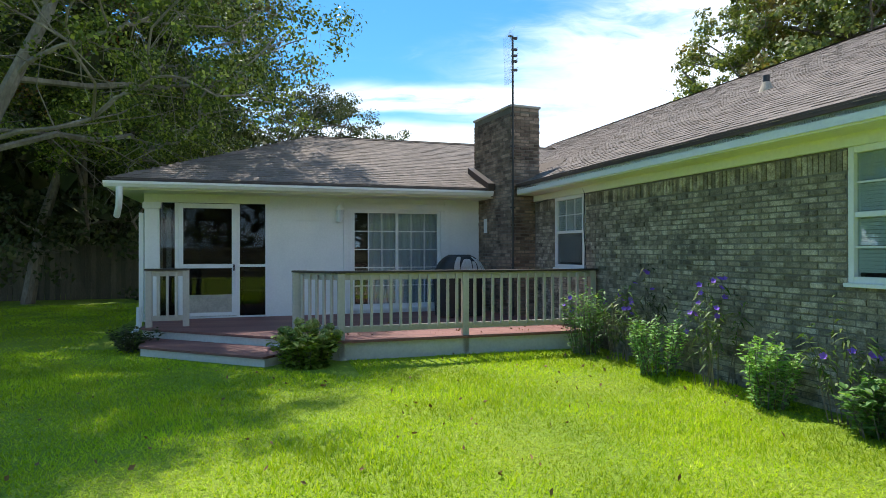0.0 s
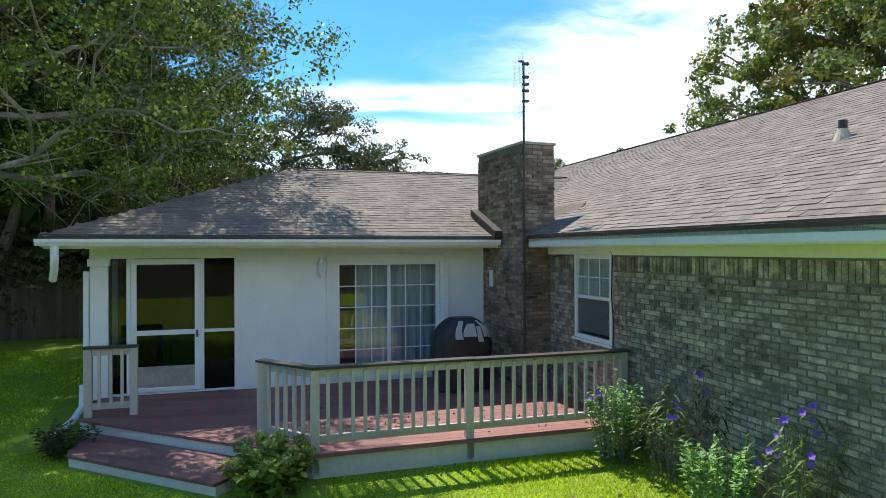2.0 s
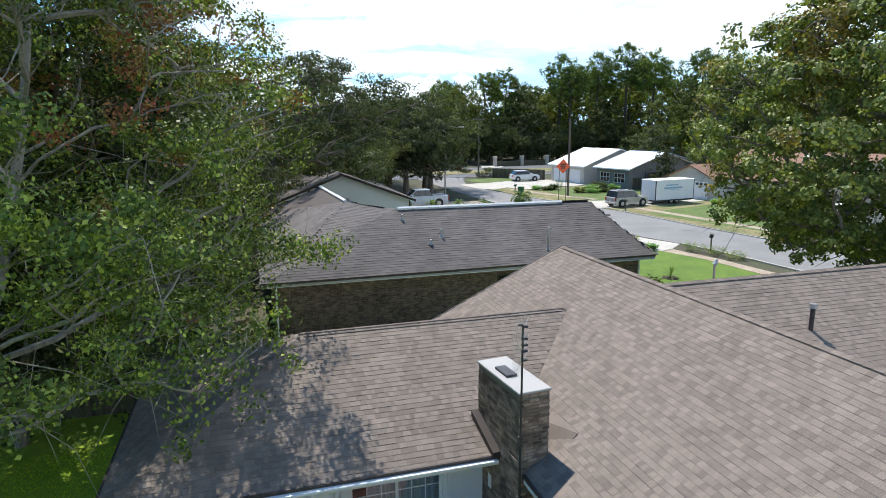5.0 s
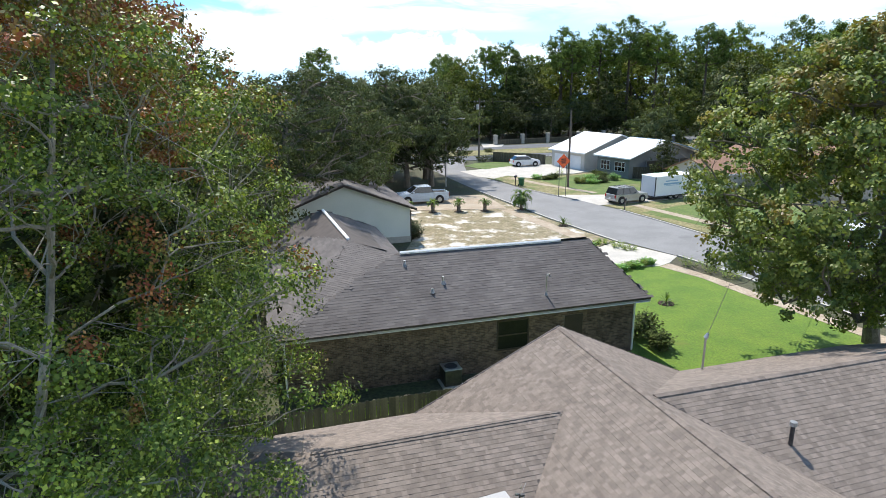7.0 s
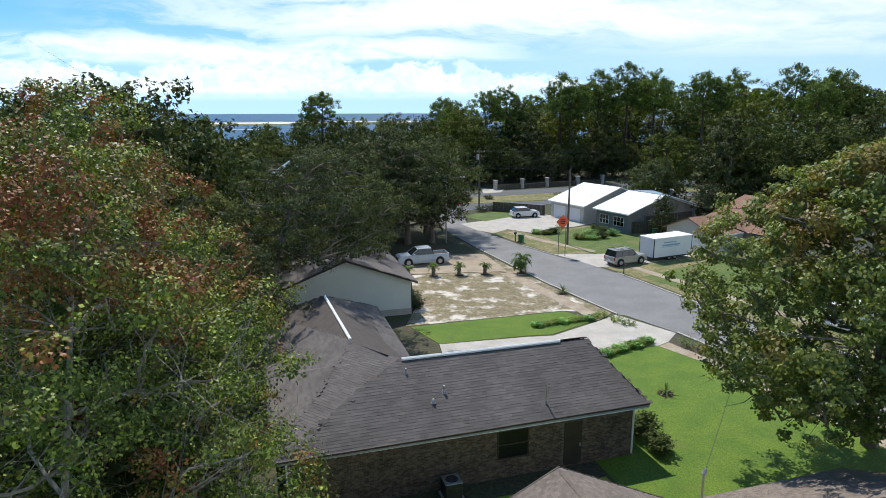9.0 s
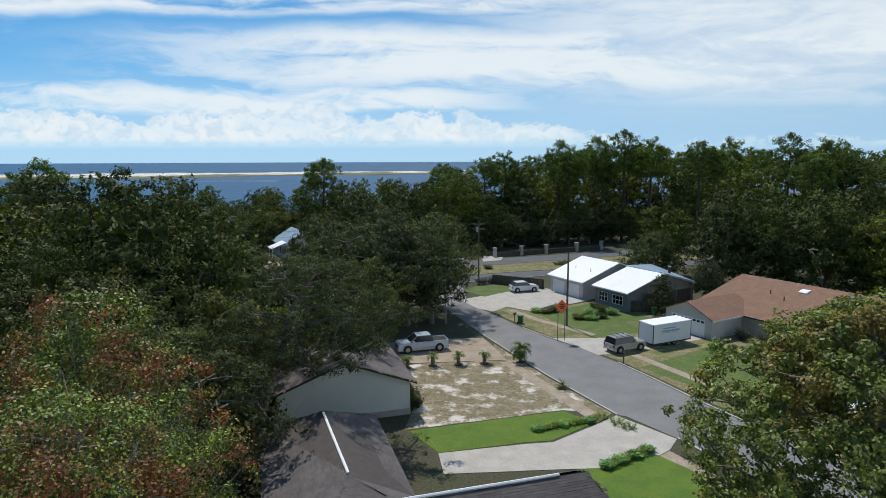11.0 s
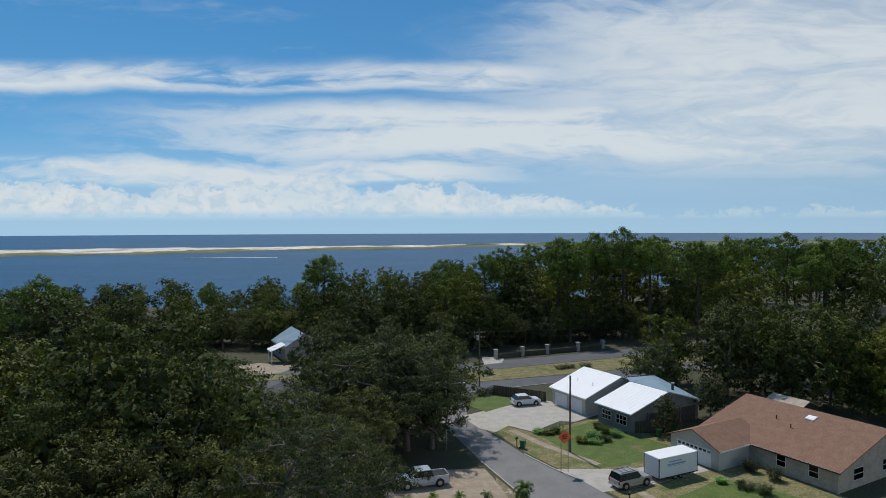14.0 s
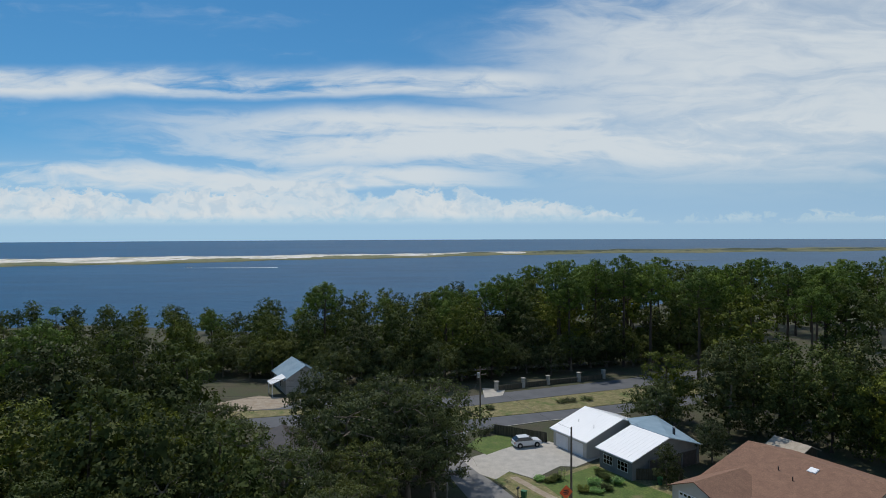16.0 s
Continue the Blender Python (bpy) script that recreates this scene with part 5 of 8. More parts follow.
shingle_roof(nroof, [n_front, n_back, n_right, n_left, n_side, n_end, n_fold, n_saddle], M["shingle_grey"], course=0.16, width=0.5)
for p, q in (((7.1, 30.72, 5.2), (15.8, 30.72, 5.17)), ((5.08, 34.0, 5.27), (4.72, 42.6, 5.22))):
    bm = bmesh.new()
    tube(bm, [Vector(p) + Vector((0, 0, 0.04)), Vector(q) + Vector((0, 0, 0.04))], 0.09, 6)
    part("ridge_vent", bm, M["metalroof"], nroof, "white metal ridge vent")
for p, q, o in (((0.6, 26.7, E1), (18.85, 26.8, E1), (0, -1, 0)), ((18.85, 26.8, E1), (18.85, 34.6, E1), (1, 0, 0)), ((0.6, 46.5, E1), (0.6, 26.7, E1), (-1, 0, 0))):
    eave_trim(p, q, o, n1, "greyhouse")
nw = part("wall_front", boxed(1.2, 18.3, 27.3, 27.45, 0, 2.95), M["mortar"], n1, "red-brown brick wall in a shade-darkened tone")
# bricks facing the fence use the tone darkened for shade
brick_field(nw, (1.2, 27.3, 0), (1, 0, 0), (0, -1, 0), 17.1, 0.02, 2.9, M["shadebrick"], holes=[(9.7, 11.3, 1.0, 2.5), (13.2, 14.2, 0.1, 2.4)], bl=0.21, bh=0.07)
walls(n1, "wall", 1.2, 18.3, 27.46, 34.2, 0, 2.95, "redbrick")
walls(n1, "wall", 1.2, 8.5, 34.2, 46.0, 0, 2.95, "redbrick")
part("soffit", boxed(0.62, 18.8, 26.75, 27.3, 2.8, 2.82), M["white"], n1)
w = part("window", boxed(10.9, 12.5, 27.27, 27.33, 1.0, 2.5), M["dimglass"], n1, "dark window in the brick wall")
for x0, x1, z0, z1 in ((10.88, 10.95, 1.0, 2.5), (12.45, 12.52, 1.0, 2.5), (10.95, 12.45, 1.72, 1.78), (10.95, 12.45, 2.44, 2.5), (10.95, 12.45, 1.0, 1.06)):
    part("frame", boxed(x0, x1, 27.24, 27.27, z0, z1), M["drip"], w)
d = part("door", boxed(14.42, 15.38, 27.26, 27.31, 0.1, 2.38), M["drip"], n1, "dark back door")
part("handle", boxed(15.25, 15.3, 27.2, 27.26, 1.05, 1.2), M["galv"], d)
part("downspout", boxed(18.22, 18.3, 27.2, 27.28, 0.1, 2.8, 0.01), M["white"], n1)
part("downspout", boxed(1.15, 1.23, 27.2, 27.28, 0.1, 2.8, 0.01), M["white"], n1)


def roof_pipe(parent, a, b, z, h, r=0.05, hook=False):
    bm = bmesh.new()
    pts = [(a, b, z - 0.1), (a, b, z + h)]
    if hook:
        pts += [(a + 0.03, b, z + h + 0.1), (a + 0.12, b, z + h + 0.12), (a + 0.17, b, z + h + 0.02)]
    tube(bm, pts, r, 8)
    p = part("vent_pipe", bm, M["galv"], parent)
    part("boot", cylinder(bmesh.new(), (a, b, z - 0.03), (a, b, z + 0.14), r * 2.4, r * 1.2, 10), M["greyhouse"], p)


roof_pipe(nroof, 8.72, 28.8, 4.1, 0.36, 0.06)
roof_pipe(nroof, 7.15, 30.0, 4.8, 0.25)
roof_pipe(nroof, 8.05, 28.3, 3.9, 0.2)
roof_pipe(nroof, 13.5, 27.55, 3.45, 0.9, 0.035, True)

ac = thing("air_conditioner", at(8.4, 26.6), "grey-green outdoor air conditioning unit beside the brick wall", "air conditioner")
part("body", boxed(-0.4, 0.4, -0.4, 0.4, 0.08, 0.85, 0.03), M["darkmetal"], ac)
part("top", boxed(-0.42, 0.42, -0.42, 0.42, 0.85, 0.9, 0.02), M["galv"], ac)
part("fan_grille", cylinder(bmesh.new(), (0, 0, 0.9), (0, 0, 0.93), 0.3, 0.26, 20), M["darkmetal"], ac)
part("pad", boxed(-0.5, 0.5, -0.5, 0.5, 0, 0.08, 0.01), M["concrete"], ac)

# the pale gabled house beyond it
n2 = thing("white_gable_house", at(0, 0), "pale walled gable house with a dark shingle roof", "house")
n2_l = [(1.6, 67.5, 3.0), (1.6, 52.3, 3.0), (7.5, 52.3, 5.3), (7.5, 67.5, 5.3)]
n2_r = [(13.6, 52.3, 3.0), (13.6, 67.5, 3.0), (7.5, 67.5, 5.3), (7.5, 52.3, 5.3)]
r2 = part("roof", roof_plane(n2_l, 0.18), M["underlay"], n2, "dark grey shingle gable roof")
part("roof_slope", roof_plane(n2_r, 0.18), M["underlay"], r2)
shingle_roof(r2, [n2_l, n2_r], M["shingle_grey"], course=0.2, width=0.7)
for p, q in (((1.6, 52.28), (7.5, 52.28)), ((7.5, 52.28), (13.6, 52.28))):
    z0, z1 = (3.0, 5.3) if p[0] < 5 else (5.3, 3.0)
    bm = bmesh.new()
    poly(bm, [(p[0], 52.27, z0 + 0.03), (q[0], 52.27, z1 + 0.03), (q[0], 52.27, z1 - 0.17), (p[0], 52.27, z0 - 0.17)], (0, 0.04, 0))
    bmesh.ops.recalc_face_normals(bm, faces=bm.faces)
    part("barge_board", bm, M["drip"], n2, "dark barge board")
gable_wall(n2, [(2.1, 52.75, 0), (13.1, 52.75, 0), (13.1, 52.75, 3.05), (7.5, 52.75, 5.1), (2.1, 52.75, 3.05)], (0, 0.15, 0), "palewall", "wall_gable")
part("plinth", boxed(2.08, 13.12, 52.70, 52.75, 0, 0.55), M["concrete"], n2)
walls(n2, "wall", 2.1, 13.1, 52.92, 67.2, 0, 2.95, "palewall")
part("downspout", boxed(13.12, 13.2, 52.7, 52.78, 0.2, 2.8, 0.01), M["drip"], n2)


def metal_house(name, m, L, W, eave, ridge, wall_mat, roof_mat, label, ribs=True, over=0.45):
    """A gable house: ridge along x, L long and W deep; the side at y = 0 faces the street."""
    h = thing(name, m, label, "house")
    front = [(-over, -over, eave), (L + over, -over, eave), (L + over, W / 2, ridge), (-over, W / 2, ridge)]
    back = [(L + over, W + over, eave), (-over, W + over, eave), (-over, W / 2, ridge), (L + over, W / 2, ridge)]
    r = part("roof", roof_plane(front, 0.12), M[roof_mat], h)
    part("roof_slope", roof_plane(back, 0.12), M[roof_mat], r)
    if ribs:
        for corners in (front, back):
            p = [Vector(c) for c in corners]
            n = int(L / 0.6)
            for i in range(n + 1):
                a, b = p[0].lerp(p[1], i / n), p[3].lerp(p[2], i / n)
                part("rib", tube(bmesh.new(), [a + Vector((0, 0, 0.004)), b + Vector((0, 0, 0.004))], 0.016, 4), M[roof_mat], r)
    zr = ridge - 0.12
    ze = eave - 0.1 + over * (ridge - eave) / (W / 2 + over)
    for x in (0, L - 0.15):
        gable_wall(h, [(x, 0, 0), (x, W, 0), (x, W, ze), (x, W / 2, zr), (x, 0, ze)], (0.15, 0, 0), wall_mat, "wall_gable")
    part("wall_front", boxed(0.15, L - 0.15, 0, 0.15, 0, ze), M[wall_mat], h)
    part("wall_back", boxed(0.15, L - 0.15, W - 0.15, W, 0, ze), M[wall_mat], h)
    part("fascia", boxed(-over, L + over, -over - 0.03, -over, eave - 0.18, eave - 0.01), M["white"], h)
    return h


def panel_door(h, x0, x1, z1, y=-0.03, rows=4, cols=4, lights=False):
    d = part("garage_door", boxed(x0, x1, y, y + 0.025, 0.03, z1), M["white"], h, "white panelled garage door")
    for j in range(rows):
        for i in range(cols):
            a, b = x0 + (x1 - x0) * (i + 0.08) / cols, x0 + (x1 - x0) * (i + 0.92) / cols
            c, e = z1 * (j + 0.1) / rows + 0.03, z1 * (j + 0.9) / rows
            part("window_pane" if lights and j == rows - 1 else "panel", boxed(a, b, y - 0.015, y, c, e, 0.006), M["carglass" if lights and j == rows - 1 else "white"], d)


def plain_window(h, x0, x1, z0, z1, y=0.0, cols=2, rows=2, mat="darkglass"):
    w = part("window", boxed(x0, x1, y - 0.02, y - 0.005, z0, z1), M[mat], h)
    for i in range(cols + 1):
        x = x0 + (x1 - x0) * i / cols
        part("frame", boxed(x - 0.03, x + 0.03, y - 0.045, y - 0.02, z0 - 0.03, z1 + 0.03), M["white"], w)
    for j in range(rows + 1):
        z = z0 + (z1 - z0) * j / rows
        part("frame", boxed(x0 + 0.03, x1 - 0.03, y - 0.0425, y - 0.02, z - 0.03, z + 0.03), M["white"], w)
    return w


# two metal-roofed blocks and the brown-roofed house across the street
ha = metal_house("metal_roof_garage", pose(17.9, 105.2, 0, 0, 0, -60.5), 7.8, 14.4, 2.75, 5.25, "beige", "metalroof", "beige garage block with a bright white metal roof")
panel_door(ha, 0.7, 3.5, 2.15)
panel_door(ha, 4.2, 7.0, 2.15)
hb = metal_house("metal_roof_house", pose(23.0, 95.4, 0, 0, 0, -60.5), 6.4, 14.0, 2.9, 5.1, "slate", "metalroof", "grey house with a bright white metal roof")
plain_window(hb, 0.8, 2.6, 0.9, 2.2, cols=3)
plain_window(hb, 3.6, 5.6, 0.9, 2.2, cols=3)
A, B, C, D, E = (-0.45, 6.95, 5.16), (6.85, 6.95, 5.16), (7.9, 12.4, 3.6), (-5.0, 17.4, 3.9), (-5.6, 11.2, 4.1)
rear = part("rear_roof", roof_plane([B, C, D, A], 0.12), M["bluemetal"], hb, "blue-grey metal rear roof")
part("roof_slope", roof_plane([A, D, E], 0.12), M["bluemetal"], rear)
for k in range(1, 20):
    a, b = Vector(B).lerp(Vector(A), k / 20), Vector(C).lerp(Vector(D), k / 20)
    part("rib", tube(bmesh.new(), [a + Vector((0, 0, 0.01)), b + Vector((0, 0, 0.01))], 0.02, 4), M["bluemetal"], rear)
part("rear_wall", boxed(-4.6, 6.2, 11.2, 12.0, 0, 3.4), M["slate"], hb)
part("chimney", cylinder(bmesh.new(), (4.9, 10.2, 3.9), (4.9, 10.2, 5.5), 0.2, 0.2, 12), M["darkmetal"], hb)
part("chimney_cap", cylinder(bmesh.new(), (4.9, 10.2, 5.5), (4.9, 10.2, 5.66), 0.28, 0.24, 12), M["galv"], hb)
# near-black panel stands for the carport's shade; no opening is cut
carport = part("carport_front", boxed(6.402, 6.43, 3.2, 13.4, 0.05, 2.25), M["interior"], hb, "flat dark panel standing for the shaded carport opening")
for y in (3.2, 6.6, 10.0, 13.3):
    part("post", boxed(6.43, 6.55, y, y + 0.12, 0, 2.3), M["slate"], carport)
part("beam", boxed(6.43, 6.55, 3.2, 13.42, 2.3, 2.48), M["slate"], carport)
hd = metal_house("brown_roof_house", pose(34.1, 85.0, 0, 0, 0, -61.1), 17.4, 19.6, 2.5, 5.6, "tan", "shingle_rust", "tan house with a rust brown shingle roof", ribs=False)
he = metal_house("brown_roof_garage", pose(32.45, 76.2, 0, 0, 0, 29.5), 8.5, 7.0, 2.5, 4.2, "beige", "shingle_rust", "garage wing with a rust brown shingle roof", ribs=False)

# ---- trees ----


def leaves(rng, centres, radii, counts, size, flat=0.75, hang=0.0, soft=1.0, wide=0.55, three=False, sprigs=0):
    """Diamond leaves, or three-cornered sprays far off, scattered round clump centres, or round several sprigs on each clump's
    outside: their corners, faces, and normals that round off sprigs and clumps."""
    mid = np.append(centres[:, :2].mean(0), centres[:, 2].mean())
    own = np.repeat(np.arange(len(centres)), counts)
    r, c = radii[own], centres[own]
    lean = np.zeros((len(c), 3))
    if sprigs:
        way = rng.normal(size=(len(centres), sprigs, 3))
        way[:, :, 2] = np.where(rng.random(way.shape[:2]) < 0.7, np.abs(way[:, :, 2]), way[:, :, 2])
        way /= np.linalg.norm(way, axis=2)[:, :, None]
        reach = rng.uniform(0.5, 1.0, way.shape[:2])
        sub = rng.uniform(0.3, 0.52, way.shape[:2])
        pick = rng.integers(0, sprigs, len(own))
        lean = way[own, pick]
        c = c + lean * (reach[own, pick] * r)[:, None] * np.array([1, 1, flat])
        r = r * sub[own, pick]
    d = rng.normal(size=(len(c), 3))
    d /= np.linalg.norm(d, axis=1)[:, None] + 1e-9
    face = d * 0.75 + lean * 0.45
    d *= (rng.random(len(c)) ** 0.45)[:, None] * r[:, None]
    d[:, 2] *= flat
    if hang:
        d[:, 2] -= hang * rng.random(len(c)) * r
    p = c + d
    out = p - mid
    out /= np.linalg.norm(out, axis=1)[:, None] + 1e-9
    puff = face + out * 0.35 + np.array([0, 0, 0.2])
    n = rng.normal(size=p.shape) * 0.62 + puff
    n /= np.linalg.norm(n, axis=1)[:, None] + 1e-9
    nrm = puff * soft + n * (0.45 + 0.9 * (1 - soft))
    nrm /= np.linalg.norm(nrm, axis=1)[:, None] + 1e-9
    t = np.cross(n, rng.normal(size=p.shape))
    t /= np.linalg.norm(t, axis=1)[:, None] + 1e-9
    b = np.cross(n, t)
    s = size * rng.uniform(0.6, 1.35, len(p))[:, None]
    if three:
        v = np.stack([p - t * s, p + t * s * 0.5 - b * s * 0.85, p + t * s * 0.6 + b * s * 0.75 + n * s * 0.2], 1).reshape(-1, 3)
        return v, np.arange(len(v), dtype=np.int32).reshape(-1, 3), np.repeat(nrm, 3, 0)
    v = np.stack([p - t * s, p - b * s * wide + n * s * 0.12, p + t * s, p + b * s * wide + n * s * 0.12], 1).reshape(-1, 3)
    return v, np.arange(len(v), dtype=np.int32).reshape(-1, 4), np.repeat(nrm, 4, 0)


def leaf_mesh(name, v, f, nrm, mat):
    # wind each leaf so that its face looks the way its normal does
    a, b, c = v[f[:, 0]], v[f[:, 1]], v[f[:, 2]]
    turn = (np.cross(b - a, c - a) * nrm[f[:, 0]]).sum(1) < 0
    f = f.copy()
    f[turn] = f[turn][:, ::-1]
    me = from_arrays(name, v, f, mat)
    me.normals_split_custom_set_from_vertices(nrm.tolist())
    return me


def limb(bm, p, q, r0, r1, rng, bend=0.12, sides=6, steps=5):
    p, q = np.array(p, float), np.array(q, float)
    L = np.linalg.norm(q - p)
    side = rng.normal(size=3) * bend * L
    side[2] = abs(side[2]) * 0.6
    pts = [p + (q - p) * t + side * math.sin(math.pi * t) + rng.normal(size=3) * 0.02 * L for t in np.linspace(0, 1, steps)]
    pts[0] = p
    tube(bm, pts, [r0 + (r1 - r0) * t for t in np.linspace(0, 1, steps)], sides)
    return pts


def tree(name, label, seed, height, spread, bare, clumps, clump_r, per, leaf_size, leaf_mat, bark_mat, trunk_r, lean=(0, 0), fork=0.35, twigs=2, flat=0.75, shape="dome", hang=0.0, group="", path=None, base_at=0.16, soft=1.0, wide=0.55, deep=1.0, three=False, sprigs=0, gap=0.62, hull=0.12):
    """A tree with its foot at the origin: tapered trunk, limbs to every clump of leaves, a crown with gaps."""
    rng = np.random.default_rng(seed)
    ob = thing(name, Matrix(), label, "tree", group)
    centres = []
    tries = 0
    while len(centres) < clumps and tries < clumps * 60:
        tries += 1
        t = rng.random()
        if shape == "dome":
            z = bare + (height - bare) * t
            w = spread * math.sin(math.pi * (base_at + (0.96 - base_at) * t)) ** 0.75
        elif shape == "umbrella":
            z = bare + (height - bare) * (0.1 + 0.9 * t)
            w = spread * math.sqrt(max(0.04, 1 - t * t)) * (0.7 + 0.3 * min(1, t * 3))
        else:
            z = bare + (height - bare) * t
            w = spread * (1.0 - t) ** 0.6 * (0.5 + min(0.5, t * 4))
        a, r = rng.random() * 2 * math.pi, w * math.sqrt(rng.uniform(hull, 1.0)) * rng.uniform(0.75, 1.12)
        k = min(1.0, z / (bare + 2.5))
        c = np.array([r * math.cos(a) + lean[0] * k, r * math.sin(a) * deep + lean[1] * k, z])
        if all(np.linalg.norm(c - o) > clump_r * gap for o in centres):
            centres.append(c)
    centres = np.array(centres)
    bm = bmesh.new()
    top = bare + (height - bare) * 0.55
    trunk = path or [(0, 0, -0.15), (lean[0] * 0.15 + rng.normal() * 0.1, lean[1] * 0.15, bare * 0.5), (lean[0] * 0.4, lean[1] * 0.4, bare), (lean[0] * 0.7 + rng.normal() * 0.25, lean[1] * 0.7 + rng.normal() * 0.25, top), (lean[0] * 0.9, lean[1] * 0.9, height * 0.88)]
    k = len(trunk)
    radii = [trunk_r * 1.25, trunk_r] + [trunk_r * (1 - 0.85 * i / (k - 2)) for i in range(1, k - 1)]
    tube(bm, trunk, radii, 9)
    part("trunk", bm, M[bark_mat], ob)
    bm = bmesh.new()
    tp = np.array(trunk, float)
    # every clump hangs on the nearest limb that already stands; thicker limbs carry more clumps
    zs = np.linspace(bare * 0.85, tp[-1][2], 9)
    nodes = [np.array([np.interp(z, tp[:, 2], tp[:, 0]), np.interp(z, tp[:, 2], tp[:, 1]), z]) for z in zs]
    up, run, load = [-1] * len(nodes), [0.0] * len(nodes), [0] * len(nodes)
    axis = np.stack([np.interp(centres[:, 2], tp[:, 2], tp[:, k]) for k in (0, 1)], 1)
    order = np.argsort(np.linalg.norm(centres[:, :2] - axis, axis=1))
    for k in order:
        c = centres[k]
        ns = np.array(nodes)
        d = np.linalg.norm(ns - c, axis=1) + 0.3 * np.array(run) + 1.6 * np.maximum(0, ns[:, 2] - c[2] + 0.2)
        m = int(np.argmin(d))
        nodes.append(c)
        up.append(m), run.append(run[m] + float(np.linalg.norm(ns[m] - c))), load.append(0)
        while m >= 0:
            load[m] += 1
            m = up[m]
    for k in range(len(zs), len(nodes)):
        if not twigs and load[k] < 2:
            continue
        r1 = trunk_r * fork * 0.22 * (load[k] + 1) ** 0.42
        a, c = nodes[up[k]], nodes[k]
        r0 = min(trunk_r * 0.7, max(r1 * 1.25, trunk_r * fork * 0.26 * (load[k] + 2) ** 0.42))
        pts = limb(bm, a, c, r0, r1, rng, bend=0.09, steps=5 if twigs > 1 else 3, sides=5 if twigs > 1 else 3)
        for _ in range(twigs):
            q = c + rng.normal(size=3) * clump_r * (0.6 if twigs < 4 else 0.85)
            limb(bm, pts[int(rng.integers(1, len(pts)))], q, r1 * 0.5, r1 * 0.12, rng, steps=3, sides=3)
    part("branch_work", bm, M[bark_mat], ob, kind="stuff")
    rad = clump_r * rng.uniform(0.65, 1.25, len(centres))
    cnt = np.maximum(3, (per * (rad / clump_r) ** 2).astype(int))
    v, f, nrm = leaves(rng, centres, rad, cnt, leaf_size, flat, hang, soft, wide, three, sprigs)
    if three and shape == "dome":
        # coarse sprays deep in the crown
        mid = centres.mean(0)
        v2, f2, n2 = leaves(rng, mid + (centres - mid) * 0.6, rad * 0.8, np.full(len(centres), 4), clump_r * 0.34, flat, 0, soft, wide, True)
        v, f, nrm = np.concatenate([v, v2]), np.concatenate([f, f2 + len(v)]), np.concatenate([nrm, n2])
    crown = new("crown", leaf_mesh("crown", v, f, nrm, M[leaf_mat]))
    crown.parent = ob
    tagged(crown, kind="stuff")
    return ob


gum = tree("sweetgum_tree", "tall sweetgum tree with green leaves turning red in places", 5, 16.6, 5.5, 4.0, 400, 0.92, 450, 0.042, "leaf_gum", "palebark", 0.17, lean=(1.8, 3.4), twigs=4, hang=0.25, base_at=0.3, fork=0.36, soft=0.2, wide=0.72, deep=1.42, sprigs=6, gap=0.6,
           path=[(0, 0, -0.1), (0.5, 0.15, 1.8), (1.45, 0.5, 4.0), (2.2, 1.1, 6.4), (2.3, 2.1, 9.0), (2.2, 3.3, 12.5), (2.2, 4.2, 15.8)])
gum.matrix_basis = pose(-10.1, 11.4, 0)
gum_back = tree("sweetgum_tree", "sweetgum tree near the fence, its crown turning red and brown", 7, 17.4, 5.0, 5.0, 220, 1.0, 330, 0.052, "leaf_gum", "bark", 0.16, lean=(1.6, 2.6), twigs=2, hang=0.2, base_at=0.26, fork=0.36, soft=0.3, wide=0.72, sprigs=5, gap=0.66)
gum_back.matrix_basis = pose(-12.4, 18.6, 0)
maple = tree("maple_tree", "broad maple tree with green leaves browning at the top", 11, 15.3, 8.2, 2.8, 430, 1.1, 330, 0.088, "leaf_maple", "bark", 0.36, lean=(-3.6, -3.8), twigs=2, hang=0.2, base_at=0.1, fork=0.42, soft=0.3, wide=0.7, sprigs=5, gap=0.52)
maple.matrix_basis = pose(22.4, 32.4, 0)
tall_oak = tree("live_oak", "tall open live oak with bare grey limbs showing", 61, 13.8, 7.2, 6.2, 110, 1.4, 300, 0.1, "leaf_oak", "bark", 0.4, lean=(4.2, 2.0), fork=0.5, twigs=2, flat=0.6, group="live oaks", soft=0.6, sprigs=6, gap=0.75)
tall_oak.matrix_basis = pose(-14.4, 47.9, 0)

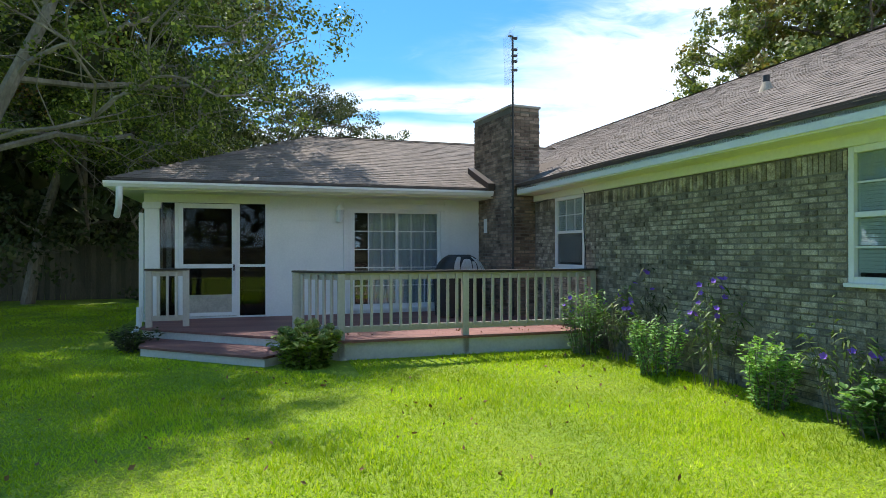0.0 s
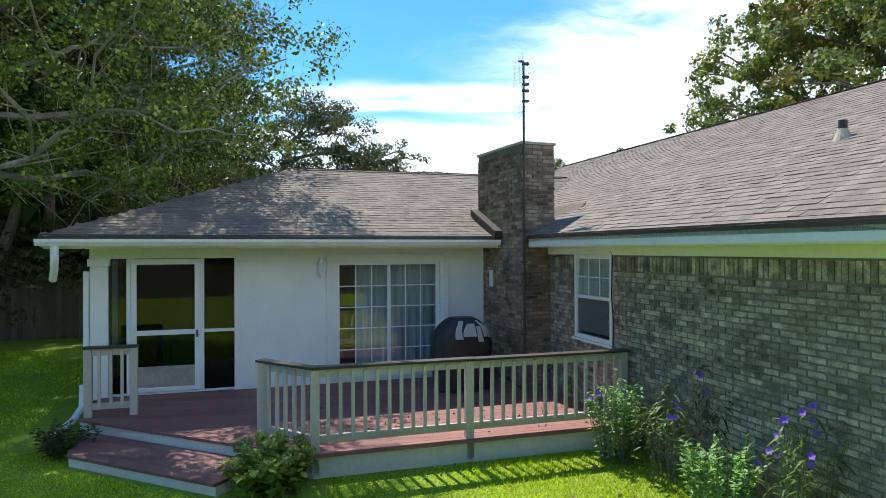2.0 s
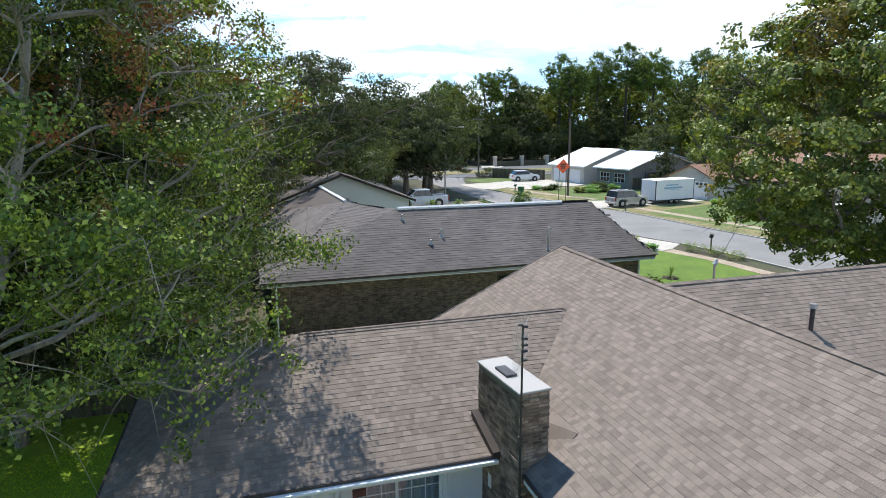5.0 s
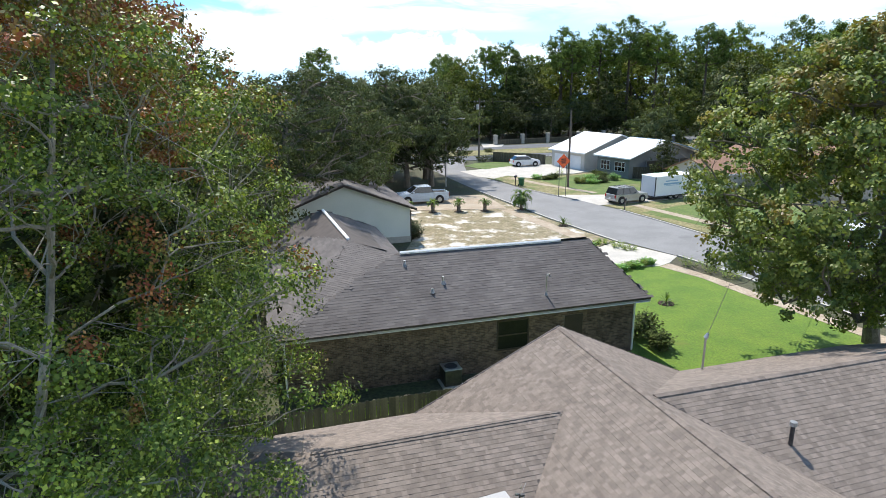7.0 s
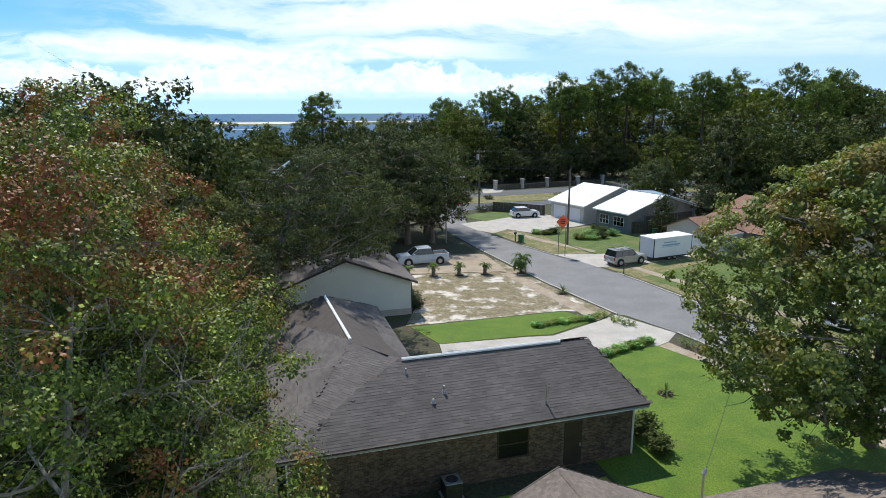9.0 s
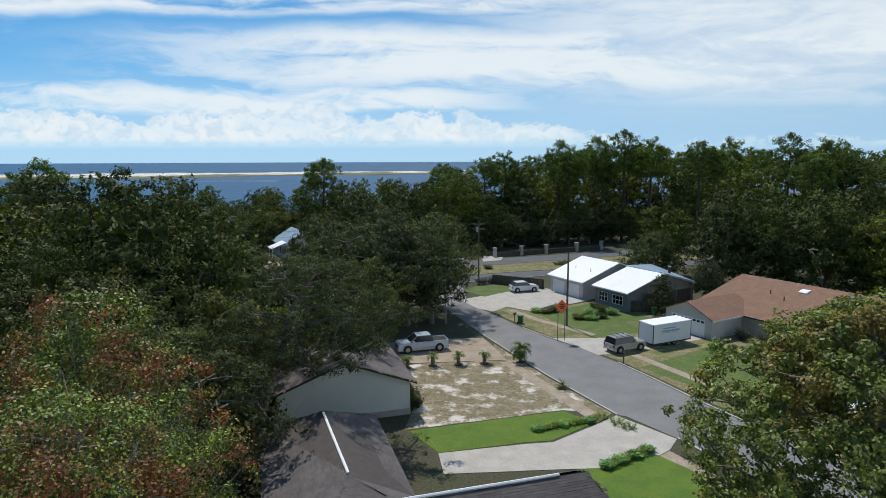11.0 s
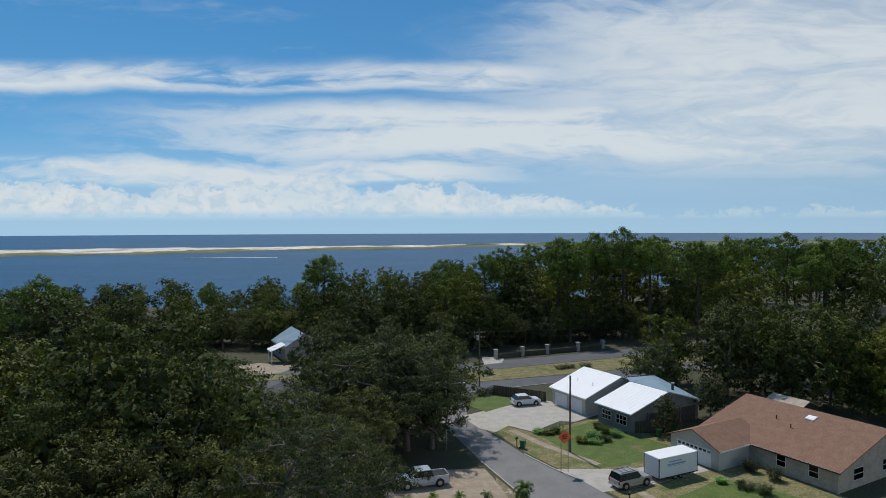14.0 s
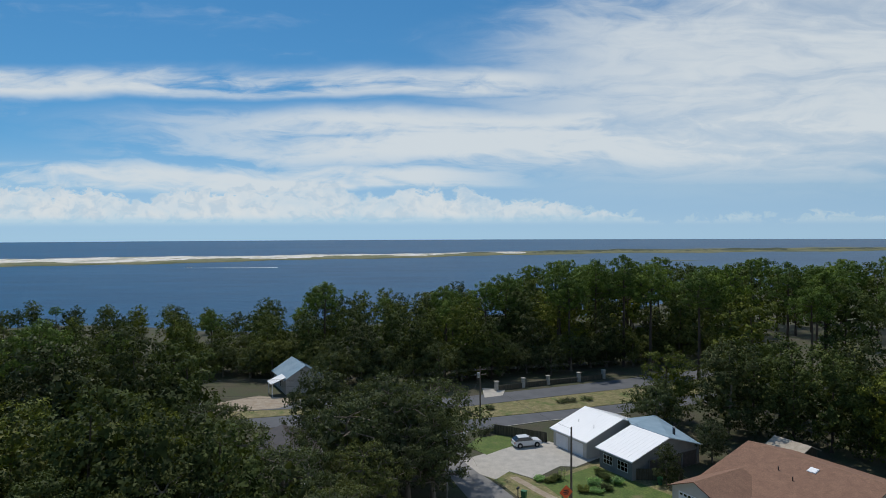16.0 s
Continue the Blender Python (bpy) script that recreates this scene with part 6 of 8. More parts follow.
FULL = dict(three=True, sprigs=6, gap=0.8, hull=0.42)
KINDS = {
    "nearoak": [tree("live_oak", "spreading grey-green live oak", s, 11.0 + s % 3, 6.4, 3.0, 62, 1.75, 185, 0.14, "leaf_oak", "bark", 0.42, fork=0.55, twigs=1, flat=0.7, group="live oaks", soft=0.85, **FULL) for s in (24, 25)],
    "nearwood": [tree("broadleaf_tree", "dark green broadleaf tree behind the fence", s, 14.0, 6.0, 2.4, 62, 1.85, 270, 0.13, "leaf_wood", "pinebark", 0.3, twigs=1, group="woodland trees", soft=0.85, **FULL) for s in (34,)],
    "neardark": [tree("magnolia_tree", "dense dark glossy magnolia tree", s, 12.5, 5.4, 2.2, 62, 1.75, 270, 0.125, "leaf_dark", "bark", 0.28, twigs=1, group="dark evergreen trees", soft=0.85, **FULL) for s in (43,)],
    "fencedark": [tree("magnolia_tree", "dense dark glossy magnolia tree", s, 13.0, 6.0, 1.4, 88, 1.55, 340, 0.09, "leaf_dark", "bark", 0.26, fork=0.5, twigs=1, group="dark evergreen trees", soft=0.6, **FULL) for s in (44,)],
    "oak": [tree("live_oak", "spreading grey-green live oak", s, 10.5 + s % 3, 6.2, 1.8, 46, 1.9, 145, 0.2, "leaf_oak", "bark", 0.42, fork=0.5, twigs=0, flat=0.7, group="live oaks", **FULL) for s in (21, 22, 23)],
    "wood": [tree("broadleaf_tree", "dark green broadleaf woodland tree", s, 14.5 + s % 3, 5.2, 1.0, 46, 1.95, 128, 0.21, "leaf_wood", "pinebark", 0.3, twigs=0, group="woodland trees", **FULL) for s in (31, 32, 33)],
    "dark": [tree("magnolia_tree", "dense dark glossy magnolia tree", s, 12.5 + s % 2, 4.4, 0.6, 40, 1.85, 170, 0.185, "leaf_dark", "bark", 0.28, twigs=0, group="dark evergreen trees", **FULL) for s in (41, 42)],
    "pine": [tree("pine_tree", "tall pine with a flat bright green crown", s, 20.0 + s % 3, 5.0, 13.4, 46, 1.6, 165, 0.17, "leaf_pine", "pinebark", 0.27, fork=0.55, twigs=1, flat=0.85, shape="umbrella", group="pines", three=True, sprigs=5, gap=0.66, hull=0.2) for s in (51, 52, 53)],
    "farwood": [tree("broadleaf_tree", "dark green broadleaf woodland tree", s, 14.0 + s % 3, 5.4, 2.4, 36, 2.1, 62, 0.29, "leaf_wood", "pinebark", 0.3, twigs=0, group="woodland trees", three=True, sprigs=5, gap=0.8, hull=0.45) for s in (35, 36)],
    "farpine": [tree("pine_tree", "tall pine with a flat bright green crown", s, 19.0 + s % 3, 5.2, 13.0, 34, 1.7, 70, 0.26, "leaf_pine", "pinebark", 0.27, fork=0.5, twigs=0, flat=0.85, shape="umbrella", group="pines", three=True, sprigs=5, gap=0.74, hull=0.2) for s in (54,)],
    "faroak": [tree("live_oak", "spreading grey-green live oak", s, 11.5, 6.2, 2.0, 36, 2.0, 75, 0.27, "leaf_oak", "bark", 0.42, fork=0.5, twigs=0, flat=0.7, group="live oaks", three=True, sprigs=5, gap=0.8, hull=0.45) for s in (26,)],
}
used = {k: [False] * len(v) for k, v in KINDS.items()}


def plant(kind, i, x, y, turn, scale, z=0.0):
    """Places the prototype itself first, then copies."""
    i %= len(KINDS[kind])
    ob = KINDS[kind][i]
    m = pose(x, y, z, 0, 0, turn)
    if not used[kind][i]:
        used[kind][i] = True
        ob.matrix_basis = m
        ob.scale = (scale,) * 3
        return ob
    c = copy_thing(ob, m)
    c.scale = (scale,) * 3
    return c


rnd = random.Random(77)
# oaks over the street's near side and round the white-walled house
for x, y, s in ((-7.5, 88, 1.2), (-2.4, 91.0, 1.2), (-4.8, 83.5, 0.95), (-12.5, 83, 1.15), (-20.5, 107.5, 1.05), (-18.5, 56, 0.9), (-11.0, 66, 0.8), (-18, 71, 1.0), (-11, 99, 0.95), (-20, 47, 0.9), (-25, 58, 1.1), (-9.5, 76, 0.8), (-13, 107, 0.75), (-26, 68, 1.0), (-27, 80, 1.0), (-33, 88, 1.05), (-9.8, 60.5, 0.72), (-1.6, 84.3, 0.88)):
    plant("nearoak" if y < 95 else "oak", rnd.randrange(3), x, y, rnd.uniform(0, 360), s)
# thick trees behind the side fence
for x, y, k, s in ((-20.5, 23.0, "wood", 0.95), (-20, 29, "dark", 1.05), (-17.5, 33, "oak", 0.9), (-15.0, 40, "oak", 0.85), (-25, 25, "wood", 1.0), (-28, 33, "wood", 1.0), (-22, 37, "wood", 0.85), (-19.5, 44, "oak", 0.9), (-26, 17, "dark", 1.0), (-31, 43, "dark", 1.1), (-35, 25, "wood", 1.1), (-27, 50, "dark", 1.0), (-35, 35, "wood", 1.0), (-33, 54, "wood", 1.0), (-35, 66, "oak", 1.1), (-35, 76, "wood", 0.95)):
    plant("near" + k, rnd.randrange(3), x, y, rnd.uniform(0, 360), s)

for x, y, s in ((-12.4, 21.6, 1.0), (-18.0, 23.5, 0.95), (-14.5, 29.0, 0.85)):
    plant("fencedark", 0, x, y, rnd.uniform(0, 360), s)


def clear_of(x, y):
    """True where the woods stand: off the roads, yards and houses."""
    if y < 60:
        return x < -40 or x > 75
    if y < 108:
        return x < -40 or x > 62 or (x > 52 and y > 96)
    mid = 113.0 if x < 0 else 117 + 0.4 * x
    if mid - 13 < y < mid + 29:
        return x > 58 and y < mid - 4
    if -62 < x < -26 and y < 154:
        return False
    return y > mid


def grow(y0, y1, gap):
    for gy in np.arange(y0, y1, gap):
        for gx in np.arange(-175, 190, gap * 1.05):
            x, y = gx + rnd.uniform(-0.4, 0.4) * gap, gy + rnd.uniform(-0.4, 0.4) * gap
            if not clear_of(x, y) or abs(x) > 0.76 * y + 14:
                continue
            if y > 246 + 12 * math.sin(x * 0.02):
                continue
            if x > 60 and y < 110 and x > 0.74 * y + 8:
                continue
            roll = rnd.random()
            tall = x > 18 + (y - 140) * 0.1 and y > 135
            if tall:
                kind = "pine" if roll < 0.42 else "wood" if roll < 0.84 else "dark"
                s = rnd.uniform(1.06, 1.3) * (1.0 if kind != "wood" else 1.12)
            elif y > 140:
                kind = "pine" if roll < 0.08 else "wood" if roll < 0.7 else "dark" if roll < 0.84 else "oak"
                s = rnd.uniform(0.84, 1.1) * (0.88 if kind == "pine" else 1.0)
                if x < -70:
                    s *= 0.58
                elif x < -45:
                    s *= 0.76
                elif x < -14 and y > 150:
                    s *= 0.84
            else:
                kind = "oak" if roll < 0.4 else "wood" if roll < 0.72 else "dark" if roll < 0.94 else "pine"
                s = rnd.uniform(0.8, 1.08) * (0.75 if kind == "pine" else 1.0)
            if y > 172:
                kind = {"wood": "farwood", "dark": "farwood", "pine": "farpine", "oak": "faroak"}[kind]
            plant(kind, rnd.randrange(3), x, y, rnd.uniform(0, 360), s)


grow(34, 168, 8.9)
# scrubby edge of the woods along the main road
for k in range(26):
    x = -64 + k * 5.6
    plant("oak", k, x + rnd.uniform(-1.5, 1.5), (143.5 if x < 0 else 147.5 + 0.4 * x) + rnd.uniform(-1.5, 3.0) + (10 if x < -26 else 0), rnd.uniform(0, 360), rnd.uniform(0.55, 0.85))
for k in range(44):
    x = -66 + k * 3.5
    plant("faroak", 0, x + rnd.uniform(-1, 1), (148.5 if x < 0 else 152.5 + 0.4 * x) + rnd.uniform(-1.5, 2.5) + (9 if x < -26 else 0), rnd.uniform(0, 360), rnd.uniform(0.5, 0.72))
grow(173, 252, 12.5)
# known crowns that stand out against the sky and water
NEAR_CROWNS = ((-60, 96, "pine", 1.0), (-41, 102, "wood", 1.2), (-48, 99, "wood", 1.25), (-55, 91, "dark", 1.4), (-27.5, 61, "wood", 1.22), (-34, 63, "wood", 1.2), (-22, 64, "wood", 1.12), (-41, 58, "dark", 1.3))
SKYLINE = ((-31.5, 168, "pine", 1.05), (-59, 139.5, "wood", 1.08), (-70, 108, "pine", 0.92), (-77, 104, "pine", 0.85), (-66, 116, "wood", 1.0), (0.5, 172, "pine", 0.98), (11, 168, "pine", 1.05), (17, 175, "pine", 1.08), (30, 165, "pine", 1.15), (41, 172, "pine", 1.2), (52, 160, "pine", 1.22), (60, 150, "pine", 1.22), (71, 158, "pine", 1.22), (82, 152, "pine", 1.2), (90, 150, "pine", 1.2), (47.6, 107.4, "dark", 1.2), (54, 112, "wood", 1.05), (41, 118, "wood", 0.95), (37, 112, "oak", 0.8), (61, 101, "wood", 1.0), (67, 95, "wood", 1.0), (66, 86, "wood", 0.95), (72, 80, "oak", 1.1), (62, 118, "wood", 1.1), (69, 108, "dark", 1.2), (30.5, 88.5, "dark", 0.42))
for x, y, k, h in SKYLINE + NEAR_CROWNS:
    plant(k, rnd.randrange(3), x, y, rnd.uniform(0, 360), h)
plant("neardark", 0, 40.4, 97.0, 40, 0.5)


# ---- fences ----


def board_fence(name, a0, a1, b, height, label, singles=300):
    """Vertical boards on two rails, along the houses' a axis."""
    f = thing(name, at(0, 0), label, "fence")
    me = []
    for h in (height, height - 0.03, height + 0.02):
        bm = bmesh.new()
        poly(bm, [(0, 0, -0.1), (0.138, 0, -0.1), (0.138, 0, h - 0.03), (0.108, 0, h), (0.03, 0, h), (0, 0, h - 0.03)], (0, 0.018, 0))
        bmesh.ops.recalc_face_normals(bm, faces=bm.faces)
        me.append(mesh_of("board", bm, M["fence"]))
    rng = random.Random(int(a0 * 10))
    a = a0
    while a < a1 and singles > 0:
        share("board", rng.choice(me), f, pose(a, b, 0, 0, rng.uniform(-0.6, 0.6), 0))
        a += rng.uniform(0.143, 0.152)
        singles -= 1
    for z in (0.35, 1.0, 1.55):
        part("rail", boxed(a0, a1, b + 0.02, b + 0.06, z, z + 0.09), M["fence"], f)
    x = a0 + 1.0
    while x < a1:
        part("post", boxed(x, x + 0.09, b + 0.06, b + 0.15, -0.1, height - 0.05), M["fence"], f)
        x += 2.4
    return f


board_fence("board_fence", -34.0, 8.6, 22.85, 1.82, "weathered grey-brown wooden board fence", 300)
fence_far = board_fence("board_fence", 0.0, 9.5, 0.0, 1.7, "dark weathered wooden fence beside a driveway", 70)
fence_far.matrix_basis = pose(8.6, 110.8, 0, 0, 0, -29)

fence_side = board_fence("board_fence", 0.0, 6.5, 0.0, 1.6, "dark brown wooden fence beside the grey house", 60)
fence_side.matrix_basis = pose(26.8, 90.2, 0, 0, 0, -3)

board_fence("board_fence", -26.0, 14.5, -13.5, 1.82, "weathered wooden board fence closing the back lawn", 280)
for x, y, k, h in ((-14, -19, "nearwood", 0.9), (-5, -20, "nearoak", 0.95), (4, -18, "nearwood", 0.8), (14, -18, "nearoak", 0.9)):
    plant(k, 0, x, y, 40 * x, h)

# ---- vehicles ----


def wheel(parent, x, y, r, side):
    t = part("wheel", cylinder(bmesh.new(), (x, y - 0.11, r), (x, y + 0.11, r), r, r, 20), M["tyre"], parent, "black tyre")
    part("rim", cylinder(bmesh.new(), (x, y + side * 0.10, r), (x, y + side * 0.125, r), r * 0.62, r * 0.55, 14), M["rim"], t, "alloy rim")


def vehicle(name, label, m, paint, L, W, H, belt, hood, cabin, roof_span, bed=0.0, rack=False, wr=0.36):
    """A car with its tail at x = 0 and nose at x = L; cabin and roof_span: from, to along x."""
    v = thing(name, m, label, "car")
    w = W / 2
    tail = 0.72 if bed else belt
    prof = [(0.02, 0.42), (0.0, 0.62), (0.03, tail - 0.05), (0.08, tail)]
    if bed:
        prof += [(bed, tail), (bed, belt)]
    prof += [(cabin[1] - 0.05, belt), (cabin[1] + 0.1, belt - 0.03), (L - 0.3, hood), (L - 0.06, hood - 0.14), (L, 0.62), (L - 0.03, 0.4), (L - 0.2, 0.27), (0.2, 0.27)]
    bm = bmesh.new()
    poly(bm, [(x, -w, z) for x, z in prof], (0, W, 0))
    for vt in bm.verts:
        if vt.co.z > belt - 0.15:
            vt.co.y *= 0.95
        if vt.co.x > L - 0.4 or vt.co.x < 0.25:
            vt.co.y *= 0.93
    bmesh.ops.recalc_face_normals(bm, faces=bm.faces)
    bmesh.ops.bevel(bm, geom=[e for e in bm.edges if abs(abs(e.verts[0].co.y) - w) < 0.2 and abs(e.verts[0].co.y - e.verts[1].co.y) < 0.1], offset=0.05, segments=2, affect="EDGES")
    body = part("body", bm, M[paint], v)
    if bed:
        for y0, y1 in ((-w + 0.01, -w + 0.13), (w - 0.13, w - 0.01)):
            part("bed_side", boxed(0.06, bed, y0, y1, tail - 0.05, belt - 0.02, 0.03), M[paint], v)
        part("tailgate", boxed(0.0, 0.1, -w + 0.08, w - 0.08, 0.55, belt - 0.02, 0.03), M[paint], v)
        # black slab raised near the rails to darken the open bed
        part("bed_liner", boxed(0.1, bed - 0.02, -w + 0.13, w - 0.13, tail - 0.01, belt - 0.14), M["tyre"], v, "black slab filling the dark open bed")
    # glasshouse
    (c0, c1), (r0, r1) = cabin, roof_span
    wb, wt = w * 0.93, w * 0.76
    bm = bmesh.new()
    lo = [bm.verts.new(p) for p in ((c0, -wb, belt - 0.02), (c1, -wb, belt - 0.02), (c1, wb, belt - 0.02), (c0, wb, belt - 0.02))]
    hi = [bm.verts.new(p) for p in ((r0, -wt, H - 0.05), (r1, -wt, H - 0.05), (r1, wt, H - 0.05), (r0, wt, H - 0.05))]
    for k in range(4):
        bm.faces.new((lo[k], lo[(k + 1) % 4], hi[(k + 1) % 4], hi[k]))
    bm.faces.new(hi)
    bmesh.ops.recalc_face_normals(bm, faces=bm.faces)
    part("glasshouse", bm, M["carglass"], v, "dark tinted glass")
    part("roof", boxed(r0 - 0.04, r1 + 0.04, -wt - 0.02, wt + 0.02, H - 0.07, H, 0.03), M[paint], v)
    n = 3 if (c1 - c0) > 2.4 else 2
    for s in (-1, 1):
        for k in range(n + 1):
            a = Vector((c0 + (c1 - c0) * k / n, s * (wb + 0.004), belt - 0.02))
            b = Vector((r0 + (r1 - r0) * k / n, s * (wt + 0.004), H - 0.05))
            part("pillar", tube(bmesh.new(), [a, b], 0.028 if k in (0, n) else 0.018, 5), M[paint if k == n else "black"], v)
        part("mirror", boxed(c1 - 0.45, c1 - 0.25, s * (w + 0.03) - 0.08, s * (w + 0.03) + 0.08, belt, belt + 0.15, 0.03), M[paint], v)
        part("headlight", boxed(L - 0.16, L - 0.01, s * (w - 0.28) - 0.17, s * (w - 0.28) + 0.17, hood - 0.27, hood - 0.13, 0.02), M["glass"], v)
        part("tail_light", boxed(-0.02, 0.08, s * (w - 0.15) - 0.09, s * (w - 0.15) + 0.09, 0.72, belt - 0.04, 0.02), M["redlamp"], v, "red tail light")
        for x in (L * 0.19, L * 0.81):
            part("wheel_arch", cylinder(bmesh.new(), (x, s * (w - 0.1), wr + 0.02), (x, s * (w + 0.006), wr + 0.02), wr + 0.09, wr + 0.08, 18), M["tyre"], v)
            wheel(v, x, s * (w - 0.09), wr, s)
        if rack:
            part("roof_rail", tube(bmesh.new(), [(r0 + 0.1, s * wt * 0.85, H + 0.05), (r1 - 0.1, s * wt * 0.85, H + 0.05)], 0.025, 6), M["darkmetal"], v)
    if rack:
        for x in (r0 + 0.5, (r0 + r1) / 2, r1 - 0.4):
            part("crossbar", boxed(x - 0.03, x + 0.03, -wt * 0.85, wt * 0.85, H + 0.04, H + 0.07), M["darkmetal"], v)
    part("bumper", boxed(-0.06, 0.12, -w + 0.06, w - 0.06, 0.38, 0.56, 0.04), M["galv" if bed else paint], v)
    part("bumper", boxed(L - 0.12, L + 0.04, -w + 0.06, w - 0.06, 0.36, 0.56, 0.04), M[paint], v)
    part("number_plate", boxed(-0.075, -0.062, -0.16, 0.16, 0.6, 0.74), M["white"], v)
    part("grille", boxed(L - 0.03, L + 0.012, -0.45, 0.45, 0.58, hood - 0.22, 0.02), M["darkmetal"], v)
    return v


vehicle("white_suv", "white suv parked on a concrete driveway", pose(11.1, 104.0, 0.04, 0, 0, 14), "carwhite", 4.7, 1.9, 1.68, 1.12, 1.03, (0.12, 3.45), (0.75, 2.5))
vehicle("silver_suv", "older silver suv with roof rails on a driveway", pose(18.7, 71.2, 0.045, 0, 0, 26), "carsilver", 4.8, 1.9, 1.82, 1.1, 1.06, (0.08, 3.35), (0.35, 2.75), rack=True, wr=0.39)
vehicle("pickup_truck", "pale blue-grey crew cab pickup parked on a dusty drive", pose(0.35, 73.3, 0.04, 0, 0, 197), "carblue", 6.0, 2.05, 1.94, 1.28, 1.2, (1.84, 4.55), (2.12, 3.72), bed=1.8, wr=0.43)
vehicle("white_suv", "white suv parked under oak trees", pose(-15.2, 88.2, 0.0, 0, 0, 205), "carwhite", 4.8, 1.9, 1.75, 1.05, 1.0, (0.1, 3.3), (0.5, 2.7), rack=True)
vehicle("white_pickup", "white pickup parked on a driveway behind the maple", pose(33.6, 56.5, 0.05, 0, 0, 25), "carwhite", 5.8, 2.0, 1.9, 1.18, 1.12, (1.85, 4.4), (2.1, 3.7), bed=1.8, wr=0.41)
vehicle("white_van", "white van parked beside a lawn", pose(31.0, 49.5, 0.05, 0, 0, 28), "carwhite", 5.0, 2.0, 2.1, 1.2, 1.05, (0.1, 4.2), (0.2, 3.6), wr=0.37)

trailer = thing("cargo_trailer", pose(24.2, 72.7, 0.045, 0, 0, 25.5), "white box cargo trailer parked on the driveway", "trailer")
part("box", boxed(0, 5.9, 0, 2.35, 0.4, 2.72, 0.03), M["trailer"], trailer)
part("roof", boxed(-0.03, 5.93, -0.03, 2.38, 2.72, 2.78, 0.02), M["metalroof"], trailer)
for x, y in ((-0.02, -0.02), (5.84, -0.02), (-0.02, 2.29), (5.84, 2.29)):
    part("corner_post", boxed(x, x + 0.08, y, y + 0.08, 0.4, 2.72), M["black"], trailer, "black corner trim")
part("lower_trim", boxed(-0.02, 5.92, -0.025, -0.002, 0.38, 0.5), M["black"], trailer)
part("lower_trim", boxed(-0.025, -0.002, 0.05, 2.3, 0.38, 0.5), M["black"], trailer)
for x, z, w_, h in ((1.25, 1.75, 2.8, 0.2), (1.5, 2.1, 1.9, 0.14), (1.25, 1.62, 2.5, 0.05)):
    part("lettering_bar", boxed(x, x + w_, -0.012, -0.002, z, z + h), M["bluetext"], trailer, "faded blue lettering bar")
for x in (2.5, 3.35):
    wheel(trailer, x, 0.12, 0.36, -1)
    wheel(trailer, x, 2.23, 0.36, 1)
part("frame", boxed(0.1, 5.8, 0.2, 2.15, 0.28, 0.4), M["darkmetal"], trailer)
part("drawbar", tube(bmesh.new(), [(0.0, 0.4, 0.36), (-0.9, 1.17, 0.4), (0.0, 1.95, 0.36)], 0.05, 6), M["darkmetal"], trailer)

# ---- street things ----
sign = thing("warning_sign", pose(14.2, 76.0, 0, 0, 0, 14), "orange diamond road work sign on two posts", "sign")
bm = bmesh.new()
poly(bm, [(0, -0.03, 3.4), (0.86, -0.03, 4.26), (0, -0.03, 5.12), (-0.86, -0.03, 4.26)], (0, 0.012, 0))
bmesh.ops.recalc_face_normals(bm, faces=bm.faces)
part("panel", bm, M["orange"], sign)
for x in (-0.45, 0.45):
    part("post", boxed(x - 0.03, x + 0.03, -0.01, 0.04, 0, 4.3), M["darkmetal"], sign)
for x, z, w_ in ((-0.3, 4.43, 0.6), (-0.35, 4.21, 0.7), (-0.25, 3.99, 0.5)):
    part("lettering_bar", boxed(x, x + w_, -0.038, -0.031, z, z + 0.13), M["black"], sign)

stop = thing("stop_sign", pose(2.6, 105.0, 0, 0, 0, 200), "red octagonal stop sign on a metal post", "sign")
part("panel", cylinder(bmesh.new(), (0, -0.02, 2.2), (0, 0.0, 2.2), 0.4, 0.4, 8), M["redlamp"], stop)
part("post", boxed(-0.03, 0.03, 0.0, 0.05, 0, 2.5), M["galv"], stop)


def wheelie_bin(m, label):
    b = thing("wheelie_bin", m, label, "bin")
    bm = bmesh.new()
    poly(bm, [(-0.24, -0.28, 0.08), (0.24, -0.28, 0.08), (0.24, 0.24, 0.08), (-0.24, 0.24, 0.08)])
    r = bmesh.ops.extrude_face_region(bm, geom=list(bm.faces))
    for v in [g for g in r["geom"] if isinstance(g, bmesh.types.BMVert)]:
        v.co.z, v.co.x, v.co.y = 1.0, v.co.x * 1.22, v.co.y * 1.25
    bmesh.ops.recalc_face_normals(bm, faces=bm.faces)
    part("body", bm, M["green_plastic"], b)
    part("lid", boxed(-0.32, 0.32, -0.38, 0.36, 1.0, 1.06, 0.02), M["green_plastic"], b)
    part("handle", tube(bmesh.new(), [(-0.25, 0.36, 0.98), (0.25, 0.36, 0.98)], 0.02, 6), M["darkmetal"], b)
    for s in (-1, 1):
        part("wheel", cylinder(bmesh.new(), (s * 0.26 - 0.03, 0.26, 0.12), (s * 0.26 + 0.03, 0.26, 0.12), 0.12, 0.12, 12), M["tyre"], b)


wheelie_bin(pose(10.3, 84.2, 0.02, 0, 0, 60), "green wheelie bin standing at the kerb")
wheelie_bin(pose(29.6, 88.6, 0.02, 0, 0, 60), "green wheelie bin beside the grey house")


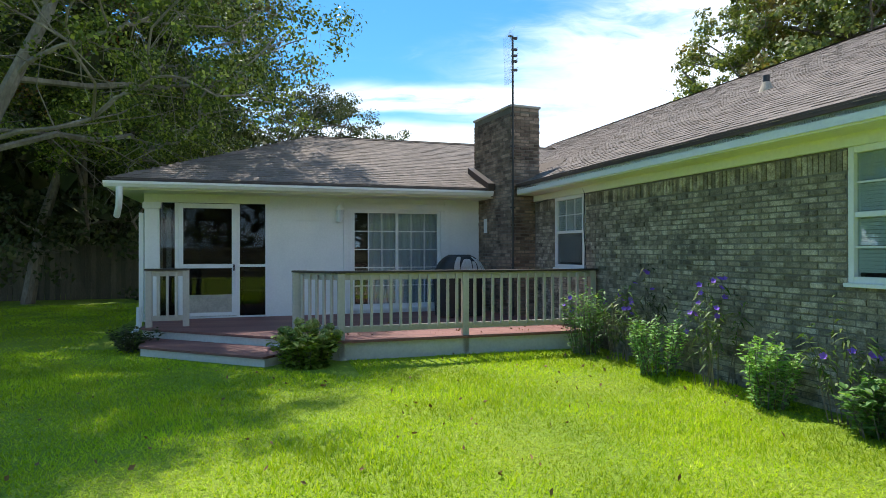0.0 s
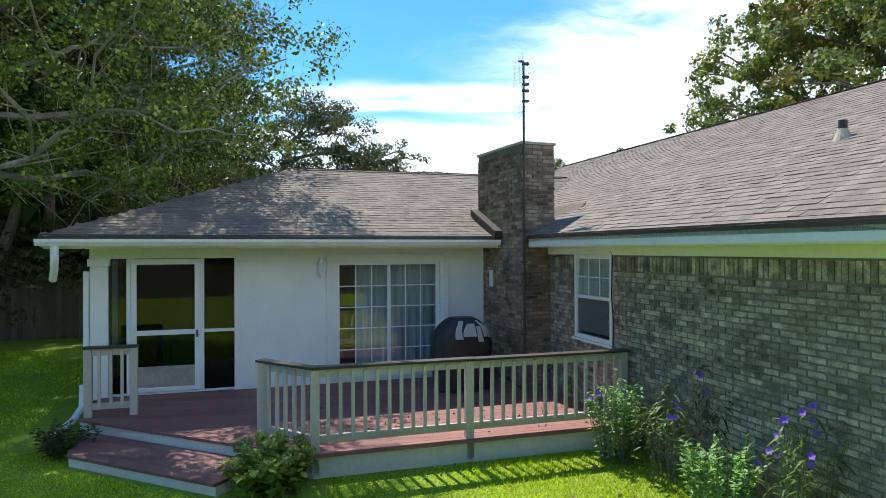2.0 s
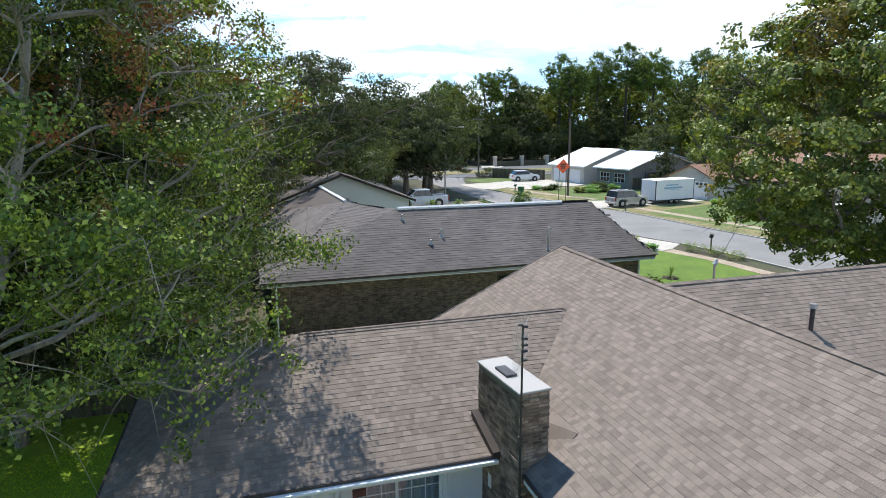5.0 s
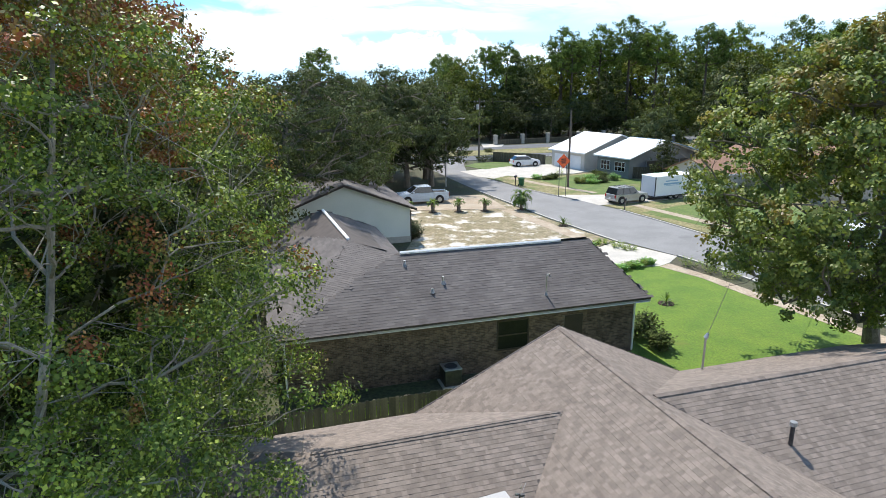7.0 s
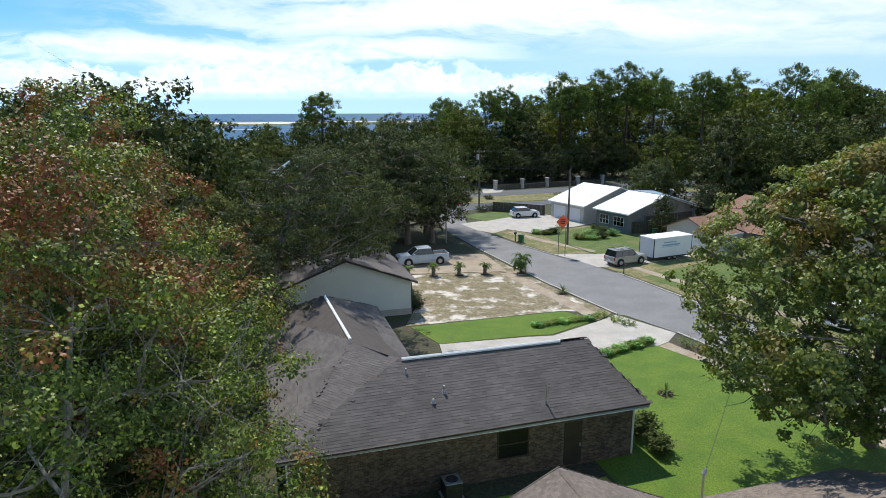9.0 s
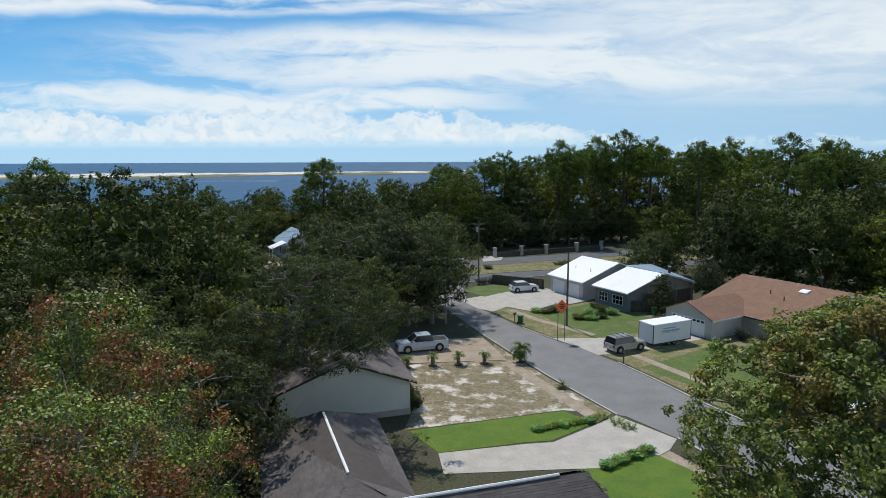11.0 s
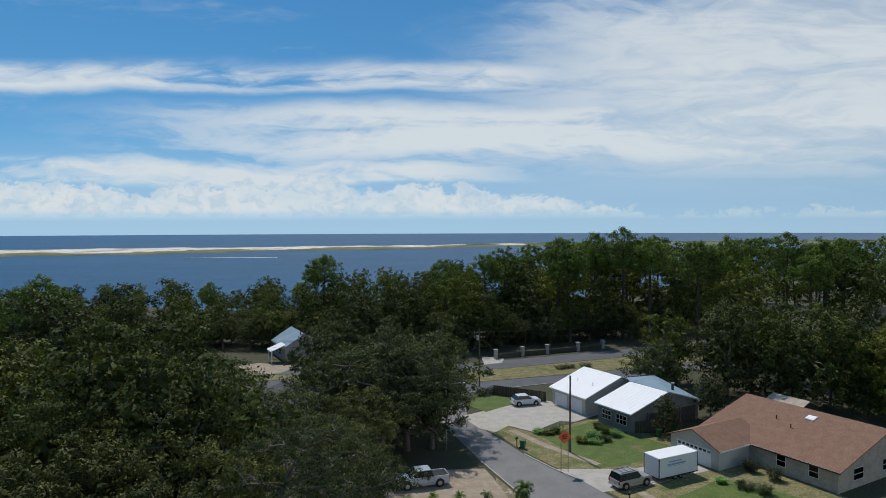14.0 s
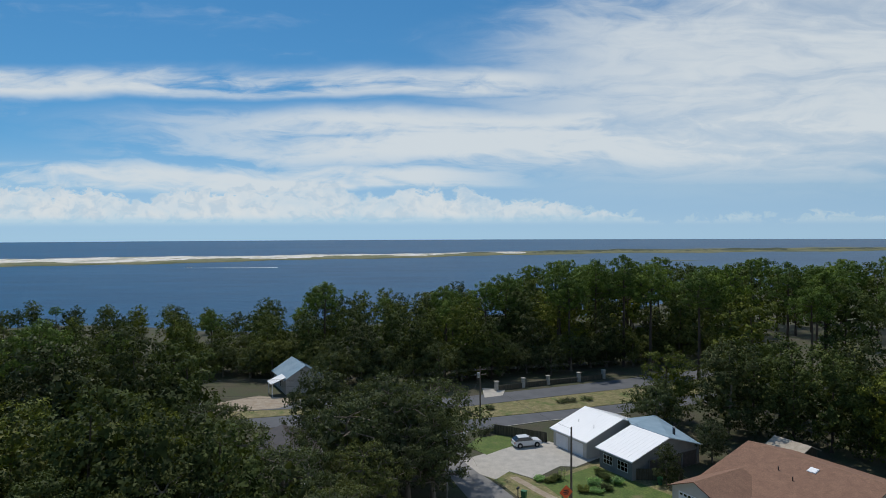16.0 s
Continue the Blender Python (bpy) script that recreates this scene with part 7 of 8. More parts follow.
def letterbox(m):
    b = thing("mailbox", m, "dark mailbox on a wooden post at the kerb", "mailbox")
    part("post", boxed(-0.05, 0.05, -0.05, 0.05, 0, 1.05), M["pole"], b)
    bm = bmesh.new()
    cylinder(bm, (-0.26, 0, 1.2), (0.26, 0, 1.2), 0.12, 0.12, 12)
    box(bm, -0.26, 0.26, -0.12, 0.12, 1.06, 1.2)
    part("box", bm, M["darkmetal"], b)
    part("flag", boxed(0.1, 0.12, 0.12, 0.14, 1.2, 1.4), M["redlamp"], b)


letterbox(pose(9.6, 84.7, 0.02, 0, 0, 60))
letterbox(pose(19.3, 67.4, 0.02, 0, 0, 60))
letterbox(pose(19.4, 46.2, 0.02, 0, 0, 60))


def utility_pole(x, y, h, arms, label, transformer=False):
    p = thing("utility_pole", pose(x, y, 0, 0, 0, 20), label, "utility pole")
    part("pole", cylinder(bmesh.new(), (0, 0, -0.2), (0, 0, h), 0.16, 0.11, 10), M["pole"], p)
    for z in arms:
        part("crossarm", boxed(-1.1, 1.1, -0.06, 0.06, z, z + 0.12), M["pole"], p)
        for k in (-1.0, -0.4, 0.4, 1.0):
            part("insulator", cylinder(bmesh.new(), (k, 0, z + 0.12), (k, 0, z + 0.28), 0.05, 0.04, 8), M["galv"], p)
    if transformer:
        part("transformer", cylinder(bmesh.new(), (-0.35, 0, h - 2.0), (-0.35, 0, h - 1.1), 0.24, 0.24, 14), M["galv"], p)
    return p


utility_pole(16.2, 82.7, 9.9, (), "tall bare wooden utility pole beside a lawn")
utility_pole(6.5, 116.2, 10.6, (9.9, 9.0), "wooden utility pole with crossarms beside the main road", True)
utility_pole(78.0, 143.0, 10.6, (9.9,), "wooden utility pole with a crossarm beside the main road")
utility_pole(-44.0, 108.5, 10.6, (9.9,), "wooden utility pole with a crossarm beside the main road")


def wire(name, p, q, sag, label):
    p, q = Vector(p), Vector(q)
    pts = [p.lerp(q, t / 10) - Vector((0, 0, sag * 4 * (t / 10) * (1 - t / 10))) for t in range(11)]
    return solid(name, tube(bmesh.new(), pts, 0.012, 4), M["darkmetal"], Matrix(), label, "cable")


for dz, dx in ((10.15, -0.9), (10.15, 0.0), (10.15, 0.9), (9.1, 0.0), (7.4, 0.1), (7.0, 0.2)):
    wire("power_line", (6.5 + dx * 0.3, 116.2 + dx, dz), (78 + dx * 0.3, 143 + dx, dz), 0.9, "thin dark overhead power line")
    wire("power_line", (6.5 + dx * 0.3, 116.2 + dx, dz), (-44 + dx * 0.3, 108.5 + dx, dz), 0.9, "thin dark overhead power line")
for k in (-3.2, -2.4, -1.6):
    wire("guy_wire", (6.5, 116.2, 9.3), (6.5 + k * 1.6, 115.6, 0.0), 0.0, "thin steel guy wire")
wire("power_line", (6.5, 116.2, 8.8), (0.3, 84.0, 8.6), 0.5, "thin dark overhead power line")
wire("power_line", (6.5, 116.2, 8.8), (16.2, 82.7, 9.6), 0.6, "thin dark overhead power line")

lamp_pole = thing("street_lamp", pose(0.3, 84.0, 0), "grey street lamp with a curved arm", "street lamp")
part("pole", cylinder(bmesh.new(), (0, 0, 0), (0, 0, 9.0), 0.11, 0.09, 10), M["galv"], lamp_pole)
part("arm", tube(bmesh.new(), [(0, 0, 7.9), (0.5, -0.1, 8.4), (1.2, -0.25, 8.75), (1.9, -0.4, 8.85)], 0.05, 7), M["galv"], lamp_pole)
part("head", boxed(1.75, 2.45, -0.6, -0.32, 8.76, 8.92, 0.05), M["galv"], lamp_pole)
part("transformer", cylinder(bmesh.new(), (-0.3, 0, 7.6), (-0.3, 0, 8.5), 0.24, 0.24, 12), M["galv"], lamp_pole)

service = thing("service_mast", at(15.57, 19.02, 3.2), "grey electric service mast through the roof edge", "mast")
part("pipe", cylinder(bmesh.new(), (0, 0, -0.6), (0, 0, 1.25), 0.04, 0.04, 10), M["galv"], service)
part("weatherhead", cylinder(bmesh.new(), (0, 0, 1.2), (0.08, 0, 1.38), 0.09, 0.05, 10), M["galv"], service)
w0 = GRID @ Vector((15.6, 19.02, 4.45))
wire("service_wire", w0, (21.0, 42.0, 7.2), 0.45, "thin dark electric service wire")

# pillars on the main road's far side, with a dark strip added between
pillar_pts = [(11.5, 140.6), (17.8, 143.6), (23.8, 146.0), (31.5, 149.0), (38.0, 151.8)]
for i, (x, y) in enumerate(pillar_pts):
    p = thing("gate_pillar", pose(x, y, 0, 0, 0, 22), "pale masonry pillar beside the main road", "pillar", "roadside pillars")
    part("shaft", boxed(-0.35, 0.35, -0.35, 0.35, 0, 2.0, 0.03), M["concrete"], p)
    part("cap", boxed(-0.45, 0.45, -0.45, 0.45, 2.0, 2.18, 0.04), M["concrete"], p)
for (x0, y0), (x1, y1) in zip(pillar_pts, pillar_pts[1:]):
    L = math.hypot(x1 - x0, y1 - y0)
    b = solid("roadside_wall", boxed(0.4, L - 0.4, -0.1, 0.1, 0, 1.1, 0.02), M["fence"], pose(x0, y0, 0, 0, 0, math.degrees(math.atan2(y1 - y0, x1 - x0))), "dark strip added between pale pillars", "wall")

# details on the brown-roofed house and its garage
d = part("garage_door", boxed(-0.05, -0.02, 1.0, 6.0, 0.03, 2.2), M["white"], he, "white panelled garage door with small windows")
for j in range(8):
    part("window_pane", boxed(-0.07, -0.05, 1.12 + j * 0.61, 1.12 + j * 0.61 + 0.4, 1.78, 2.05), M["carglass"], d)
for j in range(3):
    for i in range(8):
        part("panel", boxed(-0.065, -0.05, 1.1 + i * 0.61, 1.1 + i * 0.61 + 0.46, 0.15 + j * 0.53, 0.55 + j * 0.53, 0.006), M["white"], d)
for x0 in (10.4, 14.2):
    w = plain_window(hd, x0, x0 + 1.1, 0.9, 2.2, cols=1, rows=2)
for y in (3.0, 9.0):
    w = part("window", boxed(17.41, 17.43, y, y + 1.8, 0.9, 2.2), M["darkglass"], hd)
    for z in (0.87, 1.52, 2.17):
        part("frame", boxed(17.43, 17.46, y - 0.04, y + 1.84, z, z + 0.06), M["white"], w)
hd_rise = 3.1 / 10.25
sk = part("skylight", boxed(-0.55, 0.55, -0.5, 0.5, 0.0, 0.14, 0.02), M["metalroof"], hd, "white framed skylight")
sk.matrix_basis = pose(9.75, 7.9, 2.5 + hd_rise * 8.35, math.degrees(math.atan(hd_rise)), 0, 0)
part("pane", boxed(-0.45, 0.45, -0.4, 0.4, 0.14, 0.16), M["metalroof"], sk)
for x, y in ((9.0, 4.9), (6.5, 5.9)):
    z = 2.5 + hd_rise * (y + 0.45)
    part("vent_pipe", cylinder(bmesh.new(), (x, y, z - 0.1), (x, y, z + 0.5), 0.07, 0.07, 8), M["drip"], hd)
part("eave_fascia", boxed(-0.48, 17.88, -0.5, -0.455, 2.32, 2.48), M["drip"], hd)
for a, b, z in ((2.5, 3.2, 0), (6.2, 3.0, 0)):
    part("vent_pipe", cylinder(bmesh.new(), (a, b, 3.2), (a, b, 4.4), 0.05, 0.05, 8), M["galv"], ha)
shed = metal_house("garden_shed", pose(50, 99, 0, 0, 0, -62), 5.0, 4.0, 2.0, 3.0, "fence", "tan", "small weathered shed behind the house", ribs=False)

# far houses half hidden by the woods
fh = metal_house("far_house", pose(-39.5, 147.5, 0, 0, 0, -62), 11.0, 8.5, 3.2, 6.0, "greyhouse", "bluemetal", "house with a pale metal roof among the trees")
part("porch_roof", roof_plane([(7.5, -3.2, 2.7), (11.4, -3.2, 2.7), (11.4, 0.0, 3.9), (7.5, 0.0, 3.9)], 0.1), M["metalroof"], fh)
for x in (7.8, 11.1):
    part("porch_post", boxed(x, x + 0.15, -3.0, -2.85, 0, 3.0), M["white"], fh)
plain_window(fh, 2.0, 3.5, 0.9, 2.3, cols=1)
plain_window(fh, 5.5, 7.0, 0.9, 2.3, cols=1)
sh = metal_house("brown_cottage", pose(-17.3, 91.8, 0, 0, 0, 113), 12.0, 8.0, 2.8, 4.6, "beige", "drip", "small cottage with a dark brown roof under oaks", ribs=False)

# ---- palms ----


def frond_mesh(rng, n_fronds, length, droop, leaflet, z0, upright=(0.2, 1.1)):
    """Arching fronds with leaflets on both sides, joined as one crown."""
    v, f = [], []
    for i in range(n_fronds):
        az = i * 2.399 + rng.uniform(-0.2, 0.2)
        el = rng.uniform(*upright)
        L = length * rng.uniform(0.75, 1.1)
        d = Vector((math.cos(az) * math.cos(el), math.sin(az) * math.cos(el), math.sin(el)))
        side = Vector((-math.sin(az), math.cos(az), 0))
        p = Vector((0, 0, z0))
        n = 14
        for k in range(n):
            t = k / n
            d = (d + Vector((0, 0, -droop / n * (1 + t)))).normalized()
            q = p + d * L / n
            for s in (-1, 1):
                w = leaflet * math.sin(math.pi * (0.12 + 0.8 * t)) * rng.uniform(0.85, 1.1)
                tip = p.lerp(q, 0.5) + (side * s + d * 0.7 + Vector((0, 0, 0.25))).normalized() * w
                b = len(v)
                v += [p, q, tip]
                f.append((b, b + 1, b + 2))
            b = len(v)
            v += [p - side * 0.012, q - side * 0.012, q + side * 0.012]
            f.append((b, b + 1, b + 2))
            p = q
    return np.array([tuple(x) for x in v]), f


def palm(name, x, y, trunk_h, trunk_r, n, length, droop, leaflet, label, seed, upright):
    rng = random.Random(seed)
    p = thing(name, pose(x, y, 0.02), label, "palm", "palms along the drive")
    bm = bmesh.new()
    pts = [(0, 0, -0.1)] + [(rng.uniform(-0.02, 0.02), rng.uniform(-0.02, 0.02), trunk_h * k / 6) for k in range(1, 7)]
    tube(bm, pts, [trunk_r * (1.15 if k % 2 else 0.92) for k in range(7)], 10)
    part("trunk", bm, M["bark"], p)
    v, f = frond_mesh(rng, n, length, droop, leaflet, trunk_h, upright)
    c = new("crown", from_arrays("crown", v, f, M["frond"]))
    c.parent = p
    tagged(c, kind="stuff")
    part("mulch_ring", cylinder(bmesh.new(), (0, 0, -0.05), (0, 0, 0.05), 0.55, 0.45, 14), M["mulch"], p)


for i, (x, y) in enumerate(((-3.8, 66.2), (-1.15, 66.9), (1.6, 67.3), (4.4, 67.6))):
    palm("sago_palm", x, y, 0.95, 0.19, 30, 0.85, 1.1, 0.22, "small sago palm in a mulch ring", i, (0.25, 1.2))
palm("cabbage_palm", 8.35, 68.0, 1.5, 0.16, 34, 1.5, 1.7, 0.5, "young cabbage palm with arching fronds", 9, (-0.3, 1.3))
palm("yucca", 11.4, 60.2, 0.15, 0.1, 26, 0.9, 0.8, 0.12, "spiky yucca at the roadside", 12, (0.2, 1.4))
palm("yucca", 13.7, 38.4, 0.1, 0.08, 20, 0.8, 0.8, 0.1, "spiky yucca on the lawn", 13, (0.2, 1.4))

# ---- shrubs and flowers ----


def shrub(name, m, label, height, spread, stems, leaf_len, leaf_w, mat, seed, flowers=0, droop=0.3, per_stem=26, bare=0.15):
    """Leafy stems from one foot, with leaves along them; purple flowers as parts where there are some."""
    rng = random.Random(seed)
    ob = thing(name, m, label, "shrub")
    bm = bmesh.new()
    v, tips = [], []
    for _ in range(stems):
        az, r = rng.uniform(0, 2 * math.pi), spread * math.sqrt(rng.random())
        h = height * rng.uniform(0.6, 1.0) * (1 - 0.25 * r / spread)
        foot = Vector((math.cos(az) * r * 0.5, math.sin(az) * r * 0.5, -0.03))
        tip = Vector((math.cos(az) * r, math.sin(az) * r, h))
        mid = foot.lerp(tip, 0.5) + Vector((rng.uniform(-0.05, 0.05), rng.uniform(-0.05, 0.05), 0.08 * height))
        tube(bm, [foot, mid, tip], [0.006, 0.004, 0.002], 3)
        tips.append(tip)
        for k in range(per_stem):
            t = bare + (1 - bare) * (k + rng.random()) / per_stem
            p = foot.lerp(mid, t * 2) if t < 0.5 else mid.lerp(tip, t * 2 - 1)
            a = rng.uniform(0, 2 * math.pi)
            d = Vector((math.cos(a), math.sin(a), rng.uniform(-0.2, 0.9) - droop * rng.random())).normalized()
            L = leaf_len * rng.uniform(0.6, 1.2)
            s = d.cross(Vector((rng.uniform(-0.3, 0.3), rng.uniform(-0.3, 0.3), 1))).normalized() * leaf_w * 0.5
            drop = Vector((0, 0, -L * droop * 0.5))
            v += [p, p + d * L * 0.5 + s, p + d * L + drop, p + d * L * 0.5 - s]
    part("stem_work", bm, M["bark"], ob, kind="stuff")
    arr = np.array([tuple(q) for q in v])
    c = new("foliage", from_arrays("foliage", arr, np.arange(len(arr)).reshape(-1, 4), M[mat]))
    c.parent = ob
    tagged(c, kind="stuff")
    for k in range(flowers):
        t = rng.choice(tips) + Vector((rng.uniform(-0.06, 0.06), rng.uniform(-0.06, 0.06), rng.uniform(-0.12, 0.04)))
        bm = bmesh.new()
        n = Vector((rng.uniform(-1, 0.2), rng.uniform(-1, -0.2), 0.6)).normalized()
        u = n.orthogonal().normalized()
        w = n.cross(u)
        for j in range(5):
            a = j * 2 * math.pi / 5
            e, g2 = u * math.cos(a) + w * math.sin(a), u * math.cos(a + 0.6) + w * math.sin(a + 0.6)
            g1 = u * math.cos(a - 0.6) + w * math.sin(a - 0.6)
            bm.faces.new([bm.verts.new(q) for q in (t, t + g1 * 0.028 + n * 0.012, t + e * 0.04 + n * 0.016, t + g2 * 0.028 + n * 0.012)])
        part("flower", bm, M["purple"], ob, "purple flower")
    return ob


# along the brick wall
shrub("flowering_shrub", at(4.85, 8.45), "bushy green shrub with purple flowers beside the deck", 1.22, 0.42, 46, 0.085, 0.032, "leaf_shrub", 1, 5, 0.2, 36, 0.03)
shrub("wild_petunia", at(5.08, 7.75), "tall purple flowering wild petunia with narrow leaves", 1.35, 0.42, 18, 0.18, 0.026, "frond", 2, 8, 0.6, 16, 0.3)
shrub("green_shrub", at(4.88, 6.72), "bright green leafy shrub against the brick wall", 0.98, 0.4, 42, 0.08, 0.036, "leaf_shrub", 3, 1, 0.2, 38, 0.03)
shrub("wild_petunia", at(5.1, 6.0), "tall purple flowering wild petunia with narrow leaves", 1.5, 0.42, 20, 0.18, 0.026, "frond", 4, 14, 0.6, 14, 0.3)
shrub("wild_petunia", at(5.2, 7.35), "thin wild petunia with purple flowers by the wall", 1.65, 0.3, 9, 0.18, 0.025, "leaf_dark", 14, 5, 0.6, 12, 0.4)
shrub("green_shrub", at(4.93, 5.02), "bright green leafy shrub against the brick wall", 0.82, 0.3, 36, 0.085, 0.04, "leaf_shrub", 5, 0, 0.2, 38, 0.03)
shrub("wild_petunia", at(5.17, 4.3), "tall wild petunia with purple flowers", 1.3, 0.4, 18, 0.17, 0.026, "frond", 6, 6, 0.6, 14, 0.3)
shrub("green_shrub", at(5.0, 3.85), "bright green leafy shrub against the brick wall", 0.6, 0.34, 36, 0.11, 0.05, "leaf_shrub", 7, 0, 0.2, 28)
shrub("low_shrub", at(-1.75, 10.85), "low dark shrub beside the deck steps", 0.5, 0.45, 34, 0.09, 0.05, "leaf_dark", 8, 0, 0.3, 20)
hyd = shrub("hydrangea", at(0.72, 8.72), "green hydrangea bush with faded flower heads", 0.62, 0.5, 80, 0.11, 0.085, "leaf_yellow", 9, 0, 0.35, 20, 0.03)
rng = np.random.default_rng(4)
for k in range(17):
    a, r = k * 2.4, 0.47 * math.sqrt((k + 0.5) / 17)
    c = np.array([[math.cos(a) * r, math.sin(a) * r, 0.64 - 0.5 * r + 0.04 * math.sin(k)]])
    v, f, nrm = leaves(rng, c, np.array([0.075]), np.array([150]), 0.02, 0.85, 0, 0.9)
    hh = new("flower_head", leaf_mesh("flower_head", v, f, nrm, M["leaf_head"]))
    hh.parent = hyd
    tagged(hh, "faded green-brown flower head")
# beds and hedges of the neighbours
i = 20
GARDEN_BEDS = ((13.2, 90.2, 0.8, 0.9, "leaf_shrub"), (14.6, 89.6, 0.7, 0.9, "leaf_wood"), (16.6, 90.6, 1.9, 0.7, "leaf_yellow"), (15.6, 90.4, 1.0, 0.9, "leaf_wood"), (18.6, 86.4, 0.9, 1.1, "leaf_wood"), (20.2, 86.0, 0.8, 1.2, "leaf_shrub"), (21.8, 87.0, 0.8, 1.1, "leaf_wood"), (20.6, 88.6, 1.1, 1.2, "leaf_shrub"), (22.6, 90.2, 1.3, 1.1, "leaf_wood"), (23.8, 88.8, 1.2, 1.0, "leaf_shrub"), (22.2, 92.0, 1.2, 1.0, "leaf_wood"),)
DRIVE_EDGES = ((14.3, 52.2, 0.6, 0.9, "leaf_yellow"), (13.4, 53.4, 0.6, 0.7, "leaf_yellow"), (15.2, 51.2, 0.5, 0.8, "leaf_yellow"), *[(11.6 + 0.62 * k, 44.7 + 0.4 * k, 0.55 + 0.12 * (k % 2), 0.55, "leaf_yellow" if k % 2 else "leaf_shrub") for k in range(7)], (18.2, 46.4, 0.9, 0.9, "leaf_yellow"), (19.2, 45.0, 0.9, 0.9, "leaf_yellow"), (20.0, 43.6, 0.8, 0.8, "leaf_yellow"),)
YARD_SHRUBS = ((-2.5, 55.6, 1.5, 0.9, "leaf_dark"), (-2.9, 57.4, 1.6, 0.9, "leaf_dark"), (10.7, 33.2, 1.7, 1.0, "leaf_wood"), (11.0, 31.6, 1.2, 0.8, "leaf_wood"), *[(7.6 + 0.75 * k, 50.9 + 0.27 * k, 0.42 + 0.1 * (k % 3), 0.5, "leaf_yellow" if k % 3 else "leaf_shrub") for k in range(8)],)
ROADSIDE_BUSHES = ((27.0, 92.0, 2.2, 0.9, "leaf_dark"), (6.8, 110.4, 1.4, 1.3, "leaf_wood"), (8.8, 112.0, 1.5, 1.5, "leaf_wood"), (33.2, 71.2, 0.9, 1.2, "leaf_oak"), (34.6, 69.8, 1.4, 1.0, "leaf_oak"), (31.2, 72.8, 0.8, 0.7, "leaf_shrub"), (37.6, 73.5, 2.0, 1.0, "leaf_dark"), (36.2, 76.0, 1.9, 1.0, "leaf_dark"), (4.4, 122.5, 1.0, 1.4, "leaf_wood"), (26.0, 131.5, 1.0, 1.6, "leaf_oak"), (29.5, 132.5, 1.0, 1.6, "leaf_oak"), (24.0, 130.5, 0.9, 1.4, "leaf_oak"), (9.0, 126.0, 1.0, 1.2, "leaf_oak"),)
for x, y, h, s, mt in GARDEN_BEDS + DRIVE_EDGES + YARD_SHRUBS + ROADSIDE_BUSHES:
    shrub("garden_shrub", pose(x, y, 0), {"leaf_shrub": "leafy bright green garden shrub", "leaf_wood": "dark green garden shrub in a bed", "leaf_yellow": "yellow-green flowering garden plant", "leaf_dark": "dense dark evergreen garden shrub", "leaf_oak": "grey-green scrubby roadside bush"}[mt], h, s, 30 if mt == "leaf_yellow" else 60, 0.17 if mt == "leaf_yellow" else 0.24, 0.055 if mt == "leaf_yellow" else 0.13, mt, i, 0, 0.3, 12)
    i += 1

# dry leaves that have dropped on the lawn and deck
rng = np.random.default_rng(8)
n = 260
ab_ = np.stack([rng.uniform(-7, 5, n), rng.uniform(1.5, 9, n)], 1)
pts = np.array([tuple(GRID @ Vector((a, b, 0.05))) for a, b in ab_])
v, f, _ = leaves(rng, pts, np.full(n, 0.02), np.ones(n, int), 0.028, 0.3)
lv = tagged(new("fallen_leaves", from_arrays("fallen_leaves", v, f, M["deadleaf"])), "dry brown leaves scattered on the lawn", "leaves", kind="stuff")
n = 160
pts = np.array([tuple(GRID @ Vector((a, b, 0.315))) for a, b in zip(rng.uniform(1.3, 5.2, n), rng.uniform(9.05, 11, n))])
v, f, _ = leaves(rng, pts, np.full(n, 0.012), np.ones(n, int), 0.022, 0.2)
tagged(new("fallen_leaves", from_arrays("fallen_leaves", v, f, M["deadleaf"])), "dry brown leaves scattered on the deck", "leaves", kind="stuff")

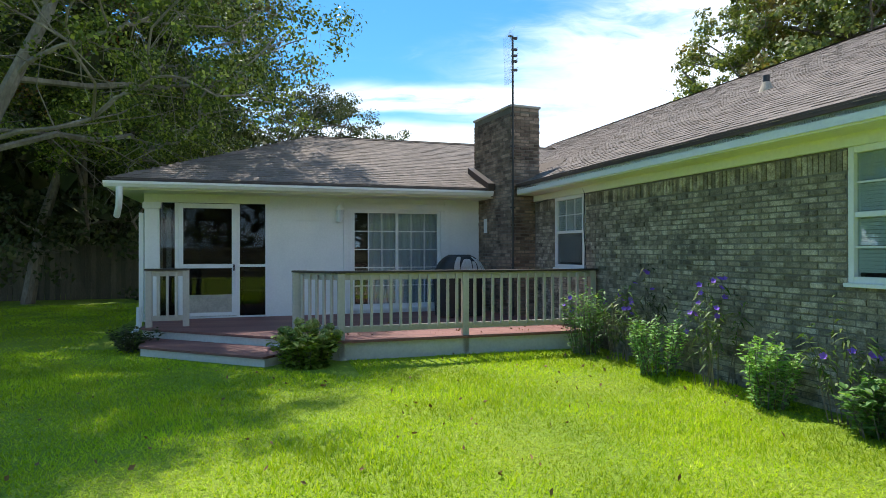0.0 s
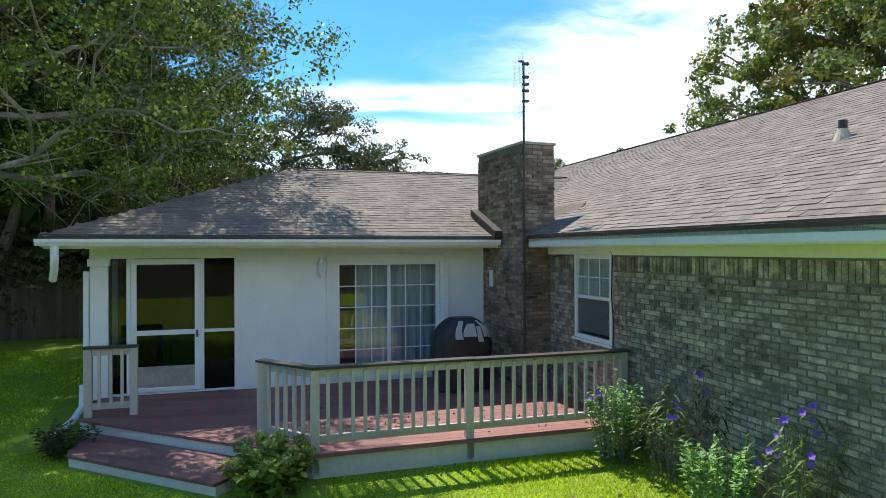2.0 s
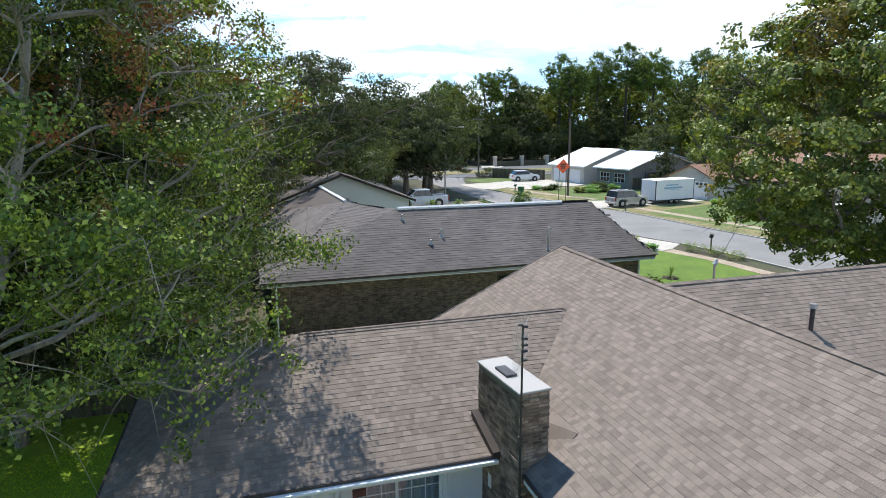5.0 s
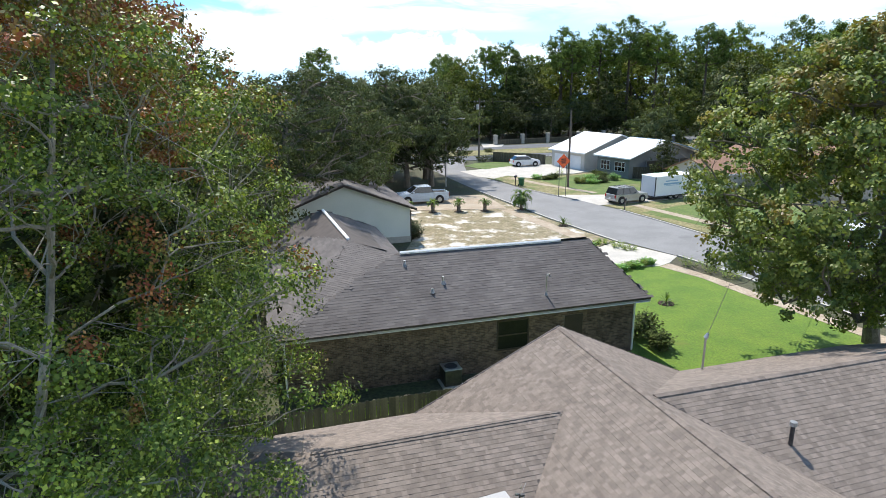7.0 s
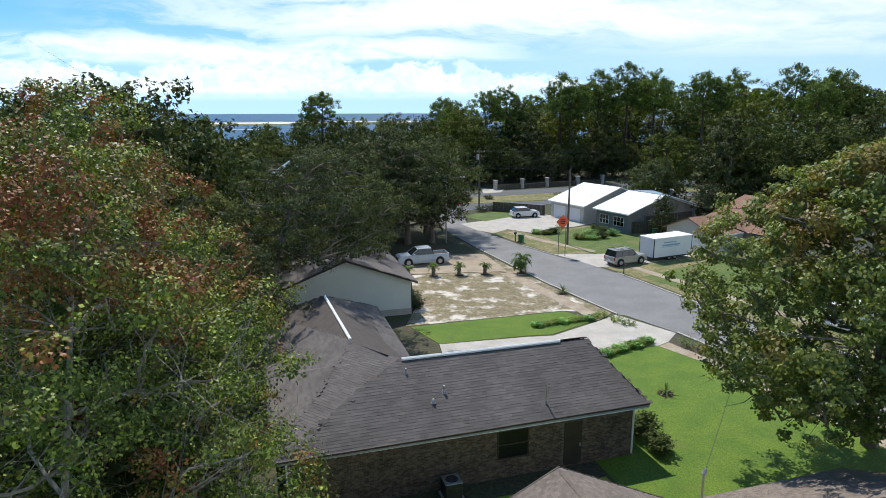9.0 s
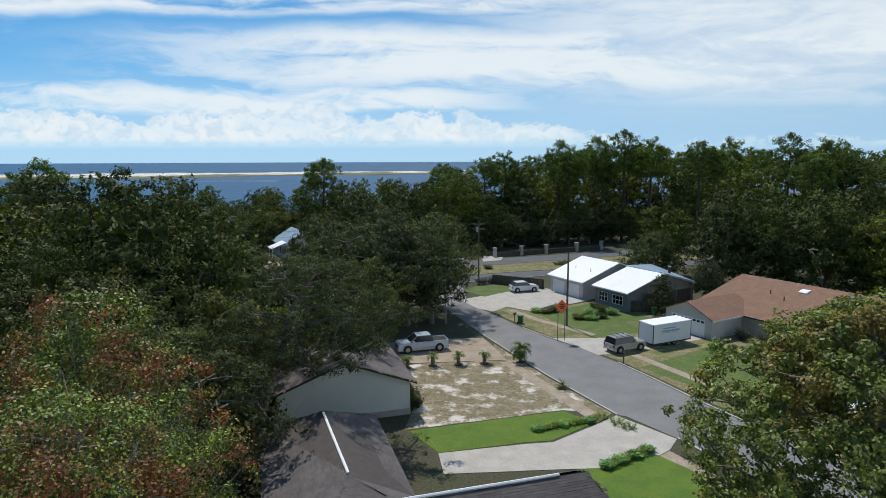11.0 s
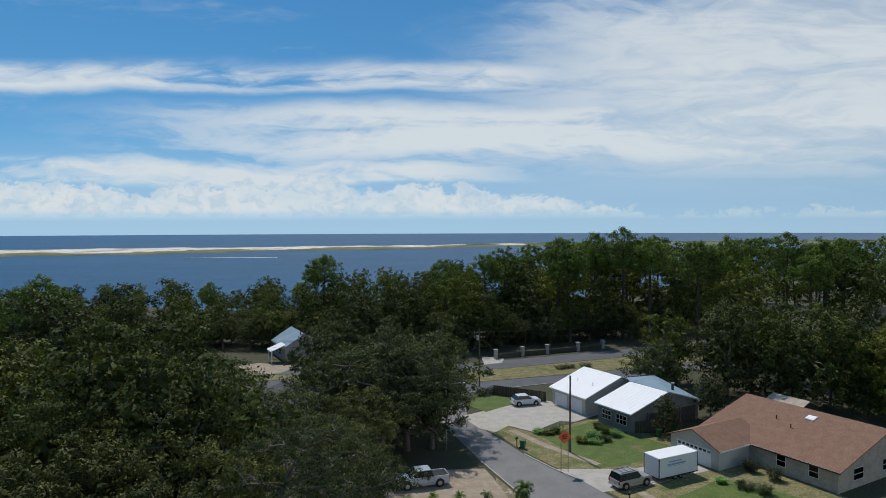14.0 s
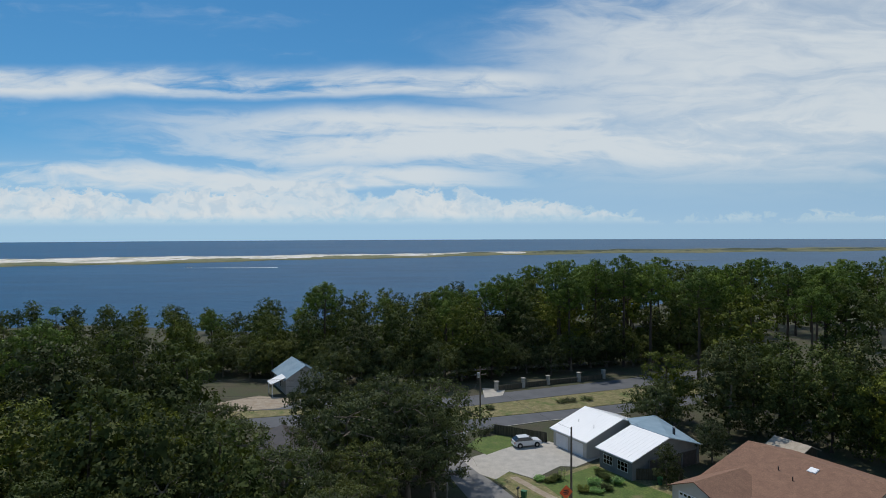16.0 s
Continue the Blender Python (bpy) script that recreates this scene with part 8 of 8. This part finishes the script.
# grass blades where the camera stands low
n = 190000
b = 1.6 + 9.4 * rng.random(n) ** 0.85
a = rng.uniform(-1, 1, n) * (1.5 + 0.85 * b) + 0.3 * b
n2 = 45000
b = np.concatenate([b, rng.uniform(10.8, 20.5, n2)])
a = np.concatenate([a, rng.uniform(-15.0, -2.6, n2)])
keep = (a < 5.3) & ~((b > 8.9) & (a > 1.1)) & ~((b > 10.1 - 0.86 * (a + 1.6)) & (a > -1.65) & (a < 1.3))
a, b = a[keep], b[keep]
n = len(a)
g = np.array(GRID.to_3x3())
base = np.stack([a, b, np.full(n, 0.01)], 1) @ g.T
h = rng.uniform(0.02, 0.048, n) * (1 + 0.5 * np.sin(a * 2.1) * np.sin(b * 1.7))
ang = rng.uniform(0, 2 * math.pi, n)
side = np.stack([np.cos(ang), np.sin(ang), np.zeros(n)], 1) * (0.0035 + 0.0006 * b)[:, None]
tip = base + np.stack([rng.normal(0, 0.022, n), rng.normal(0, 0.022, n), h], 1)
v = np.stack([base - side, base + side, tip], 1).reshape(-1, 3)
tagged(new("grass", from_arrays("grass", v, np.arange(len(v)).reshape(-1, 3), M["blades"])), "short bright green lawn grass", "grass", kind="stuff")

# small boat out on the bay
boat = thing("motor_boat", pose(-300, 745, -4.0, 0, 0, 180), "small white motor boat on the bay", "boat")
bm = bmesh.new()
poly(bm, [(0, -1.0, 0.9), (5, -1.0, 0.9), (7.2, 0, 1.1), (5, 1.0, 0.9), (0, 1.0, 0.9)], (0, 0, -1.2))
bmesh.ops.recalc_face_normals(bm, faces=bm.faces)
part("hull", bm, M["carwhite"], boat)
part("windscreen", boxed(3.2, 3.4, -0.7, 0.7, 0.9, 1.6, 0.03), M["carglass"], boat)
bm = bmesh.new()
wrng = random.Random(5)
for k in range(60):
    x, w_ = -2.0 - k * 1.7, 0.5 + 0.03 * k
    for sg in (-1, 1):
        y0 = sg * (0.4 + k * 0.035) + wrng.uniform(-0.3, 0.3)
        poly(bm, [(x, y0 - w_, 0.05), (x + 2.2, y0 - w_ * 0.8, 0.05), (x + 2.2, y0 + w_ * 0.8, 0.05), (x, y0 + w_, 0.05)], (0, 0, 0.1 + 0.1 * wrng.random()))
bmesh.ops.recalc_face_normals(bm, faces=bm.faces)
part("wake_foam", bm, M["metalroof"], boat, "white foam of the wake", "stuff")

# shingles last, as there are many
shingle_roof(roof, [left_front, main_left, left_hip, left_back, main_right, wing_front, wing_back], M["shingle"], single_mat=M["shingle_one"], width=0.17, lift=0.009, near=lambda a, b: 5.0 < a < 6.8 and 6.0 < b < 10.0)
